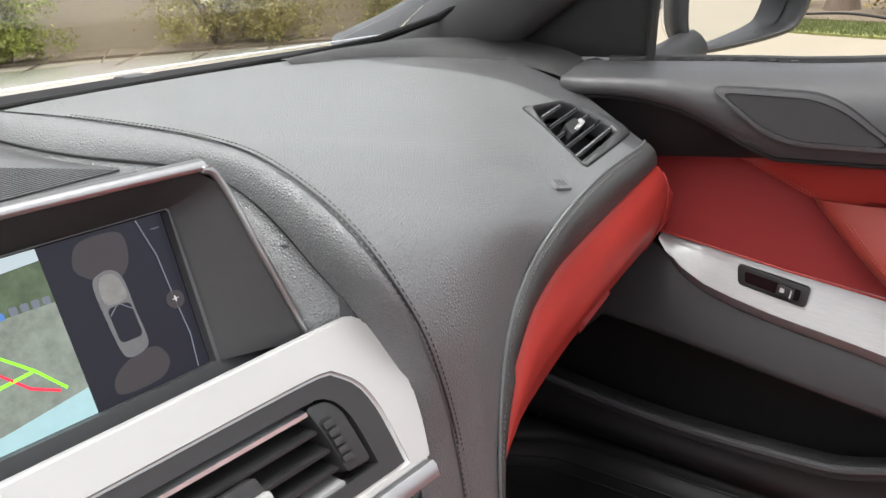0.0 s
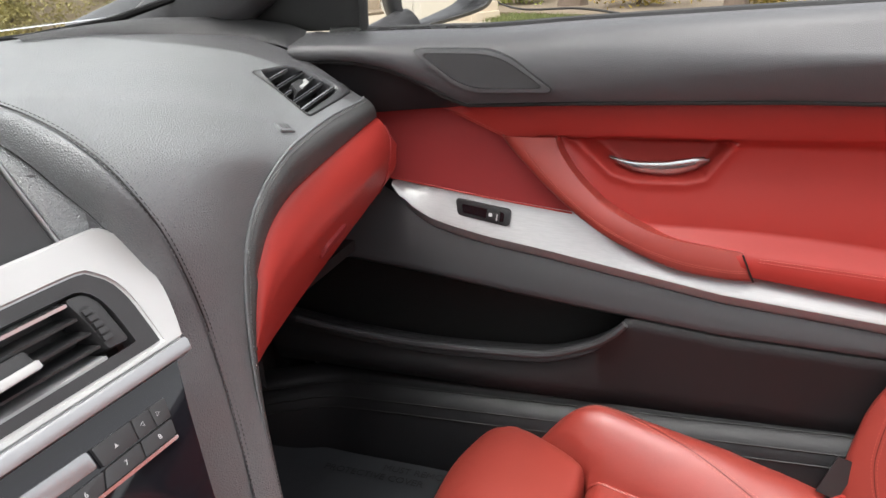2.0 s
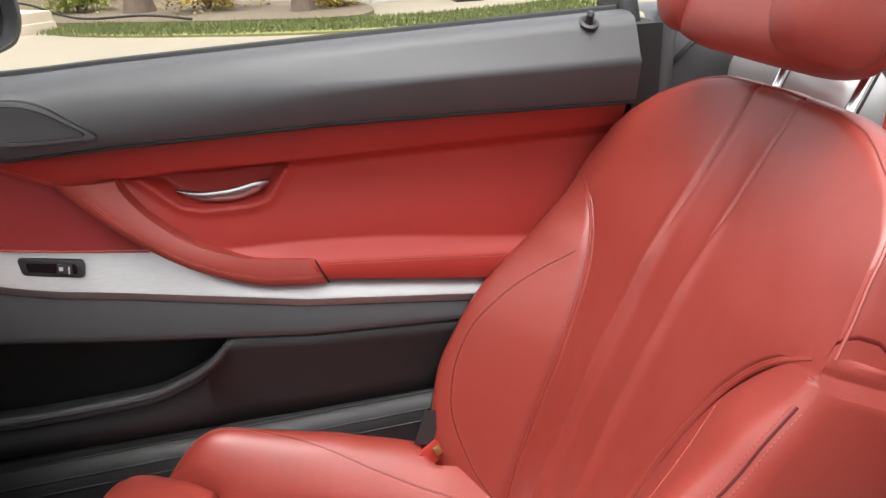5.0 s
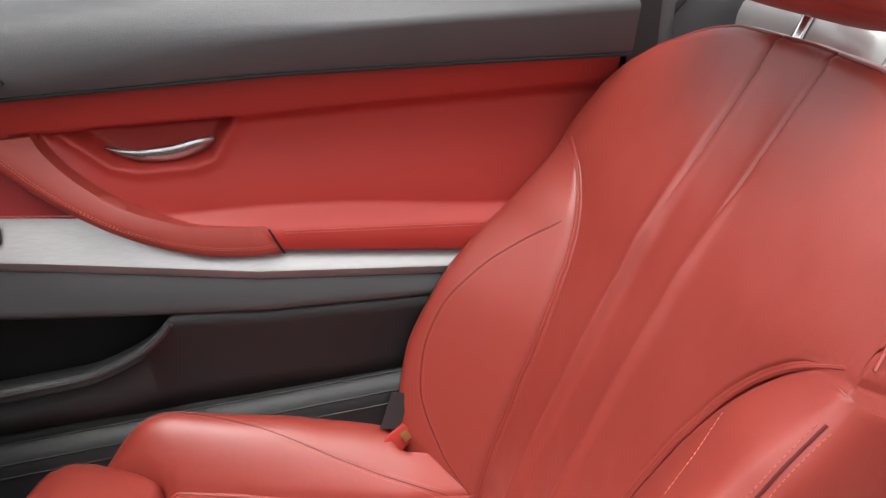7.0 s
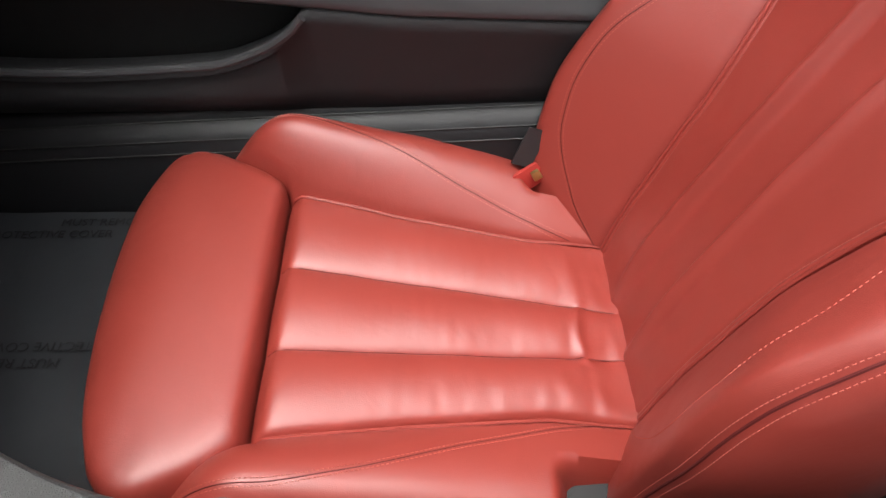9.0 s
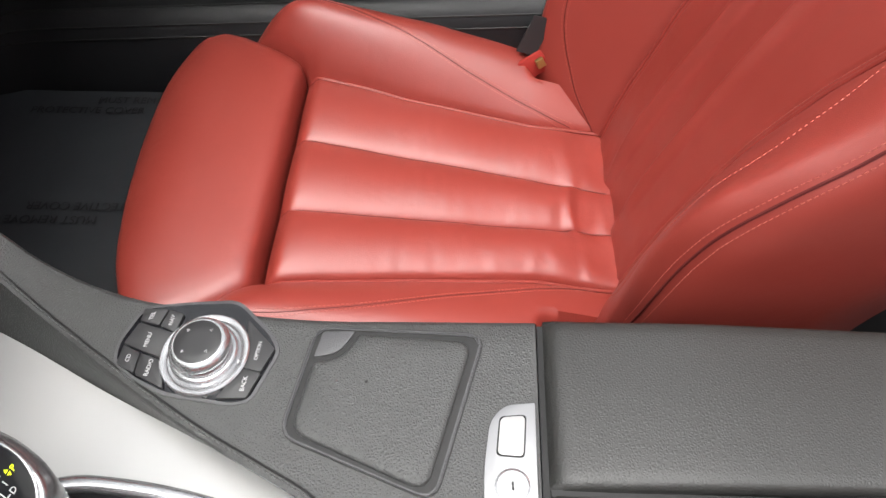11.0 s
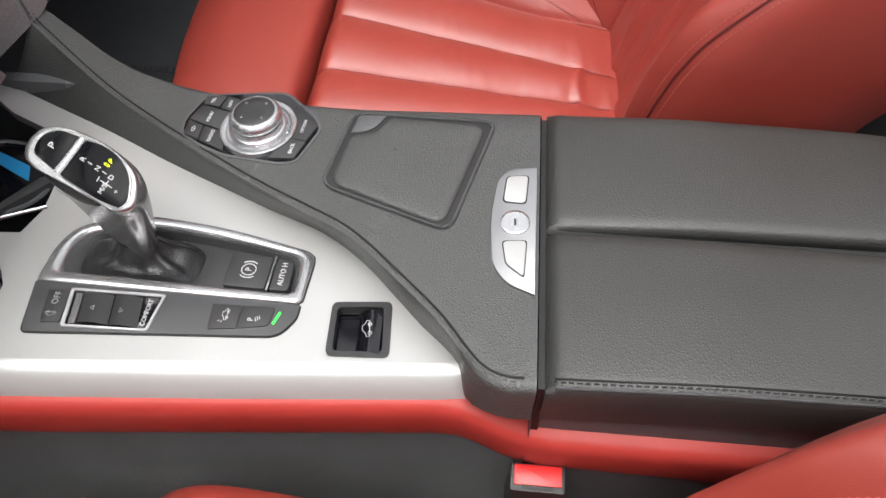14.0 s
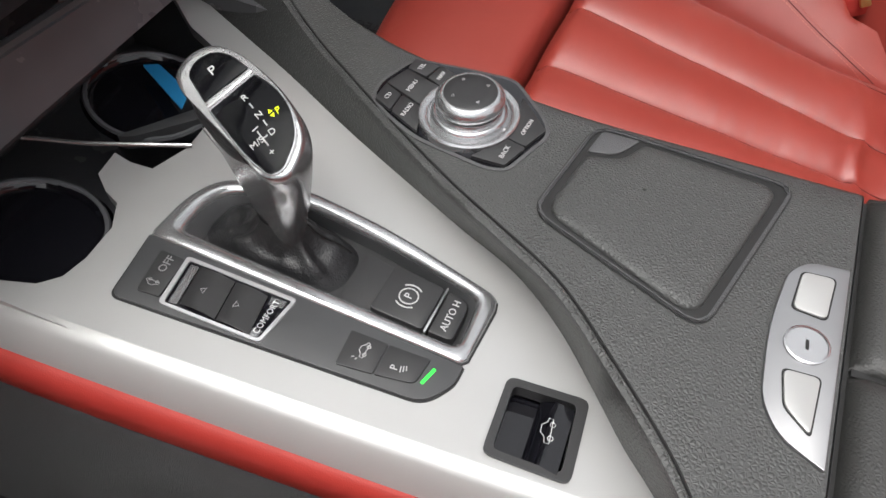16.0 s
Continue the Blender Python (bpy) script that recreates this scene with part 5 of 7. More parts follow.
on_pad = lambda y, z, h=0.0: Vector((0.5045 - h + 0.012 * abs((z - 1.024) / 0.03) ** 2.4 * (0.45 if z > 1.024 else 0.25) + pad_in(y), y, z))
mid = (sum(p[0] for p in spk) / 4, sum(p[1] for p in spk) / 4)
grow = lambda g: [Vector((*p, 0)) for p in rounded([(mid[0] + (y - mid[0]) * g, mid[1] + (z - mid[1]) * g * (1.0 if g >= 1 else 0.93)) for y, z in spk], [0.014, 0.030, 0.014, 0.030], 9)]
speaker = part("speaker_frame", ring_plate(grow(1.0), grow(0.885), on_pad, -0.010, 0.0058), smooth_black_leather, door, "loudspeaker grille in the upper pad")
part("speaker_grille", plate([(p.x, p.y) for p in grow(0.86)], on_pad, -0.008, 0.0050), mesh_cloth, speaker)
part("speaker_groove", plate([(p.x, p.y) for p in grow(0.89)], on_pad, -0.008, 0.0036), dark_plastic, speaker)
part("speaker_groove", ring_plate(grow(1.018), grow(0.995), on_pad, -0.010, 0.0040), dark_plastic, speaker)

# red middle panel with the bowl of the handle and the arm ledge
bowl = [(0.006, 0.9285), (-0.046, 0.9365), (-0.204, 0.9345), (-0.163, 0.8785), (-0.140, 0.8715), (-0.075, 0.8715), (-0.046, 0.8805)]


def inside(y, z, shape):
    """Distance inside a convex outline, metres."""
    best = 1.0
    for (y0, z0), (y1, z1) in zip(shape, shape[1:] + shape[:1]):
        n = math.hypot(y1 - y0, z1 - z0)
        best = min(best, abs(((y1 - y0) * (z - z0) - (z1 - z0) * (y - y0)) / n) * (1 if ((y1 - y0) * (z - z0) - (z1 - z0) * (y - y0)) < 0 else -1))
    return best


if inside(-0.1, 0.905, bowl) < 0:
    bowl = bowl[::-1]
fold = lambda y: lin(y, (-0.67, 0.9470), (-0.57, 0.946), (-0.206, 0.938), (0.013, 0.934), (0.09, 0.930))
ledge = lambda y: table(y, (-0.67, 0.772), (-0.51, 0.781), (-0.30, 0.806), (-0.195, 0.812), (-0.091, 0.814), (-0.041, 0.838), (0.004, 0.879), (0.031, 0.920), (0.05, 0.926))
pull_low = lambda y: lin(y, (-0.229, 0.753), (-0.134, 0.763), (-0.08, 0.784), (-0.027, 0.816), (0.032, 0.866), (0.093, 0.934))
brim = lambda y: lin(y, (-0.67, 0.752), (-0.485, 0.764), (-0.211, 0.786), (-0.12, 0.795), (0.0, 0.80))
rows = []
for k in range(221):
    y = 0.046 - 0.713 * k / 220
    zf, zl, top = fold(y), ledge(y), pad_low(y) - 0.003
    row = [Vector((0.545, y, top)), Vector((0.5435, y, top - 0.006)), Vector((0.546, y, (top + zf) / 2)), Vector((0.549, y, zf + 0.004)), Vector((0.552, y, zf))]
    for i in range(1, 52):
        f = i / 52
        z = zf + (zl - zf) * f
        deep = 0.022 * step(0, 0.16, f) - 0.010 * step(0.25, 1.0, f)
        b = inside(y, z, bowl)
        deep += 0.024 * step(-0.001, 0.016, b) - 0.0042 * math.exp(-((b / 0.008) ** 2)) * (1 if z < 0.925 else 0)
        row.append(Vector((0.552 + deep, y, z)))
    zb = min(brim(y), zl - 0.004)
    end = max(lin(y, (-0.67, 0.709), (-0.448, 0.726), (-0.226, 0.755)), pull_low(y) + 0.006 if y > -0.225 else 0)
    row += [Vector((x, y, max(z, end + 0.0004 * i))) for i, (x, z) in enumerate(((0.562, zl - 0.001), (0.556, zl * 0.6 + zb * 0.4), (0.549, zb + 0.004), (0.546, zb), (0.545, (zb + end) / 2), (0.549, end + 0.003), (0.575, end))[::1])]
    rows.append(row)
red_mid = part("red_panel", grid(rows), red_panel, door, "red leather middle panel with handle bowl and arm ledge", 60)
stitching([Vector((0.5450, y, brim(y) + 0.001)) for y in [-0.236 - 0.43 * k / 30 for k in range(31)]], (-1, 0, 0.4), mat=red_thread, parent=red_mid)
stitching([Vector((0.5448, y, brim(y) - 0.003)) for y in [-0.236 - 0.43 * k / 30 for k in range(31)]], (-1, 0, 0.4), mat=red_thread, parent=red_mid)
strip_low = lambda y: lin(y, (0.04, 0.932), (0.086, 0.926), (0.175, 0.9668))
part("top_strip", grid([[Vector((0.545, y, max(strip_low(y) + 0.002, lin(y, (0.045, pad_low(0.045) - 0.004), (0.13, 0.975), (0.175, 0.970))))), Vector((0.544, y, 0.5 * strip_low(y) + 0.486)), Vector((0.552, y, strip_low(y)))] for y in [0.045 + 0.130 * k / 13 for k in range(14)]]), red_panel, door)
for lift in (0.0035, 0.0070):
    stitching([Vector((0.5480 - 0.4 * lift, y, strip_low(y) + lift)) for y in [0.090 + 0.070 * k / 10 for k in range(11)]], (-1, 0, 0), mat=red_thread, parent=door)
part("panel_backing", plate([(0.020, 0.890), (0.045, 0.893), (0.084, 0.924), (0.170, 0.965), (0.168, 0.974), (0.020, 0.975)], lambda y, z, h=0.0: Vector((0.5575 - h, y, z)), -0.012, 0.0, 0.001), red_panel, door)
# sweeping pull
low_curve = along([(0.093, 0.934, 0), (0.080, 0.917, 0), (0.032, 0.866, 0), (-0.027, 0.816, 0), (-0.080, 0.784, 0), (-0.134, 0.763, 0), (-0.180, 0.7555, 0), (-0.229, 0.7530, 0)], 48)
top_curve = along([(0.024, 0.932, 0), (0.018, 0.914, 0), (-0.006, 0.879, 0), (-0.047, 0.840, 0), (-0.093, 0.814, 0), (-0.130, 0.801, 0), (-0.175, 0.7940, 0), (-0.214, 0.7890, 0)], 48)
rows = []
for k, (p, q) in enumerate(zip(low_curve, top_curve)):
    f = k / 47
    full = 0.018 * (0.55 + 0.45 * math.sin(math.pi * min(1, f * 1.3 + 0.1))) * min(1, (1 - f) * 9 + 0.45)
    rows.append([Vector((0.572, p.x, p.y - 0.001))] + [Vector((0.553 - full * math.sin(math.pi * (0.06 + 0.80 * g ** 0.55)) ** 0.6, p.x + (q.x - p.x) * g, p.y + (q.y - p.y) * g)) for g in [i / 14 for i in range(15)]] + [Vector((0.578, q.x, q.y + 0.001))])
pull = part("pull_handle", thick(grid(rows), 0.002), red_leather, door, "sweeping red leather pull handle", 60)
for i in (5, 6):
    stitching([r[i] + Vector((-0.0022, 0, 0.0006)) for r in rows[3:]], (-1, 0, 0.3), mat=red_thread, parent=pull)
part("end_seam", tube([p + Vector((-0.0042, -0.0012, 0)) for p in rows[-1][1:16]], 0.0013, 6), dark_plastic, pull, "dark seam at the end of the pull")
# dull red insert ahead of the pull
part("quarter_insert", plate([(0.42, 0.985), (0.150, 0.985), (0.080, 0.920), (0.028, 0.865), (-0.005, 0.825), (0.118, 0.8395), (0.257, 0.861), (0.42, 0.880)], lambda y, z, h=0.0: Vector((0.566 - h, y, z)), -0.004, 0.0), red_cloth, door, "dull dark red insert")
part("insert_piping", tube([Vector((0.5605, y, z)) for y, z in ((0.003, 0.8255), (0.118, 0.8405), (0.257, 0.8620), (0.30, 0.867))], 0.0014, 6), red_panel, door)
# chrome handle
rows = []
for i in range(37):
    f = i / 36
    y = -0.0405 - 0.1265 * f
    x = lin(f, (0, 0.588), (0.14, 0.580), (0.35, 0.575), (0.65, 0.5735), (0.88, 0.577), (1, 0.586))
    z = table(f, (0, 0.9008), (0.15, 0.8945), (0.33, 0.8905), (0.52, 0.8903), (0.69, 0.8925), (0.85, 0.8970), (1, 0.9005))
    w = table(f, (0, 0.0008), (0.15, 0.0046), (0.33, 0.0066), (0.52, 0.0078), (0.69, 0.0084), (0.85, 0.0074), (0.94, 0.0052), (1, 0.0016))
    rows.append([Vector((x - 0.0052 * math.cos(a) - 0.0016 * math.sin(a), y, z - 0.0008 + 1.18 * w * math.sin(a))) for a in [2 * math.pi * j / 20 for j in range(20)]])
part("door_handle", grid(rows, True), handle_metal, door, "satin chrome door handle", 60)
# silver strip
s_low = lambda y: lin(y, (-0.67, 0.668), (-0.447, 0.685), (-0.196, 0.712), (0.044, 0.757), (0.12, 0.7695), (0.167, 0.780), (0.205, 0.7915), (0.235, 0.8090), (0.252, 0.829), (0.262, 0.858))
s_top = lambda y: lin(y, (-0.67, 0.712), (-0.448, 0.728), (-0.226, 0.757), (-0.134, 0.768), (-0.08, 0.790), (-0.027, 0.820), (0.002, 0.8245), (0.118, 0.8393), (0.257, 0.8605))
rows = []
for k in range(95):
    y = 0.262 - 0.932 * k / 94
    a, b = s_low(y), s_top(y)
    bev = min(0.021, (b - a) * 0.5)
    rows.append([Vector((0.585, y, b)), Vector((0.5735, y, b - 0.001)), Vector((0.5635, y, (a + bev) * 0.5 + b * 0.5)), Vector((0.5515, y, a + bev)), Vector((0.5500, y, a + bev - 0.004)), Vector((0.5580, y, a + 0.004)), Vector((0.5615, y, a)), Vector((0.575, y, a - 0.001))])
strip = part("silver_strip", grid(rows), brushed_silver, door, "brushed silver trim strip", 50)
on_strip = lambda y, z, h=0.0: Vector((0.5605 - h + 0.26 * (z - 0.8185), y, z))
switch = part("window_switch", plate(rounded([(0.170, 0.8365), (0.088, 0.8245), (0.090, 0.8010), (0.166, 0.8135)], 0.006), on_strip, -0.002, 0.0022, 0.001), button_plastic, door, "black window switch")
part("switch_well", plate(rounded([(0.160, 0.8295), (0.097, 0.8200), (0.098, 0.8075), (0.158, 0.8175)], 0.003), on_strip, 0.0, 0.0026), gloss_black, switch)
part("switch_tab", plate(rounded([(0.122, 0.8240), (0.103, 0.8210), (0.104, 0.8085), (0.123, 0.8115)], 0.002), on_strip, 0.002, 0.0060, 0.002), button_plastic, switch)
part("tab_mark", merge(plate([(0.107, 0.8195), (0.1055, 0.8192), (0.1065, 0.8100), (0.1080, 0.8103)], on_strip, 0.006, 0.0064), plate(rounded([(0.1185, 0.8205), (0.1135, 0.8198), (0.1140, 0.8150), (0.1190, 0.8158)], 0.0008), on_strip, 0.006, 0.0064)), white_print, switch)
# lower door
mid_z = lambda y: lin(y, (-0.67, 0.648), (-0.411, 0.660), (-0.196, 0.669), (0.048, 0.697), (0.269, 0.727), (0.5, 0.75))
rim_z = lambda y: min(mid_z(y) - 0.004, table(y, (-0.084, 0.690), (-0.060, 0.661), (-0.018, 0.634), (0.051, 0.613), (0.229, 0.605), (0.338, 0.610), (0.5, 0.63)))
ys = [0.50 - 1.17 * k / 110 for k in range(111)]
part("lower_band", grid([[Vector((0.570, y, s_low(min(y, 0.25)) + (0.004 if y < 0.25 else 0.06 * (y - 0.25) * 10))), Vector((0.563, y, s_low(min(y, 0.25)) - 0.004)), Vector((0.553, y, mid_z(y) + 0.010)), Vector((0.552, y, mid_z(y) + 0.002)), Vector((0.556, y, mid_z(y) - 0.003)), Vector((0.600, y, mid_z(y) - 0.003))] for y in ys]), grey_plastic, door, "charcoal lower band", 60)
lower = []
for y in ys:
    r = rim_z(y)
    lip = step(-0.085, -0.02, y)
    lower.append([Vector((0.558 + 0.030 * lip, y, r - 0.012 * lip)), Vector((0.557 + 0.004 * lip, y, r - 0.002)), Vector((0.553 - 0.004 * lip, y, r)), Vector((0.550 - 0.010 * lip, y, r - 0.006)), Vector((0.549 - 0.010 * lip, y, r - 0.014)), Vector((0.551, y, r - 0.022)), Vector((0.552 - 0.012 * lip, y, 0.57)), Vector((0.556 - 0.004 * lip, y, 0.535)), Vector((0.580, y, 0.520))])
low = part("lower_panel", grid(lower), door_plastic, door, "black lower door panel with map pocket", 60)
part("pocket_rim", tube([Vector((0.543, y, rim_z(y) - 0.004)) for y in [0.45 - 0.525 * k / 40 for k in range(41)]], 0.0055, 8), grey_plastic, low, "grey rim of the map pocket")
part("door_shell", merge(block(world_place, 0.618, 0.66, -0.668, 0.60, 0.50, 1.05, 0.004), block(world_place, 0.572, 0.60, -0.668, 0.60, 0.95, 1.065)), dark_plastic, door)
part("outer_skin", block(world_place, 0.66, 0.70, -0.668, 0.60, 0.22, 1.055, 0.01), car_paint, door, "white painted outer skin")
pin = part("lock_pin", lathe([(0.013, 0.0), (0.013, 0.003), (0.009, 0.0045), (0.005, 0.002), (0.0045, 0.010), (0.0055, 0.0135), (0.003, 0.0165), (0.0, 0.017)], lambda x, y, h=0.0: Vector((x - 0.45 * h, y, 1.0835 + h + 0.55 * (x - 0.533))), 0.533, -0.604, 20), black_plastic, door, "black lock pin")

# sill, kick panel and rear side trim
sill_rows = []
for k in range(60):
    y = 0.52 - 1.24 * k / 59
    rise_z = 0.5025 - 0.045 * (y - 0.30)
    pinch = 0.07 * step(0.36, 0.56, y)
    sill_rows.append([Vector((x - pinch, y, rise_z + z)) for x, z in ((0.600, 0.022), (0.562, 0.020), (0.556, 0.012), (0.553, 0.004), (0.549, 0.010), (0.540, 0.008), (0.527, -0.006), (0.520, -0.022), (0.512, -0.050), (0.506, -0.10), (0.500, -0.27))])
sill = structure("sill_trim", grid(sill_rows), sill_plastic, "black plastic door sill trim with a raised lip", "sill", 60)
for k in (4, 6, 7):
    part("sill_groove", tube([r[k] + Vector((-0.0012, 0, 0.0004)) for r in sill_rows], 0.0013, 5), dark_plastic, sill)
structure("footwell_wall", merge(block(world_place, 0.575, 0.655, 0.50, 0.625, 0.225, 0.97, 0.004), block(world_place, 0.500, 0.60, 0.53, 0.62, 0.225, 0.62, 0.01)), dark_plastic, "black footwell side wall ahead of the door", "wall")
structure("kick_panel", grid([[Vector((0.50 + 0.10 * math.cos(a) - 0.10, 0.50 + 0.10 * math.sin(a), z)) for a in [k * math.pi / 16 for k in range(9)]] + [Vector((0.10, 0.62, z))] for z in (0.23, 0.50, 0.80)]), carpet, "black carpeted kick panel under the dashboard", "kick panel", 60)
pillar = thing("rear_side_trim", (0.6, -0.9, 0.3), "dark grey rear side trim behind the door", "side trim")
part("trim_upper", grid([[Vector((0.572 + 0.05 * step(-0.74, -1.5, y), y, z0)) for z0 in (0.945, 1.02, 1.06)] + [Vector((0.60, y, 1.085)), Vector((0.68, y, 1.09))] for y in (-0.712, -0.76, -0.82, -0.9, -1.1, -1.5)]), smooth_black_leather, pillar, angle=60)
part("trim_lower", block(world_place, 0.585, 0.66, -1.55, -0.705, 0.45, 0.950, 0.004), red_panel, pillar)
part("door_seal", tube([(0.575, -0.685, 0.45), (0.572, -0.685, 0.9), (0.570, -0.683, 1.06), (0.585, -0.680, 1.10), (0.66, -0.680, 1.10)], 0.015, 10), rubber, pillar)
part("seal_gap", block(world_place, 0.538, 0.66, -0.712, -0.672, 0.45, 1.078), rubber, pillar)
part("trim_edge", tube([(0.562, -0.722, 0.70), (0.560, -0.722, 0.95), (0.556, -0.722, 1.06), (0.560, -0.735, 1.092), (0.60, -0.75, 1.10)], 0.017, 12), smooth_black_leather, pillar)
part("belt_guide", thick(surface(lambda u, v: Vector((0.60 - 0.035 * u, -0.74 - 0.15 * v, 1.03 + 0.05 * math.sin(math.pi * v) - 0.02 * u)), 3, 10), 0.003), rubber, pillar)
hoop = thing("belt_feeder", (0.42, -0.86, 0.9), "silver seat belt feeder cover behind the seat", "belt feeder")
part("cover", ball((0.435, -0.855, 0.985), 0.125, 0.05, 0.065, 14, 0.6), satin_silver, hoop)
part("stalk", block(world_place, 0.36, 0.50, -0.90, -0.84, 0.3, 0.96, 0.01), black_plastic, hoop)
rear = thing("rear_deck", (0, -1.6, 0.2), "white painted rear body with black rear bulkhead", "car body")
part("deck", block(world_place, -0.95, 0.66, -2.6, -1.45, 0.80, 1.0, 0.03), car_paint, rear)
part("quarter_panel", block(world_place, 0.655, 0.70, -2.60, -0.675, 0.22, 1.02, 0.02), car_paint, rear)
part("quarter_panel", block(world_place, -1.06, -1.01, -2.60, -0.675, 0.22, 1.02, 0.02), car_paint, rear)
part("tail", block(world_place, -1.04, 0.69, -2.70, -2.58, 0.22, 0.98, 0.04), car_paint, rear)
part("underbody", block(world_place, -0.98, 0.64, -2.5, 2.1, 0.0, 0.198, 0.02), dark_plastic, rear)
part("bulkhead", block(world_place, -0.95, 0.60, -1.45, -1.38, 0.22, 0.97, 0.01), black_leather, rear)
part("rear_bench", block(world_place, -0.80, 0.50, -1.40, -1.10, 0.232, 0.55, 0.05), red_leather, rear)
left_door = thing("driver_door", (-0.95, -0.15, 0.3), "driver door lined in black and red leather, closed", "car door")
part("outer_skin", block(world_place, -1.05, -1.0, -0.668, 0.60, 0.22, 1.055, 0.01), car_paint, left_door)
part("panel", block(world_place, -1.0, -0.92, -0.67, 0.60, 0.35, 0.95, 0.02), red_panel, left_door)
part("upper_pad", block(world_place, -1.0, -0.88, -0.67, 0.60, 0.95, 1.07, 0.02), smooth_black_leather, left_door)

# raised footwell floor, and the floor mat with printed words, both ways round
structure("footwell_floor", block(world_place, 0.045, 0.503, 0.075, 0.57, 0.225, 0.400, 0.008), floor_carpet, "dark carpeted footwell floor", "floor")
swell_up = lambda y: 0.5 * max(0, (y - 0.40) / 0.5) ** 2
mat = part("floor_mat", surface(lambda u, v: Vector((0.06 + 0.438 * u, 0.085 + 0.40 * v, 0.4045 + swell_up(0.085 + 0.40 * v) + 0.003 * noise.noise(Vector((u * 6, v * 6, 0))))), 24, 24), mat_cover, None, "dark plastic covered floor mat with faint printed words")
tagged(mat, category="floor mat")
on_mat = lambda x, y, h=0.0: Vector((x, y, 0.4052 + swell_up(y) + h))
for words, x, y, turn in (("MUST REMOVE", 0.474, 0.222, -90), ("PROTECTIVE COVER", 0.452, 0.292, -90), ("MUST REMOVE", 0.247, 0.272, 90), ("PROTECTIVE COVER", 0.270, 0.228, 90)):
    lettering(words, 0.022, on_mat, x, y, 0.003, turn, mat_print, mat)


# ---- dashboard ----
dash = thing("dashboard", (0.1, 0.4, 0.7), "black stitched leather dashboard with red lower pad, silver trim and screen", "dashboard")
seam_a = [(0.033, 0.170, 0.663), (0.040, 0.180, 0.720), (0.045, 0.189, 0.800), (0.043, 0.192, 0.850), (0.035, 0.192, 0.905), (0.022, 0.190, 0.950), (0.009, 0.191, 0.990), (-0.001, 0.199, 1.020), (-0.004, 0.215, 1.042),
          (-0.002, 0.240, 1.058), (0.002, 0.272, 1.070), (0.008, 0.312, 1.079), (0.010, 0.350, 1.084), (0.010, 0.413, 1.087), (-0.009, 0.520, 1.093), (-0.034, 0.580, 1.098)]
roll_b = [(0.060, 0.165, 0.668), (0.068, 0.176, 0.720), (0.074, 0.184, 0.800), (0.080, 0.188, 0.860), (0.095, 0.195, 0.908), (0.120, 0.203, 0.943), (0.153, 0.210, 0.966), (0.185, 0.212, 0.983), (0.2235, 0.215, 0.9945),
          (0.278, 0.225, 0.997), (0.336, 0.234, 0.9985), (0.387, 0.240, 0.998), (0.441, 0.245, 0.997), (0.461, 0.250, 0.998)]
roll_c = [(0.072, 0.176, 0.668), (0.080, 0.186, 0.730), (0.086, 0.193, 0.800), (0.095, 0.198, 0.850), (0.116, 0.202, 0.893), (0.141, 0.206, 0.920), (0.168, 0.211, 0.936), (0.211, 0.217, 0.948), (0.262, 0.221, 0.955),
          (0.310, 0.224, 0.960), (0.361, 0.228, 0.964), (0.420, 0.233, 0.968), (0.470, 0.239, 0.970)]
N = 72
side_l = along(seam_a, N)
cross = (((0.033, 0.170, 0.663), (0.047, 0.166, 0.665), (0.060, 0.165, 0.668)), ((0.045, 0.189, 0.800), (0.060, 0.184, 0.800), (0.074, 0.184, 0.800)), ((0.035, 0.192, 0.905), (0.062, 0.187, 0.905), (0.092, 0.194, 0.902)),
         ((0.009, 0.191, 0.990), (0.062, 0.189, 0.972), (0.120, 0.203, 0.943)), ((-0.004, 0.215, 1.042), (0.080, 0.200, 1.018), (0.160, 0.211, 0.970)), ((0.002, 0.272, 1.070), (0.120, 0.222, 1.030), (0.205, 0.213, 0.988)),
         ((0.010, 0.350, 1.084), (0.160, 0.262, 1.046), (0.250, 0.2195, 0.9965)), ((0.010, 0.413, 1.087), (0.200, 0.300, 1.052), (0.285, 0.2265, 0.9975)), ((-0.009, 0.520, 1.093), (0.240, 0.350, 1.063), (0.325, 0.232, 0.9985)),
         ((-0.020, 0.578, 1.098), (0.280, 0.375, 1.066), (0.360, 0.237, 0.9985)), ((0.200, 0.576, 1.099), (0.360, 0.385, 1.063), (0.400, 0.2415, 0.998)), ((0.360, 0.560, 1.096), (0.430, 0.380, 1.060), (0.435, 0.2445, 0.997)),
         ((0.535, 0.540, 1.085), (0.475, 0.360, 1.056), (0.461, 0.250, 0.998)))
rails = [spline([c[k] for c in cross], 14) for k in range(3)]
crossings = [spline(c, 24) for c in zip(*rails)]
# outline of the outer vent, for which the leather is cut open
vent_plane = frame_of((0.3200, 0.2530, 0.9985), (0.139, 0.012, 0.0125), (0.036, 0.077, 0.052))
on_vent = lambda x, y, h=0.0: vent_plane(x, y, h)
bezel_out = [Vector((*p, 0)) for p in rounded([(-0.004, -0.003), (0.139, -0.003), (0.146, 0.010), (0.124, 0.066), (0.108, 0.077), (0.046, 0.091)], [0.004, 0.010, 0.010, 0.012, 0.006, 0.006])]
bezel_in = [Vector((*p, 0)) for p in rounded([(0.010, 0.007), (0.112, 0.007), (0.119, 0.015), (0.107, 0.060), (0.097, 0.068), (0.047, 0.081)], [0.003, 0.006, 0.006, 0.008, 0.005, 0.004])]
bezel_a, bezel_b = (even(loop + [loop[0]], 73)[:72] for loop in (bezel_out, bezel_in))
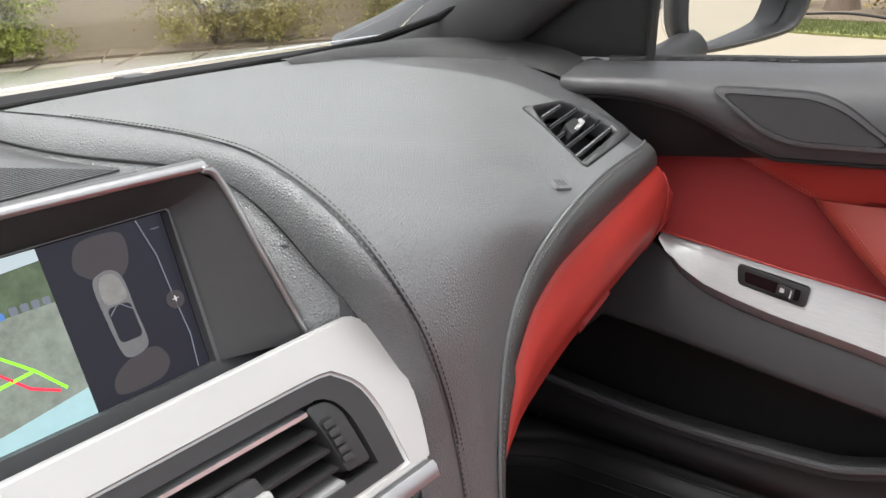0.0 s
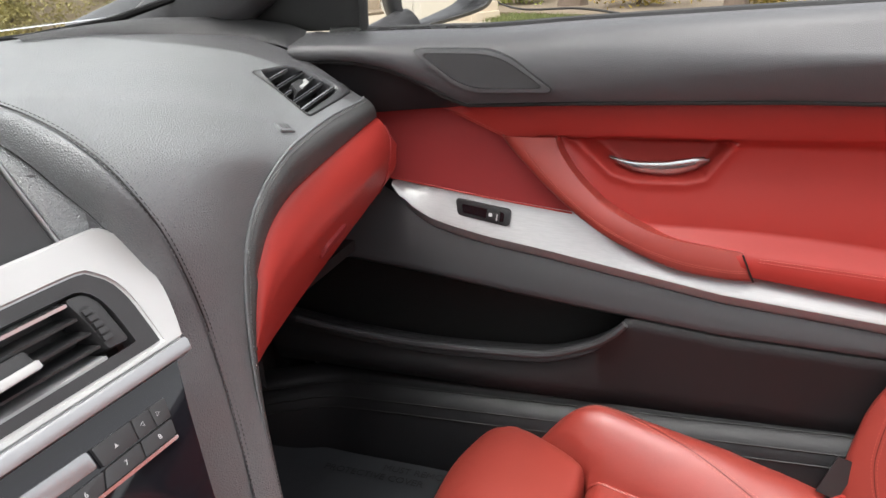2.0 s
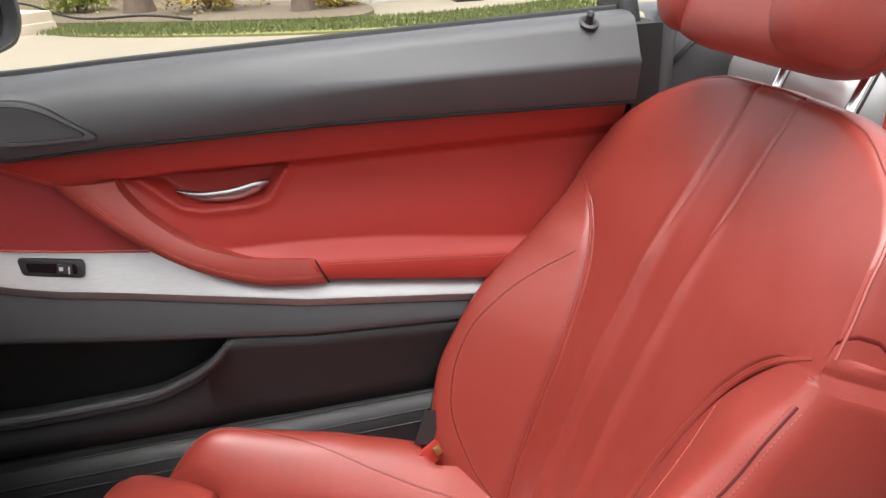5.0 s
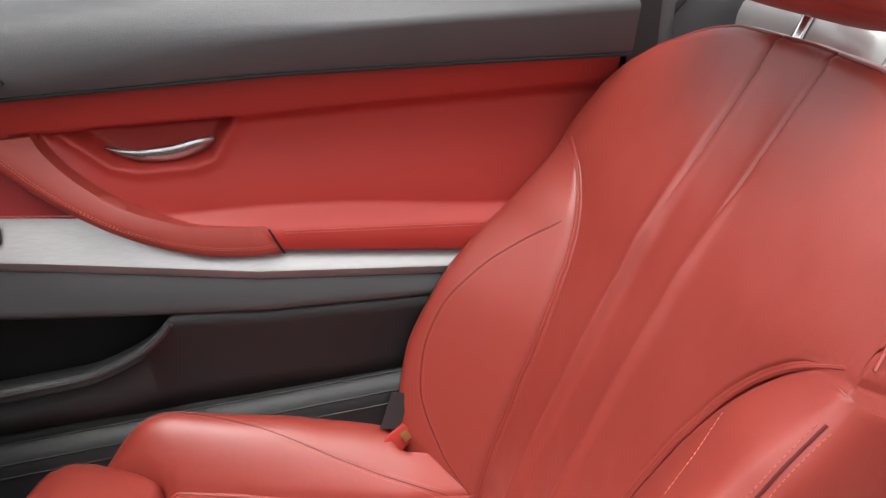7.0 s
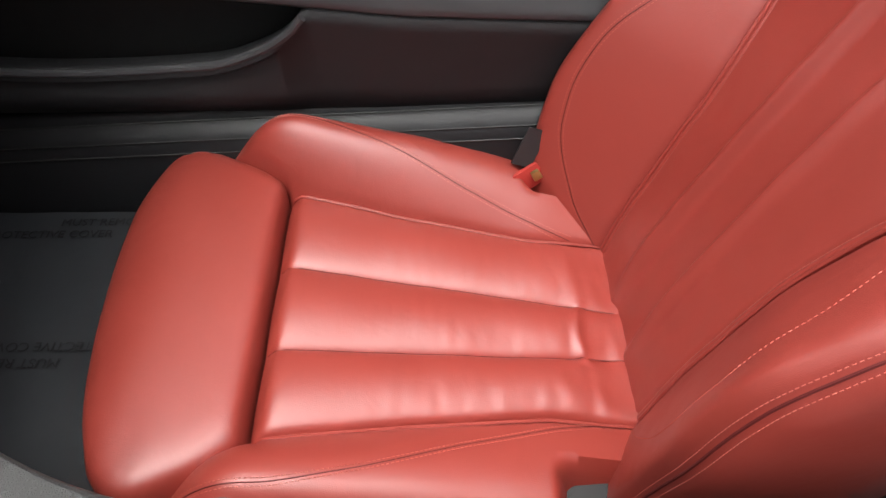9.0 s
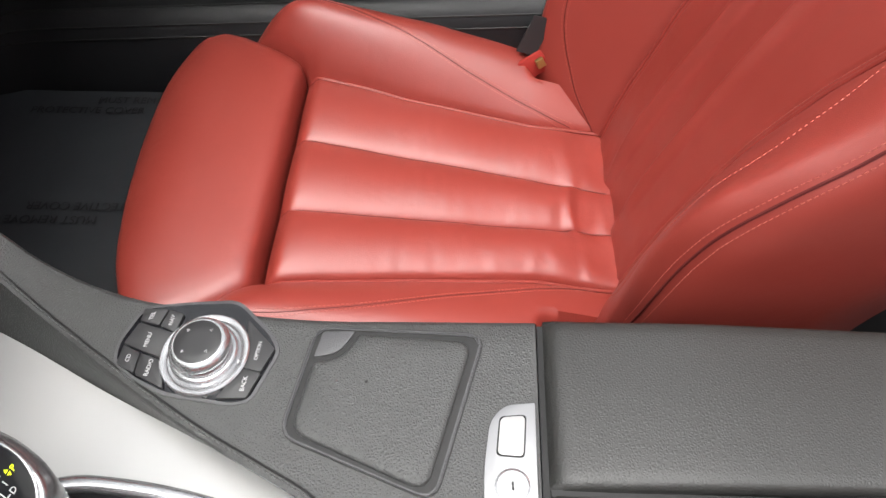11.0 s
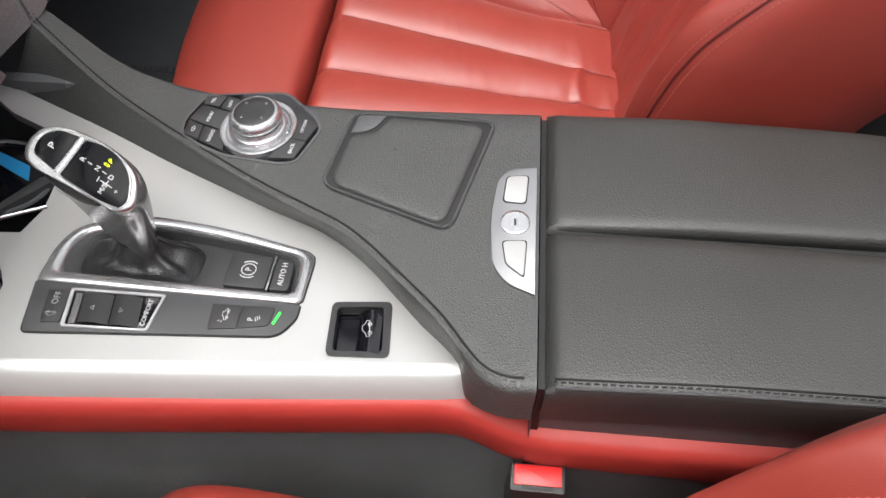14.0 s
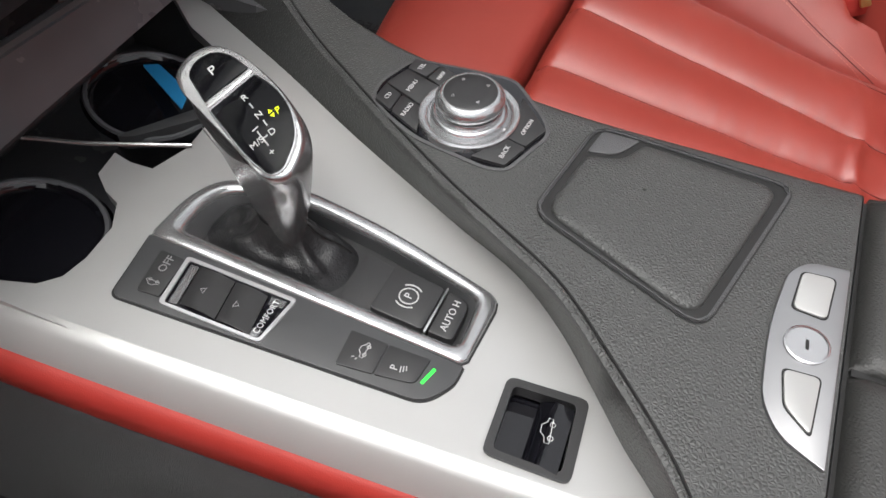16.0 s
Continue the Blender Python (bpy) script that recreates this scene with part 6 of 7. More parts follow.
vent_axes = [on_vent(*a) - on_vent(0, 0, 0) for a in ((1, 0, 0), (0, 1, 0), (0, 0, 1))]
in_vent = lambda q: Vector([(q - on_vent(0, 0, 0)).dot(a) for a in vent_axes])
leather_near = [in_vent(q) for row in crossings for q in row]
leather_near = [q for q in leather_near if -0.05 < q.x < 0.19 and -0.05 < q.y < 0.13]


def leather_height(x, y):
    """Height of the leather over the vent's plane."""
    near = sorted(((q.x - x) ** 2 + (q.y - y) ** 2 + 1e-8, q.z) for q in leather_near)[:4]
    return sum(z / d for d, z in near) / sum(1 / d for d, z in near)


def cut_vent(bm):
    """Open the leather under the vent."""
    loop = [p.lerp(q, 0.45) for p, q in zip(bezel_a, bezel_b)]
    gone = []
    for face in bm.faces:
        m = in_vent(face.calc_center_median())
        odd = sum((a.y > m.y) != (b.y > m.y) and m.x < (b.x - a.x) * (m.y - a.y) / (b.y - a.y) + a.x for a, b in zip(loop, loop[1:] + loop[:1]))
        if odd % 2:
            gone.append(face)
    bmesh.ops.delete(bm, geom=gone, context="FACES")
    return bm


top = part("leather_top", cut_vent(grid(crossings[:151])), sheened_dash_leather, dash, "black grained leather top", 80)
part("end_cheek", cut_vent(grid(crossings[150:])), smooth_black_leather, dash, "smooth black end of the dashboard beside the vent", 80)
b_line, c_line = along(roll_b, 90), along(roll_c, 90)
rows = []
for k, (p, q) in enumerate(zip(b_line, c_line)):
    out = Vector((-0.35, -0.8, 0.5)) if k > 35 else Vector((-0.1, -1.0, 0.1))
    w = (q - p).length
    rows.append([p + Vector((0, 0.004, -0.0015))] + [p.lerp(q, f) + out.normalized() * (0.30 * w * math.sin(math.pi * (0.08 + 0.84 * f)) - 0.0016 * (f < 0.05)) for f in (0.0, 0.06, 0.15, 0.3, 0.45, 0.6, 0.75, 0.88, 0.97)] + [q + Vector((0.003, 0.012, -0.004))])
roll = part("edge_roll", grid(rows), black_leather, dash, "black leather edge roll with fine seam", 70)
part("roll_piping", tube([r[1] + Vector((-0.0004, -0.0008, 0.0008)) for r in rows[3:]], 0.0014, 7), sheened_dash_leather, roll)
stitching([r[3] for r in rows[4:]], (-0.3, -0.8, 0.5), mat=grey_thread, parent=roll, gap=0.0042, length=0.0028, r=0.0005)
up_a = lambda q: Vector((-0.1, -0.9, 0.2)) if q.z < 1.0 else Vector((-0.3, -0.2, 1))
for shift in (0.0, 0.0045):
    stitching([q + Vector((shift, -0.001 if q.z < 1.0 else 0, 0.0012)) for q in side_l[:66]], up_a, mat=black_thread, parent=top, gap=0.0046, length=0.0030, r=0.0004)
part("seam_groove", tube([q + Vector((0.0022, 0, 0.0)) for q in side_l], 0.0008, 6), dark_plastic, top)

# band of leather between the seam and the screen pod
pod = [(-0.012, 0.178, 0.663), (-0.010, 0.180, 0.720), (-0.006, 0.186, 0.800), (-0.003, 0.190, 0.860), (-0.001, 0.196, 0.905), (0.000, 0.205, 0.945), (0.001, 0.220, 0.975), (-0.002, 0.236, 1.000), (-0.008, 0.255, 1.022),
       (-0.009, 0.276, 1.040), (-0.005, 0.305, 1.053), (-0.004, 0.335, 1.063), (-0.010, 0.375, 1.070), (-0.036, 0.480, 1.074), (-0.060, 0.580, 1.086)]
pod_line = along(pod, N)
rows = []
for p, q in zip(side_l, pod_line):
    lift = Vector((-0.5, -0.6, 0.6)).normalized() * 0.009 * step(0.96, 1.02, q.z)
    q = q + Vector((0, 0.010, 0)) * step(0.86, 0.90, q.z) * (1 - step(0.975, 1.01, q.z))
    rows.append([p + Vector((0.002, 0.001, -0.0006))] + [p.lerp(q, f) + lift * math.sin(math.pi * f) for f in (0.08, 0.2, 0.35, 0.5, 0.65, 0.8, 0.92)] + [q, q + Vector((-0.003, 0.004, -0.003)), q + Vector((-0.035, 0.012, -0.012))])
part("leather_band", grid(rows), sheened_dash_leather, dash, "black leather band round the screen", 70)
part("band_crease", tube([q + Vector((0.0005, -0.001, 0.0012)) for q in pod_line if q.z > 0.985], 0.0012, 6), dark_plastic, dash)
# pod top behind the screen, with a grille
rows = []
for k in range(25):
    y = 0.322 + 0.263 * k / 24
    e = Vector((lin(y, (0.285, -0.012), (0.335, -0.006), (0.375, -0.012), (0.48, -0.038), (0.585, -0.062)), y, lin(y, (0.285, 1.043), (0.305, 1.051), (0.335, 1.061), (0.375, 1.068), (0.48, 1.073), (0.585, 1.085)) - 0.002))
    rows.append([e] + [Vector((e.x + (-0.9 - e.x) * f, y, e.z + 0.012 * step(0, 0.06, f))) for f in (0.01, 0.025, 0.05, 0.1, 0.25, 0.5, 1.0)])
part("pod_top", grid(rows), smooth_black_leather, dash, angle=70)
on_pod = lambda x, y, h=0.0: Vector((x, y, 1.0835 + 0.02 * (y - 0.38) + h))
grille = part("centre_grille", plate(rounded([(-0.052, 0.340), (-0.30, 0.345), (-0.30, 0.43), (-0.098, 0.43)], 0.008), on_pod, -0.006, 0.0015, 0.001), smooth_black_leather, dash, "perforated centre speaker grille")
part("grille_ribs", merge(*[block(on_pod, -0.29, lin(0.349 + 0.004 * k, (0.34, -0.058), (0.43, -0.102)), 0.349 + 0.004 * k, 0.3508 + 0.004 * k, 0.001, 0.0028) for k in range(20)]), grey_plastic, grille)

# screen in its silver hood
on_screen = frame_of((-0.075, 0.261, 0.991), (0.9962, -0.0872, 0), (0.0298, 0.3407, 0.9397))
hood = part("screen_hood", merge(ring_plate([Vector((*p, 0)) for p in rounded([(-0.360, -0.008), (0.0465, -0.008), (0.0215, 0.1035), (-0.360, 0.1060)], [0.002, 0.002, 0.016, 0.002], 6)], [Vector((*p, 0)) for p in rounded([(-0.335, 0.001), (-0.001, 0.001), (0.0022, 0.0875), (-0.335, 0.0875)], 0.002, 6)], on_screen, -0.020, -0.004)), grey_plastic, dash, "screen surround with silver edge")
face_in = even([Vector((*p, 0)) for p in ((-0.335, 0.0875), (-0.17, 0.0875), (0.0015, 0.0875))], 16) + even([Vector((*p, 0)) for p in ((0.0022, 0.0870), (0.0010, 0.045), (-0.0010, 0.0010))], 12)
face_out = even([Vector((*p, 0)) for p in ((-0.36, 0.1050), (-0.17, 0.1045), (0.0160, 0.1030))], 16) + even([Vector((*p, 0)) for p in ((0.0270, 0.0940), (0.0370, 0.048), (0.0480, -0.006))], 12)
part("hood_face", grid([[on_screen(p.x, p.y, -0.013), on_screen(p.x, p.y, -0.005), on_screen(p.x * 0.9 + q.x * 0.1, p.y * 0.9 + q.y * 0.1, -0.0025), on_screen(p.x * 0.1 + q.x * 0.9, p.y * 0.1 + q.y * 0.9, 0.0085), on_screen(q.x, q.y, 0.0105)] for p, q in zip(face_in, face_out)]), black_plastic, hood, "dark sloping face round the screen", 60)
edge = spline([on_screen(x, y, 0.011) for x, y in ((-0.36, 0.1065), (-0.18, 0.1060), (0.005, 0.1040), (0.0215, 0.1015), (0.0295, 0.0925), (0.0385, 0.048), (0.0490, -0.006))], 6)
part("silver_edge", tube(edge, 0.0029, 10, flat=0.8), catch_metal, hood, "satin silver edge of the screen hood")
part("hood_shell", grid([[q + Vector(d) for d in ((0, 0, 0.002), (0.004, 0.010, 0.002), (0.006, 0.030, -0.008), (0.006, 0.055, -0.03))] for q in edge + [on_screen(0.0530, -0.020, 0.008), on_screen(0.0570, -0.040, 0.004)]]), smooth_black_leather, hood, angle=70)
screen = part("display_panel", plate([(-0.336, 0.0005), (-0.0010, 0.0005), (0.0020, 0.0880), (-0.336, 0.0880)], on_screen, -0.022, -0.0125), gloss_black, hood, "lit screen with reversing view")


def shown(name, points, mat, h=-0.0120):
    part(name, plate(points, on_screen, h - 0.0003, h), mat, hood)


shown("car_view", [(-0.0632, 0.0012), (-0.0015, 0.0012), (0.0013, 0.0872), (-0.0632, 0.0872)], screen_dark)
shown("camera_view", [(-0.334, 0.0012), (-0.0634, 0.0012), (-0.0634, 0.0600), (-0.334, 0.0600)], screen_road, -0.0118)
shown("treeline", [(-0.334, 0.0601), (-0.0634, 0.0601), (-0.0634, 0.0810), (-0.10, 0.0790), (-0.16, 0.0830), (-0.25, 0.0780), (-0.334, 0.0820)], screen_tree, -0.0118)
shown("camera_sky", [(-0.334, 0.0822), (-0.25, 0.0782), (-0.16, 0.0832), (-0.10, 0.0792), (-0.0634, 0.0812), (-0.0634, 0.0872), (-0.334, 0.0872)], screen_sky, -0.0118)
shown("camera_bumper", [(-0.334, 0.0014), (-0.0636, 0.0014), (-0.0636, 0.0150), (-0.1100, 0.0085), (-0.20, 0.0045), (-0.334, 0.004)], screen_bumper, -0.0114)
shown("far_car", rounded([(-0.104, 0.0595), (-0.086, 0.0595), (-0.086, 0.0625), (-0.092, 0.0655), (-0.104, 0.0655)], 0.002), screen_blue, -0.0114)
for k in range(4):
    shown("far_car", rounded([(-0.0835 + 0.005 * k, 0.0600), (-0.0800 + 0.005 * k, 0.0600), (-0.0800 + 0.005 * k, 0.0640), (-0.0835 + 0.005 * k, 0.0640)], 0.001), screen_line, -0.0114)
for pts, mat in (([(-0.200, 0.0515), (-0.0980, 0.0470), (-0.0830, 0.0325), (-0.0723, 0.0190)], screen_green), ([(-0.200, 0.0320), (-0.1012, 0.0302), (-0.0837, 0.0322)], screen_green), ([(-0.20, 0.0440), (-0.0984, 0.0378), (-0.0870, 0.0250), (-0.0756, 0.0190)], screen_red)):
    part("guide_line", tube([on_screen(x, y, -0.0112) for x, y in pts], 0.0009, 5, flat=0.3), mat, hood)
shown("front_zone", [(p.x, p.y) for p in spline([(-0.0492, 0.0690, 0), (-0.0485, 0.0790, 0), (-0.0420, 0.0845, 0), (-0.0260, 0.0845, 0), (-0.0215, 0.0790, 0), (-0.0245, 0.0660, 0), (-0.0345, 0.0600, 0)], 6, True)], screen_zone, -0.0116)
shown("rear_zone", [(p.x, p.y) for p in spline([(-0.0400, 0.0200, 0), (-0.0500, 0.0140, 0), (-0.0515, 0.0055, 0), (-0.0400, 0.0035, 0), (-0.0270, 0.0050, 0), (-0.0215, 0.0120, 0), (-0.0260, 0.0210, 0)], 6, True)], screen_zone, -0.0116)
shown("car_icon", [(p.x, p.y) for p in spline([(-0.0448, 0.0610, 0), (-0.0400, 0.0660, 0), (-0.0335, 0.0660, 0), (-0.0295, 0.0600, 0), (-0.0290, 0.0420, 0), (-0.0285, 0.0260, 0), (-0.0320, 0.0215, 0), (-0.0395, 0.0205, 0), (-0.0430, 0.0250, 0), (-0.0445, 0.0420, 0)], 6, True)], screen_car, -0.0112)
shown("icon_nose", [(p.x, p.y) for p in spline([(-0.0425, 0.0590, 0), (-0.0395, 0.0640, 0), (-0.0340, 0.0640, 0), (-0.0310, 0.0585, 0), (-0.0315, 0.0500, 0), (-0.0415, 0.0500, 0)], 5, True)], screen_nose, -0.0109)
shown("icon_cabin", rounded([(-0.0425, 0.0480), (-0.0305, 0.0480), (-0.0300, 0.0290), (-0.0420, 0.0290)], 0.003), screen_dark, -0.0108)
part("icon_line", merge(tube([on_screen(-0.0420, 0.0440, -0.0106), on_screen(-0.0365, 0.0490, -0.0106), on_screen(-0.0305, 0.0440, -0.0106)], 0.0003, 4), tube([on_screen(-0.0130, 0.0868, -0.0115), on_screen(-0.0086, 0.0660, -0.0115), on_screen(-0.0078, 0.0440, -0.0115), on_screen(-0.0062, 0.0200, -0.0115), on_screen(-0.0083, 0.0020, -0.0115)], 0.0008, 5, flat=0.3), tube([on_screen(-0.0070, 0.0800, -0.0115), on_screen(-0.0020, 0.0800, -0.0115)], 0.0002, 4)), screen_line, hood)
part("zoom_button", lathe([(0.0050, 0.0), (0.0050, 0.0006), (0.0, 0.0006)], lambda x, y, h=0.0: on_screen(x, y, h - 0.0116), -0.0075, 0.0405, 24), screen_zone, hood)
lettering("+", 0.0085, on_screen, -0.0075, 0.0405, -0.0107, 0, white_print, hood)

# centre stack: silver trim, vent and switch field
on_stack = frame_of((-0.055, 0.205, 0.950), (0.9962, -0.0872, 0), (0.0436, 0.4981, 0.866))
def bowed(first, curve, last):
    """A closed outline: two far corners and a smooth right-hand end."""
    run = [Vector((*first, 0))] + spline([(*p, 0) for p in curve], 6) + [Vector((*last, 0))]
    return even(run + [run[0]], 121)[:120]


trim_out = bowed((-0.36, 0.0560), [(-0.10, 0.0568), (0.0330, 0.0575), (0.0480, 0.0545), (0.0590, 0.0430), (0.0650, 0.0230), (0.0655, 0.000), (0.0615, -0.022), (0.0560, -0.0405)], (-0.36, -0.0400))
trim_in = bowed((-0.33, 0.0325), [(-0.10, 0.0325), (0.0040, 0.0325), (0.0190, 0.0290), (0.0300, 0.0190), (0.0355, 0.0040), (0.0375, -0.015), (0.0385, -0.0335)], (-0.33, -0.0315))
vent_in = bowed((-0.31, 0.0235), [(-0.10, 0.0232), (-0.004, 0.0230), (0.0090, 0.0205), (0.0165, 0.0120), (0.0200, 0.000), (0.0215, -0.012), (0.0225, -0.0255)], (-0.31, -0.0255))
bm = ring_plate(trim_out, trim_in, on_stack, -0.012, 0.0)
bmesh.ops.bevel(bm, geom=[e for e in bm.edges if e.is_manifold and e.calc_face_angle(0) > 1.2], offset=0.0022, segments=3, affect="EDGES")
trim = part("silver_trim", bm, satin_silver, dash, "satin silver trim round the centre vent")
part("chrome_ledge", thick(grid([[on_stack(x, y, h) for x in (-0.36, -0.2, -0.05, 0.045, 0.0525)] for y, h in ((-0.0395, -0.004), (-0.0400, 0.0045), (-0.0425, 0.0062), (-0.0500, 0.0045), (-0.0520, -0.004))]), 0.0015), catch_metal, trim, "satin chrome ledge", 50)
vent = part("vent_bezel", ring_plate(trim_in, vent_in, on_stack, -0.016, -0.0015), black_plastic, dash, "centre air vent with chrome louvres")
part("vent_well", block(on_stack, -0.32, 0.026, -0.028, 0.026, -0.06, -0.030), dark_plastic, vent)
for y, mat, thickness in ((0.0190, satin_chrome, 0.0024), (0.0075, black_plastic, 0.0018), (-0.0045, black_plastic, 0.0018), (-0.0150, black_plastic, 0.0018), (-0.0235, satin_chrome, 0.0036)):
    part("louvre", thick(grid([[on_stack(x, y + 0.007 * f, -0.004 - 0.020 * f) for x in (-0.31, -0.15, -0.003 + 0.003 * (y < 0))] for f in (0, 0.3, 1.0)]), thickness), mat, vent)
tab = frame_of(on_stack(-0.0620, -0.0040, 0.004), on_stack(1, 0, 0) - on_stack(0, 0, 0), on_stack(0, 1, 0) - on_stack(0, 0, 0))
part("vent_tab", plate(rounded([(-0.0195, -0.0070), (0.0190, -0.0060), (0.0150, 0.0090), (-0.0160, 0.0080)], 0.002), tab, -0.014, -0.001, 0.001), black_plastic, vent)
part("tab_bar", plate(rounded([(-0.0165, -0.0065), (0.0180, -0.0055), (0.0175, 0.0005), (-0.0160, -0.0005)], 0.002), tab, -0.002, 0.0035, 0.0015), satin_silver, vent)
wheel_plate = part("wheel_plate", plate(rounded([(-0.0045, 0.0215), (0.0100, 0.0200), (0.0165, 0.0105), (0.0205, -0.0215), (0.0035, -0.0205), (0.0010, 0.0000)], [0.004, 0.006, 0.006, 0.004, 0.003, 0.02]), on_stack, -0.028, -0.0028, 0.002), black_plastic, vent)
part("wheel_slot", plate(rounded([(-0.0005, 0.0120), (0.0075, 0.0125), (0.0115, -0.0125), (0.0040, -0.0135)], 0.003), on_stack, -0.006, -0.0024), dark_plastic, wheel_plate)
for k in range(5):
    y = 0.0100 - 0.0052 * k
    part("wheel_rib", plate(rounded([(0.0005 + 0.0006 * k, y), (0.0072 + 0.0006 * k, y), (0.0076 + 0.0006 * k, y - 0.0042), (0.0009 + 0.0006 * k, y - 0.0042)], 0.001), on_stack, -0.006, -0.0010 + 0.0016 * math.sin(math.pi * (k + 0.5) / 5), 0.0008), button_plastic, wheel_plate)
hazard = part("switch_block", plate(rounded([(-0.155, 0.0260), (-0.1075, 0.0240), (-0.1010, -0.0290), (-0.155, -0.0290)], 0.006), on_stack, -0.028, 0.0010, 0.003), black_plastic, dash, "black block with hazard and lock switches")
part("hazard_mark", plate([(-0.1315, 0.004), (-0.1215, 0.004), (-0.1265, 0.0125)], on_stack, 0.001, 0.0014), red_plastic, hazard)
part("lock_mark", ring_plate([Vector((*p, 0)) for p in rounded([(-0.1235, -0.0180), (-0.1175, -0.0180), (-0.1175, -0.0110), (-0.1235, -0.0118)], 0.001)], [Vector((*p, 0)) for p in rounded([(-0.1225, -0.0168), (-0.1185, -0.0168), (-0.1185, -0.0142), (-0.1225, -0.0142)], 0.0005)], on_stack, 0.001, 0.0013), white_print, hazard)
lower_stack = part("switch_field", plate([(-0.36, -0.050), (0.0430, -0.050), (0.0300, -0.083), (0.0090, -0.143), (0.000, -0.20), (-0.36, -0.20)], on_stack, -0.04, -0.003, 0.001), gloss_black, dash, "gloss black switch field")
part("disc_slot", plate(rounded([(-0.30, -0.0610), (-0.0475, -0.0665), (-0.0470, -0.0790), (-0.30, -0.0740)], 0.003), on_stack, -0.004, -0.0005, 0.0008), dark_silver, lower_stack)
for shape in ([(-0.0450, -0.0670), (-0.0145, -0.0670), (-0.0165, -0.0805), (-0.0445, -0.0810)], [(-0.0135, -0.0670), (0.0010, -0.0672), (-0.0010, -0.0808), (-0.0155, -0.0806)], [(0.0016, -0.0672), (0.0155, -0.0675), (0.0120, -0.0810), (-0.0004, -0.0808)],
              [(-0.0450, -0.0825), (-0.0170, -0.0820), (-0.0195, -0.0925), (-0.0510, -0.0930)], [(-0.0160, -0.0820), (0.0112, -0.0822), (0.0085, -0.0925), (-0.0185, -0.0925)], [(-0.0800, -0.0830), (-0.0465, -0.0825), (-0.0520, -0.0930), (-0.0800, -0.0930)]):
    part("preset_key", plate(rounded(shape, 0.0012), on_stack, -0.004, 0.0004, 0.0006), button_plastic, lower_stack)
part("key_strip", plate([(-0.20, -0.0935), (0.0085, -0.0932), (0.0078, -0.0955), (-0.20, -0.0958)], on_stack, -0.004, 0.0010), chrome, lower_stack)
for word, x, y in (("7", -0.0315, -0.0872), ("8", -0.0030, -0.0872), ("6", -0.0630, -0.0878)):
    lettering(word, 0.0058, on_stack, x, y, 0.0008, 0, white_print, lower_stack)
for x, way in ((-0.0090, -1), (0.0050, 1)):
    part("arrow_mark", tube([on_stack(x + 0.0014 * way, -0.0735, 0.0007), on_stack(x - 0.0014 * way, -0.0720, 0.0007), on_stack(x - 0.0014 * way, -0.0750, 0.0007)], 0.0002, 4, True), white_print, lower_stack)
part("eject_mark", plate([(-0.0325, -0.0755), (-0.0295, -0.0755), (-0.0310, -0.0730)], on_stack, 0.0005, 0.0009), white_print, lower_stack)

# outer vent in the leather top
bezel_lie = [leather_height(p.x, p.y) for p in bezel_a]
side_vent = part("side_vent", grid([[on_vent(*p.lerp(q, f).xy, h + (1 - step(0.0, 0.8, f)) * lie) for p, q, lie in zip(bezel_a, bezel_b, bezel_lie)] for f, h in ((0.0, -0.012), (0.0, 0.0004), (0.08, 0.0018), (0.30, 0.0022), (0.50, 0.0022), (0.75, 0.0020), (0.95, 0.0004), (1.0, -0.004), (1.02, -0.020))], True), grey_plastic, dash, "air vent with angled louvres and silver tab", 75)
part("bezel_groove", tube([on_vent(p.x, p.y, lie + 0.0006) for p, lie in zip(bezel_a, bezel_lie)], 0.0012, 5, True), dark_plastic, side_vent)
part("vent_well", plate([(p.x, p.y) for p in bezel_in], on_vent, -0.045, -0.026), dark_plastic, side_vent)
for k in range(5):
    y = 0.0145 + 0.0133 * k
    x0, x1 = lin(y, (0.007, 0.011), (0.081, 0.048)), lin(y, (0.007, 0.113), (0.015, 0.118), (0.060, 0.106), (0.081, 0.062))
    part("louvre", thick(grid([[on_vent(x, y + 0.005 * f, -0.0005 - 0.018 * f) for x in (x0, (x0 + x1) / 2, x1)] for f in (0, 0.15, 1.0)]), 0.0026), black_plastic, side_vent)
    part("louvre_edge", tube([on_vent(x0 + 0.002, y, 0.0002), on_vent((x0 + x1) / 2, y, 0.0004), on_vent(x1 - 0.002, y, 0.0002)], 0.0012, 6), (dark_silver if k in (0, 4) else gloss_black), side_vent)
part("vent_tab", plate(rounded([(0.046, 0.032), (0.082, 0.034), (0.078, 0.046), (0.054, 0.046)], 0.003), on_vent, -0.012, 0.004, 0.0015), black_plastic, side_vent)
part("tab_bar", plate(rounded([(0.058, 0.0325), (0.080, 0.034), (0.081, 0.041), (0.076, 0.041), (0.074, 0.0375), (0.058, 0.0365)], 0.001), on_vent, 0.002, 0.0062, 0.001), satin_silver, side_vent)
seat_k, seat_i = min(((k, i) for k in range(2, len(crossings) - 2) for i in range(2, len(crossings[0]) - 2)), key=lambda c: (crossings[c[0]][c[1]] - Vector((0.2485, 0.2340, 1.0060))).length)
badge_up = crossings[seat_k][seat_i - 2] - crossings[seat_k][seat_i + 2]
badge_side = crossings[seat_k + 2][seat_i] - crossings[seat_k - 2][seat_i]
badge_out = badge_side.cross(badge_up).normalized()
if badge_out.z < 0:
    badge_out = -badge_out
badge_right = (Vector((0.966, -0.03, -0.25)) - badge_out * badge_out.dot(Vector((0.966, -0.03, -0.25)))).normalized()
on_badge = frame_of(crossings[seat_k][seat_i], badge_right, badge_out.cross(badge_right))
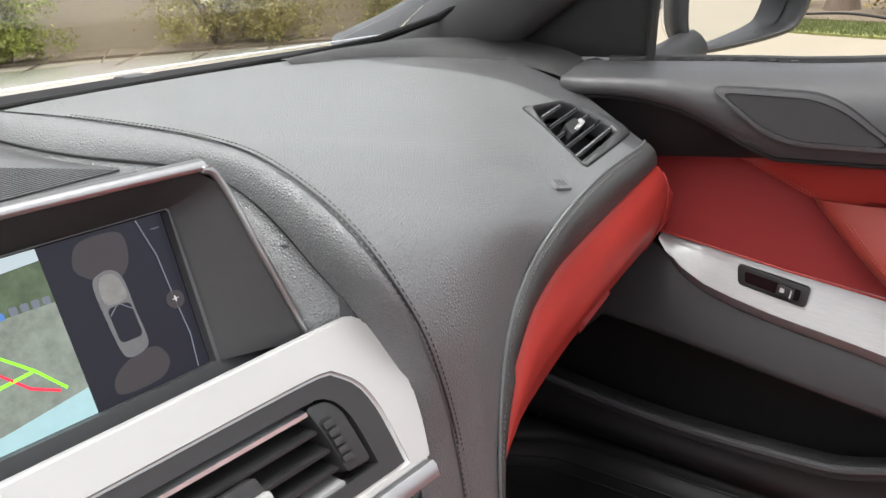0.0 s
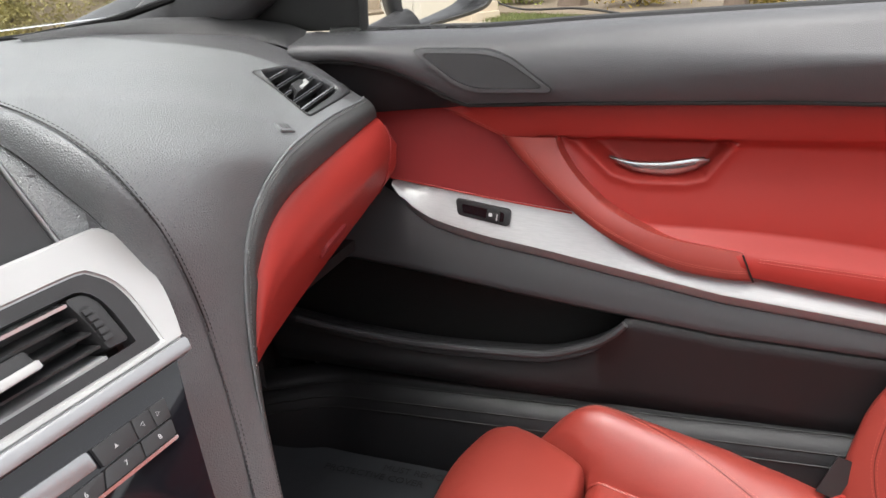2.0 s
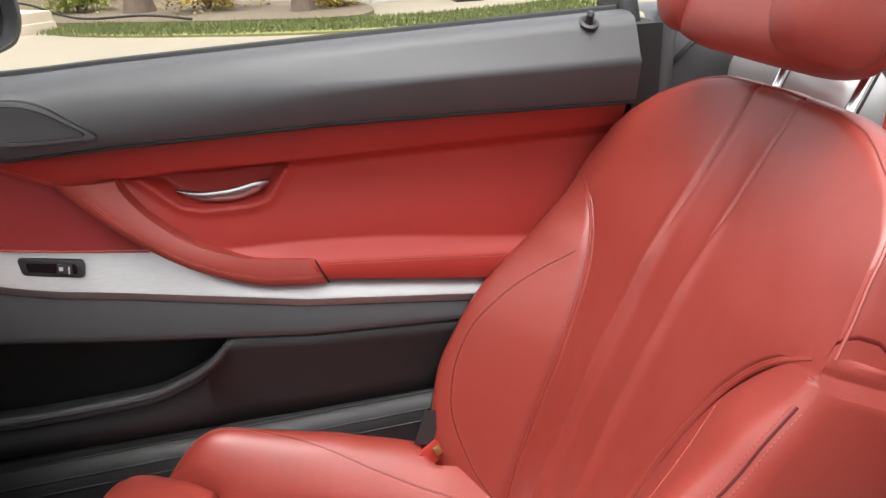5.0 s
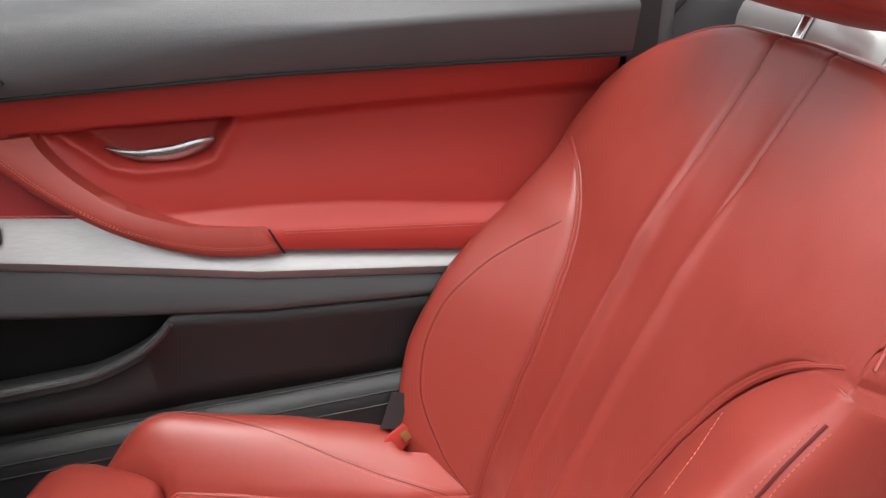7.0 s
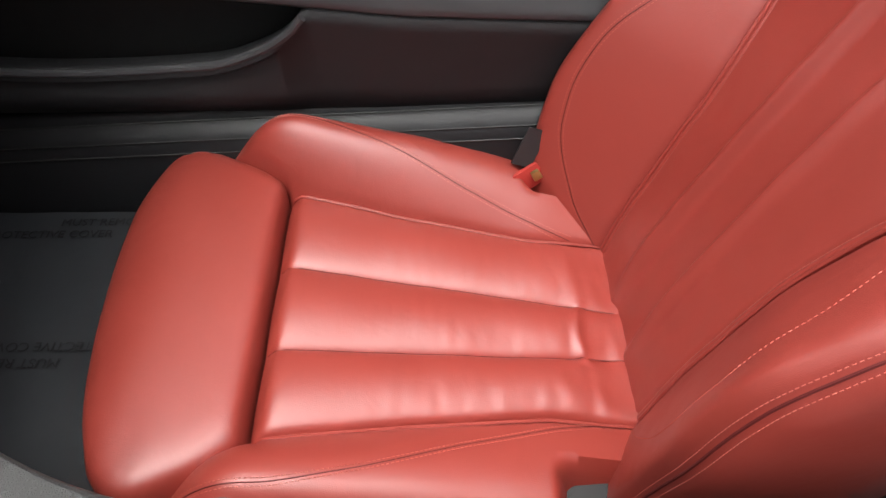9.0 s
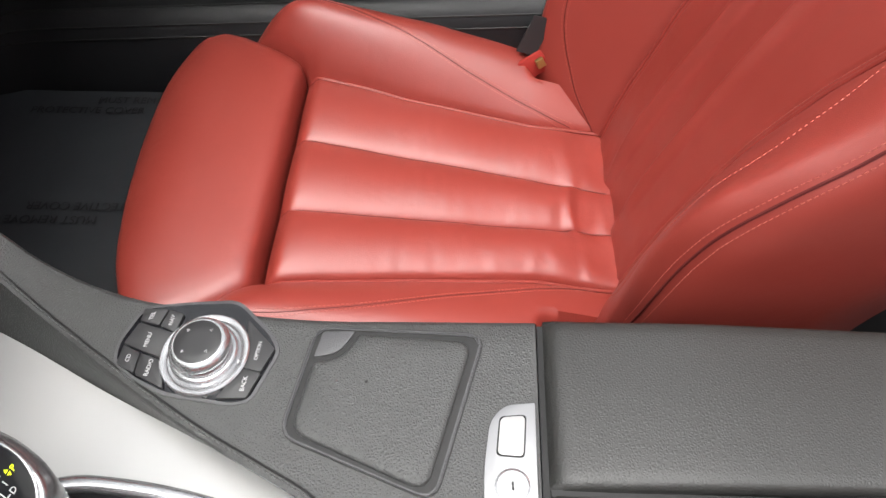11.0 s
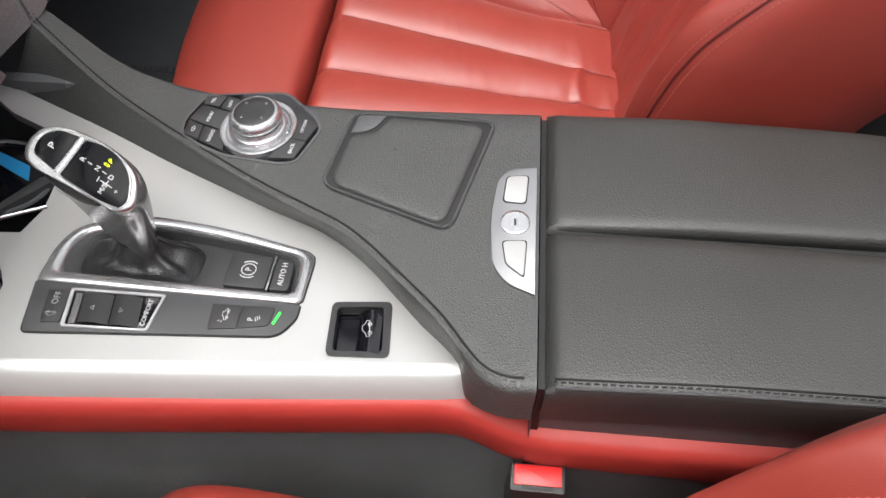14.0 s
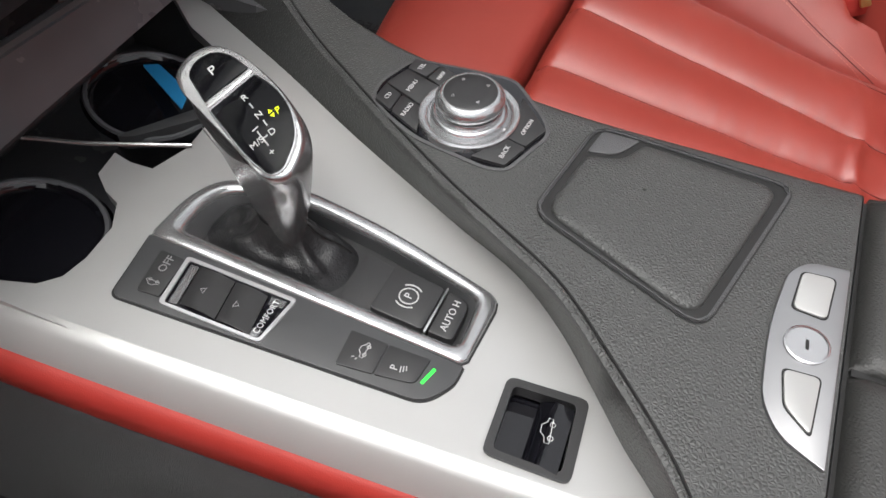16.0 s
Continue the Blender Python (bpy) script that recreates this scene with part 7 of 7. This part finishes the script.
badge = part("airbag_mark", plate(rounded([(-0.014, -0.0065), (0.0115, -0.0065), (0.0145, 0.0075), (-0.0105, 0.0075)], 0.003), on_badge, -0.004, 0.0027, 0.001), sheened_dash_leather, dash, "small airbag badge")
for k in range(3):
    part("badge_bar", plate([(-0.0085 + 0.006 * k, -0.003), (-0.0055 + 0.006 * k, -0.003), (-0.0045 + 0.006 * k, 0.004), (-0.0075 + 0.006 * k, 0.004)], on_badge, 0.001, 0.0030), grey_plastic, badge)

# red lower pad with the glove box
top_line = along(roll_c[3:] + [(0.500, 0.243, 0.955), (0.527, 0.247, 0.925)], 60)
fold_line = along([(0.097, 0.197, 0.843), (0.130, 0.1985, 0.873), (0.170, 0.204, 0.888), (0.260, 0.211, 0.898), (0.360, 0.219, 0.906), (0.450, 0.229, 0.914), (0.533, 0.243, 0.912)], 60)
low_line = along([(0.097, 0.200, 0.836), (0.130, 0.222, 0.810), (0.180, 0.245, 0.797), (0.265, 0.270, 0.790), (0.350, 0.280, 0.800), (0.440, 0.272, 0.830), (0.505, 0.258, 0.862), (0.532, 0.250, 0.880)], 60)
rows = []
for a, b, c in zip(top_line, fold_line, low_line):
    row = [a + Vector((0, 0.010, 0.002)), a]
    row += [a.lerp(b, f) + Vector((0, -0.7, 0.55)) * 0.007 * math.sin(math.pi * f) for f in (0.15, 0.35, 0.55, 0.75, 0.9)] + [b + Vector((0, -0.001, 0))]
    row += [b.lerp(c, f) + Vector((0, -0.5, -0.5)) * 0.005 * math.sin(math.pi * f) for f in (0.1, 0.3, 0.6, 0.85)] + [c, c + Vector((0, 0.03, 0.004)), c + Vector((0, 0.20, 0.02))]
    rows.append(row)
rows.append([q + Vector((0.010, 0.012, -0.004)) for q in rows[-1]])
rows.append([q + Vector((0.012, 0.060, -0.010)) for q in rows[-1]])
pad = part("red_pad", grid(rows), red_panel, dash, "red leather lower pad with glove box", 60)
part("pad_seam", tube([q + Vector((0, -0.0012, 0)) for q in rows[54][1:13]], 0.0009, 5), red_cloth, pad)
on_flap = lambda c: frame_of(c, (1, 0.08, 0.10), (0.0, -0.49, 0.87))
part("glove_handle", plate(rounded([(-0.032, -0.013), (0.030, -0.013), (0.024, 0.011), (-0.026, 0.011)], 0.008), on_flap((0.288, 0.2520, 0.8390)), -0.004, 0.0065, 0.003), red_panel, pad)
part("handle_recess", plate(rounded([(-0.036, -0.007), (0.036, -0.007), (0.030, 0.009), (-0.030, 0.009)], 0.005), on_flap((0.322, 0.2390, 0.8620)), -0.004, 0.0060), red_cloth, pad)
part("under_shelf", block(world_place, -0.9, 0.49, 0.30, 0.62, 0.775, 0.79), dark_plastic, dash)
part("driver_side", grid([[Vector((x, y, z)) for x in (-0.9, -0.6, -0.42)] for y, z in ((0.30, 0.70), (0.22, 0.80), (0.20, 0.95), (0.24, 1.05), (0.35, 1.085), (0.58, 1.098))]), sheened_dash_leather, dash, angle=70)
part("stack_side", grid([[q, q + Vector((-0.02, 0.05, 0)), q + Vector((-0.04, 0.25, 0))] for q in pod_line[:40]]), smooth_black_leather, dash, angle=70)
part("stack_foot", grid([[Vector((x, y, z)) for x in (-0.36, -0.2, -0.02)] for y, z in ((0.115, 0.775), (0.150, 0.735), (0.205, 0.705), (0.30, 0.700))]), foot_plastic, dash, angle=60)
part("foot_edge", tube([(-0.36, 0.150, 0.725), (-0.22, 0.150, 0.722), (-0.14, 0.152, 0.714), (-0.03, 0.160, 0.706)], 0.004, 8), grey_plastic, dash)
corner = [[Vector(p) for p in row] for row in (
    ((0.250, 0.566, 1.102), (0.34, 0.552, 1.105), (0.44, 0.53, 1.104), (0.53, 0.47, 1.094), (0.54, 0.40, 1.084), (0.515, 0.350, 1.076)),
    ((0.252, 0.560, 1.101), (0.34, 0.540, 1.101), (0.43, 0.510, 1.096), (0.51, 0.445, 1.082), (0.515, 0.385, 1.072), (0.490, 0.345, 1.064)),
    ((0.254, 0.556, 1.097), (0.34, 0.535, 1.094), (0.425, 0.503, 1.084), (0.498, 0.437, 1.068), (0.500, 0.380, 1.058), (0.475, 0.340, 1.050)))]
part("corner_cap", grid([along(r, 30) for r in corner]), black_plastic, dash, "smooth black corner cap by the pillar", 60)

# ---- front pillar, windscreen, bonnet and mirror ----
front = thing("front_pillar", (0.56, 0.5, 1.05), "dark grey windscreen pillar trim", "pillar")
spine = along([(0.545, 0.70, 1.055), (0.55, 0.58, 1.10), (0.545, 0.45, 1.165), (0.53, 0.30, 1.245), (0.51, 0.10, 1.36), (0.47, -0.10, 1.46)], 24)
rows = []
for i, q in enumerate(spine):
    w = table(i / 23, (0, 0.10), (0.25, 0.085), (0.6, 0.055), (1, 0.05))
    rows.append([q + Vector((-0.050 * math.cos(a) * (w / 0.06) ** 0.3, w * 0.95 * math.sin(a) * 0.8, w * math.sin(a) * 0.45)) for a in [math.pi * (j / 14 * 2 - 1) for j in range(15)]])
part("pillar_trim", grid(rows, False), smooth_black_leather, front, angle=70)
part("mirror_sail", plate([(0.290, 1.070), (0.560, 1.070), (0.47, 1.135), (0.300, 1.205), (0.285, 1.150)], lambda y, z, h=0.0: Vector((0.560 - h, y, z)), -0.02, 0.0, 0.004), dark_plastic, front)
part("sail_seal", tube([(0.556, 0.286, 1.070), (0.556, 0.283, 1.13), (0.552, 0.281, 1.21)], 0.006, 8), rubber, front)
windscreen = thing("windscreen", (-0.2, 0.64, 1.1), "clear raked windscreen with a black edge", "windscreen")
screen_glass = part("pane", grid([[Vector((x, 0.640 - 0.62 * f - 0.10 * (x + 0.17) ** 2 * (1 - f), 1.11 + 0.38 * f)) for x in [-0.90 + 1.37 * k / 14 for k in range(15)]] for f in [j / 8 for j in range(9)]]), glass, windscreen, "clear glass pane")
part("screen_frit", tube([(-0.95, 0.610, 1.089), (-0.4, 0.612, 1.092), (0.05, 0.610, 1.093), (0.30, 0.600, 1.096), (0.42, 0.580, 1.104), (0.495, 0.540, 1.124), (0.505, 0.45, 1.165), (0.49, 0.30, 1.245), (0.46, 0.1, 1.36)], 0.005, 8), frit_black, windscreen, "black edge of the windscreen")
part("lower_frit", grid([[Vector((x, 0.566 + 0.11 * f - 0.05 * max(0.0, x - 0.1), 1.0935 + 0.003 * f)) for x in [-0.95 + 1.36 * k / 20 for k in range(21)]] for f in (0.0, 0.3, 0.6, 1.0)]), frit_black, windscreen, "black printed foot of the glass", 70)
thick_glass = bmesh.new()
thick_glass.from_mesh(screen_glass.data)
thick(thick_glass, 0.005)
for face in thick_glass.faces:
    face.smooth = False
thick_glass.to_mesh(screen_glass.data)
thick_glass.free()
screen_glass.visible_shadow = False
bonnet = thing("bonnet", (-0.17, 1.3, 0.9), "white painted bonnet with black scuttle", "bonnet")
part("panel", grid([[Vector((x, y, 1.090 - 0.012 * (y - 0.70) - 0.045 * (y - 0.70) ** 2 - 0.03 * (x + 0.17) ** 2 - 0.25 * step(1.85, 2.15, y))) for x in [-1.05 + 1.76 * k / 20 for k in range(21)]] for y in [0.72 + 1.45 * j / 24 for j in range(25)]]), car_paint, bonnet, angle=70)
part("rear_lip", grid([[Vector((x, y, 1.0895 + dz - 0.03 * (x + 0.17) ** 2)) for x in [-1.05 + 1.70 * k / 20 for k in range(21)]] for y, dz in ((0.722, 0.0), (0.716, -0.003), (0.712, -0.010), (0.711, -0.022))]), car_paint, bonnet, angle=70)
part("scuttle", grid([[Vector((x, 0.560 + 0.165 * f, 1.082 - 0.010 * f)) for x in (-1.0, -0.5, 0, 0.35, 0.62)] for f in (0, 0.25, 0.5, 0.75, 1.0)]), rubber, bonnet, angle=70)
part("nose", block(world_place, -1.05, 0.71, 2.10, 2.24, 0.20, 0.80, 0.05), car_paint, bonnet)
part("wing_left", block(world_place, -1.06, -1.02, 0.60, 2.14, 0.22, 0.99, 0.02), car_paint, bonnet)
part("wing_right", block(world_place, 0.68, 0.715, 0.60, 2.14, 0.22, 0.70, 0.01), car_paint, bonnet)
part("wiper", merge(tube([(-0.55, 0.700, 1.074), (0.05, 0.690, 1.083), (0.22, 0.690, 1.083)], 0.006, 8), block(world_place, 0.13, 0.16, 0.66, 0.69, 1.085, 1.097, 0.003)), black_plastic, bonnet)
part("wing", grid([[Vector((0.70 + 0.02 * f, y, 1.03 - 0.02 * (y - 0.7) - 0.06 * (y - 0.7) ** 2 * 0.6 - f * 0.35)) for f in (0, 0.1, 0.3, 1.0)] for y in (0.60, 0.9, 1.3, 1.7, 2.1)]), car_paint, bonnet, angle=70)
wing_mirror = thing("wing_mirror", (0.76, 0.28, 1.03), "dark grey wing mirror with glass, white outer shell", "wing mirror")
on_mirror = frame_of((0.845, 0.275, 1.115), (0.66, -0.75, 0), (0.0, 0.02, 1))
m_out = [(-0.100, -0.030), (-0.080, -0.062), (-0.045, -0.070), (0.060, -0.052), (0.090, -0.030), (0.100, 0.010), (0.088, 0.060), (0.04, 0.078), (-0.075, 0.070), (-0.100, 0.045)]
m_in = [(-0.078, -0.026), (-0.068, -0.052), (-0.042, -0.060), (0.052, -0.043), (0.077, -0.026), (0.086, 0.010), (0.076, 0.050), (0.034, 0.066), (-0.060, 0.058), (-0.078, 0.036)]
loop_o, loop_i = spline([(*p, 0) for p in m_out], 5, True), spline([(*p, 0) for p in m_in], 5, True)
bm = grid([[on_mirror(p.x, p.y, -0.032) for p in loop_i], [on_mirror(p.x, p.y, 0.012) for p in loop_i], [on_mirror(0.3 * q.x + 0.7 * p.x, 0.3 * q.y + 0.7 * p.y, 0.016) for p, q in zip(loop_i, loop_o)], [on_mirror(p.x * 0.98, p.y * 0.98, 0.010) for p in loop_o], [on_mirror(p.x, p.y, -0.004) for p in loop_o], [on_mirror(p.x * 0.97, p.y * 0.97, -0.030) for p in loop_o]], True)
part("mirror_frame", bm, black_plastic, wing_mirror, "dark plastic mirror frame", 60)
on_glass = frame_of(on_mirror(0, 0, -0.013), (0.815, -0.58, 0), (-0.01, -0.03, 1))
part("mirror_glass", plate([(p.x, p.y) for p in loop_i], on_glass, -0.004, 0.002), mirror_face, wing_mirror)
part("shell", grid([[on_mirror(p.x * s, p.y * s, h) for p in loop_o] for s, h in ((0.98, -0.028), (0.94, -0.055), (0.80, -0.085), (0.5, -0.105), (0.05, -0.110))], True), car_paint, wing_mirror, "white painted mirror shell", 70)
part("mirror_arm", tube([(0.60, 0.36, 1.045), (0.70, 0.335, 1.045), (0.80, 0.320, 1.062)], 0.024, 12, flat=0.6), black_plastic, wing_mirror)


# ---- outside: drive, lawn, planting bed, stone wall ----
def upright(points, z0, z1, mat, name, label, category, thickness=0.3):
    bm = bmesh.new()
    for (x0, y0), (x1, y1) in zip(points, points[1:]):
        a, b = Vector((x0, y0, 0)), Vector((x1, y1, 0))
        n = Vector((b.y - a.y, a.x - b.x, 0)).normalized() * thickness
        v = [bm.verts.new(p + Vector((0, 0, z))) for p in (a, b, b + n, a + n) for z in (z0, z1)]
        for f in ((0, 2, 3, 1), (2, 4, 5, 3), (4, 6, 7, 5), (6, 0, 1, 7), (1, 3, 5, 7)):
            bm.faces.new([v[i] for i in f])
    bmesh.ops.recalc_face_normals(bm, faces=bm.faces[:])
    return structure(name, bm, mat, label, category)


def patch(name, outline, z, mat, label, category):
    pts = spline([(x, y, 0) for x, y in outline], 5, True)
    return structure(name, plate([(p.x, p.y) for p in pts], world_place, 0.001, z, 0.0), mat, label, category)


WALL = [(-8.0, 18.5), (4.2, 16.6), (17.0, 6.6), (18.5, 1.6)]
wall = upright(WALL, 0.0, 2.85, mortar, "stone_wall", "beige limestone block wall behind the shrubs", "stone wall")
blocks = random.Random(4)
for (x0, y0), (x1, y1) in zip(WALL[1:], WALL[2:]):
    a, b = Vector((x0, y0, 0)), Vector((x1, y1, 0))
    along_w = (b - a).normalized()
    out_w = Vector((-along_w.y, along_w.x, 0))
    if out_w.dot(Vector((0, 0, 0)) - a) < 0:
        out_w = -out_w
    shapes = []
    for k in range(3):
        w = (0.78, 1.02, 1.25)[k]
        bm = block(world_place, 0.006, w - 0.012, -0.05, 0.03 + 0.006 * k, 0.006, 0.394, 0.0)
        bmesh.ops.bevel(bm, geom=bm.edges[:], offset=0.014, segments=1, affect="EDGES")
        me = bpy.data.meshes.new("stone_block")
        bm.to_mesh(me)
        bm.free()
        me.materials.append(limestone)
        shapes.append((w, me))
    for course in range(7):
        s = -blocks.random() * 0.5
        while s < (b - a).length - 0.3:
            w, me = shapes[blocks.randrange(3)]
            if s >= 0:
                ob = new("stone_block", me)
                ob.parent = wall
                turn = Matrix((along_w, out_w, Vector((0, 0, 1)))).transposed().to_4x4()
                ob.matrix_basis = Matrix.Translation(a + along_w * s + Vector((0, 0, 0.4 * course))) @ turn
            s += w

upright([(14.3, -1.6), (15.2, -7.5)], 0.0, 3.0, white_wall, "house_wall", "white painted house wall", "house wall")
patch("lawn", [(12.7, 3.7), (11.5, 2.9), (10.2, 0.6), (9.65, -1.2), (9.6, -2.9), (10.6, -4.9), (11.8, -4.9), (11.4, -3.0), (11.3, -1.2), (12.0, 0.8), (13.1, 3.1)], 0.03, lawn_ground, "narrow strip of bright green lawn", "lawn")
patch("planting_bed", [(13.4, 3.6), (12.0, 1.0), (11.3, -1.0), (12.6, -1.5), (14.5, -0.8), (17.0, 3.0), (16.6, 6.0), (14.5, 5.2)], 0.06, mulch, "brown mulch planting bed", "planting bed")
patch("border_bed", [(2.0, 16.9), (3.0, 14.9), (6.2, 12.8), (9.0, 10.4), (12.5, 7.9), (16.0, 6.2), (17.0, 6.5), (10.5, 12.0), (4.5, 16.7)], 0.05, mulch, "brown mulch bed along the wall", "planting bed")
ledge_rng = random.Random(8)
edging = thing("stone_edging", (12.6, 4.8, 0), "pale stone slab edging of the bed", "stone edging")
for k in range(7):
    a = Vector((16.4, 7.6, 0)).lerp(Vector((12.5, 3.75, 0)), (k + 0.5) / 7)
    for c in range(2):
        bm = block(world_place, -0.40, 0.40, -0.28, 0.28, 0.16 * c, 0.155 + 0.16 * c, 0.02)
        m = Matrix.Translation(a + Vector((0.05 * c + 0.03 * ledge_rng.random(), 0.05 * c, 0))) @ Matrix.Rotation(radians(45 + ledge_rng.uniform(-4, 4)), 4, "Z")
        bmesh.ops.transform(bm, matrix=m, verts=bm.verts[:])
        part("slab", bm, pale_stone, edging)
hose = part("garden_hose", tube(spline([(16.0, 6.0, 0.30), (14.6, 4.6, 0.34), (13.4, 3.4, 0.12), (12.8, 2.2, 0.14), (12.2, 1.4, 0.09)], 8), 0.02, 8), rubber, None, "black garden hose lying over the stone edging")
tagged(hose, category="garden hose")


def leaves(centre, size, count, leaf, rng, shape=1.0):
    """Many small leaves in loose clumps, as one mesh."""
    verts, faces = [], []
    clumps = [Vector((rng.gauss(0, 0.42) * size[0], rng.gauss(0, 0.42) * size[1], (0.12 + 0.88 * rng.random() ** shape) * size[2])) for _ in range(max(6, count // 45))]
    for i in range(count):
        c = clumps[i % len(clumps)]
        q = Vector(centre) + c + Vector((rng.gauss(0, 0.10), rng.gauss(0, 0.10), rng.gauss(0, 0.09)))
        q.z = max(q.z, centre[2] + 0.03)
        a = Vector((rng.gauss(0, 1), rng.gauss(0, 1), rng.gauss(0, 1))).normalized() * leaf * rng.uniform(0.6, 1.3)
        b = a.cross(Vector((rng.gauss(0, 1), rng.gauss(0, 1), rng.gauss(0, 1)))).normalized() * leaf * 0.45
        k = len(verts)
        verts += [q - a, q + b, q + a, q - b]
        faces.append((k, k + 1, k + 2, k + 3))
    me = bpy.data.meshes.new("foliage")
    me.from_pydata(verts, [], faces)
    return me


def shrub(x, y, w, h, mat, label, seed, count=5200, leaf=0.042):
    rng = random.Random(seed)
    root = thing("shrub", (x, y, 0.05), label, "shrub", "shrubs along the wall")
    sticks = []
    for k in range(14):
        a, r = rng.uniform(0, 6.28), rng.uniform(0.2, 0.8) * w
        sticks.append(tube(spline([(x, y, 0.02), (x + 0.35 * r * math.cos(a), y + 0.35 * r * math.sin(a), 0.45 * h), (x + r * math.cos(a), y + r * math.sin(a), h * rng.uniform(0.7, 1.0))], 3), 0.010, 5))
    part("branches", merge(*sticks), bark, root)
    part("foliage", leaves((x, y, 0.05), (w, w, h), count, leaf, rng), mat, root)
    return root


for x, y, w, h, mat, words, seed in ((4.4, 14.2, 1.1, 1.7, leaf_green, "yellow-green leafy shrub beside the wall", 1), (5.4, 13.6, 0.7, 1.3, leaf_green, "yellow-green leafy shrub beside the wall", 9), (8.3, 11.9, 1.25, 1.5, leaf_olive, "sparse olive shrub with bare twigs", 2),
                                     (9.2, 11.2, 0.9, 1.2, leaf_olive, "sparse olive shrub with bare twigs", 3), (11.2, 9.9, 0.8, 1.2, leaf_olive, "brownish shrub against the stone wall", 4), (13.0, 8.6, 0.9, 1.3, leaf_yellow, "orange-yellow autumn shrub beside the wall", 5),
                                     (14.0, 1.3, 0.9, 1.3, leaf_yellow, "yellow autumn shrub in the mulch bed", 6), (13.2, -0.9, 0.55, 1.0, leaf_yellow, "yellow autumn shrub in the mulch bed", 7), (15.6, 3.9, 0.6, 0.9, leaf_green, "small green shrub in the mulch bed", 8)):
    shrub(x, y, w, h, mat, words, seed)


def tree(x, y, r, seed, label):
    rng = random.Random(seed)
    root = thing("tree", (x, y, 0.0), label, "tree", "trees in the bed")
    rows = []
    for k in range(12):
        z, f = 0.28 * k, 1 + 0.5 * math.exp(-k * 0.8)
        rows.append([Vector((x + 0.02 * k * 0.3 + r * f * (1 + 0.06 * math.sin(5 * a + k)) * math.cos(a), y + r * f * (1 + 0.06 * math.sin(4 * a)) * math.sin(a), z)) for a in [2 * math.pi * j / 18 for j in range(18)]])
    part("trunk", grid(rows, True), bark, root)
    limbs = [tube(spline([(x, y, 2.8), (x + 0.7 * math.cos(a), y + 0.7 * math.sin(a), 3.6), (x + 1.5 * math.cos(a), y + 1.5 * math.sin(a), 4.3)], 4), 0.06, 8) for a in [rng.uniform(0, 6.28) for _ in range(5)]]
    part("limbs", merge(*limbs), bark, root)
    part("crown", leaves((x, y, 3.2), (1.7, 1.7, 2.2), 2600, 0.06, rng), leaf_yellow, root)


tree(12.7, -0.35, 0.14, 21, "slim grey-brown tree trunk at the lawn edge")
tree(14.6, 2.6, 0.20, 22, "stout pale tree trunk in the mulch bed")
grass_rng = random.Random(3)
verts, faces = [], []
spine_pts = even(spline([(12.6, 3.4, 0), (11.5, 1.7, 0), (10.7, -0.4, 0), (10.4, -2.4, 0), (11.1, -4.7, 0)], 8), 60)
for k in range(12000):
    q = spine_pts[grass_rng.randrange(60)] + Vector((grass_rng.uniform(-0.72, 0.72), grass_rng.uniform(-0.3, 0.3), 0.028))
    a = grass_rng.uniform(0, 6.28)
    w, lean_v = Vector((math.cos(a), math.sin(a), 0)) * 0.012, Vector((grass_rng.gauss(0, 0.02), grass_rng.gauss(0, 0.02), grass_rng.uniform(0.03, 0.075)))
    n = len(verts)
    verts += [q - w, q + w, q + lean_v]
    faces.append((n, n + 1, n + 2))
me = bpy.data.meshes.new("grass")
me.from_pydata(verts, [], faces)
tagged(part("grass", me, grass_blade, None, "short bright green grass blades of the lawn"), category="grass", kind="stuff")
lantern = thing("lamp_base", (13.2, -3.3, 0), "dark square lantern base on the paving", "lamp base")
part("plinth", block(world_place, 12.95, 13.45, -3.55, -3.05, 0.0, 0.22, 0.02), dark_plastic, lantern)
part("post", block(world_place, 13.12, 13.28, -3.38, -3.22, 0.22, 1.1, 0.01), dark_plastic, lantern)
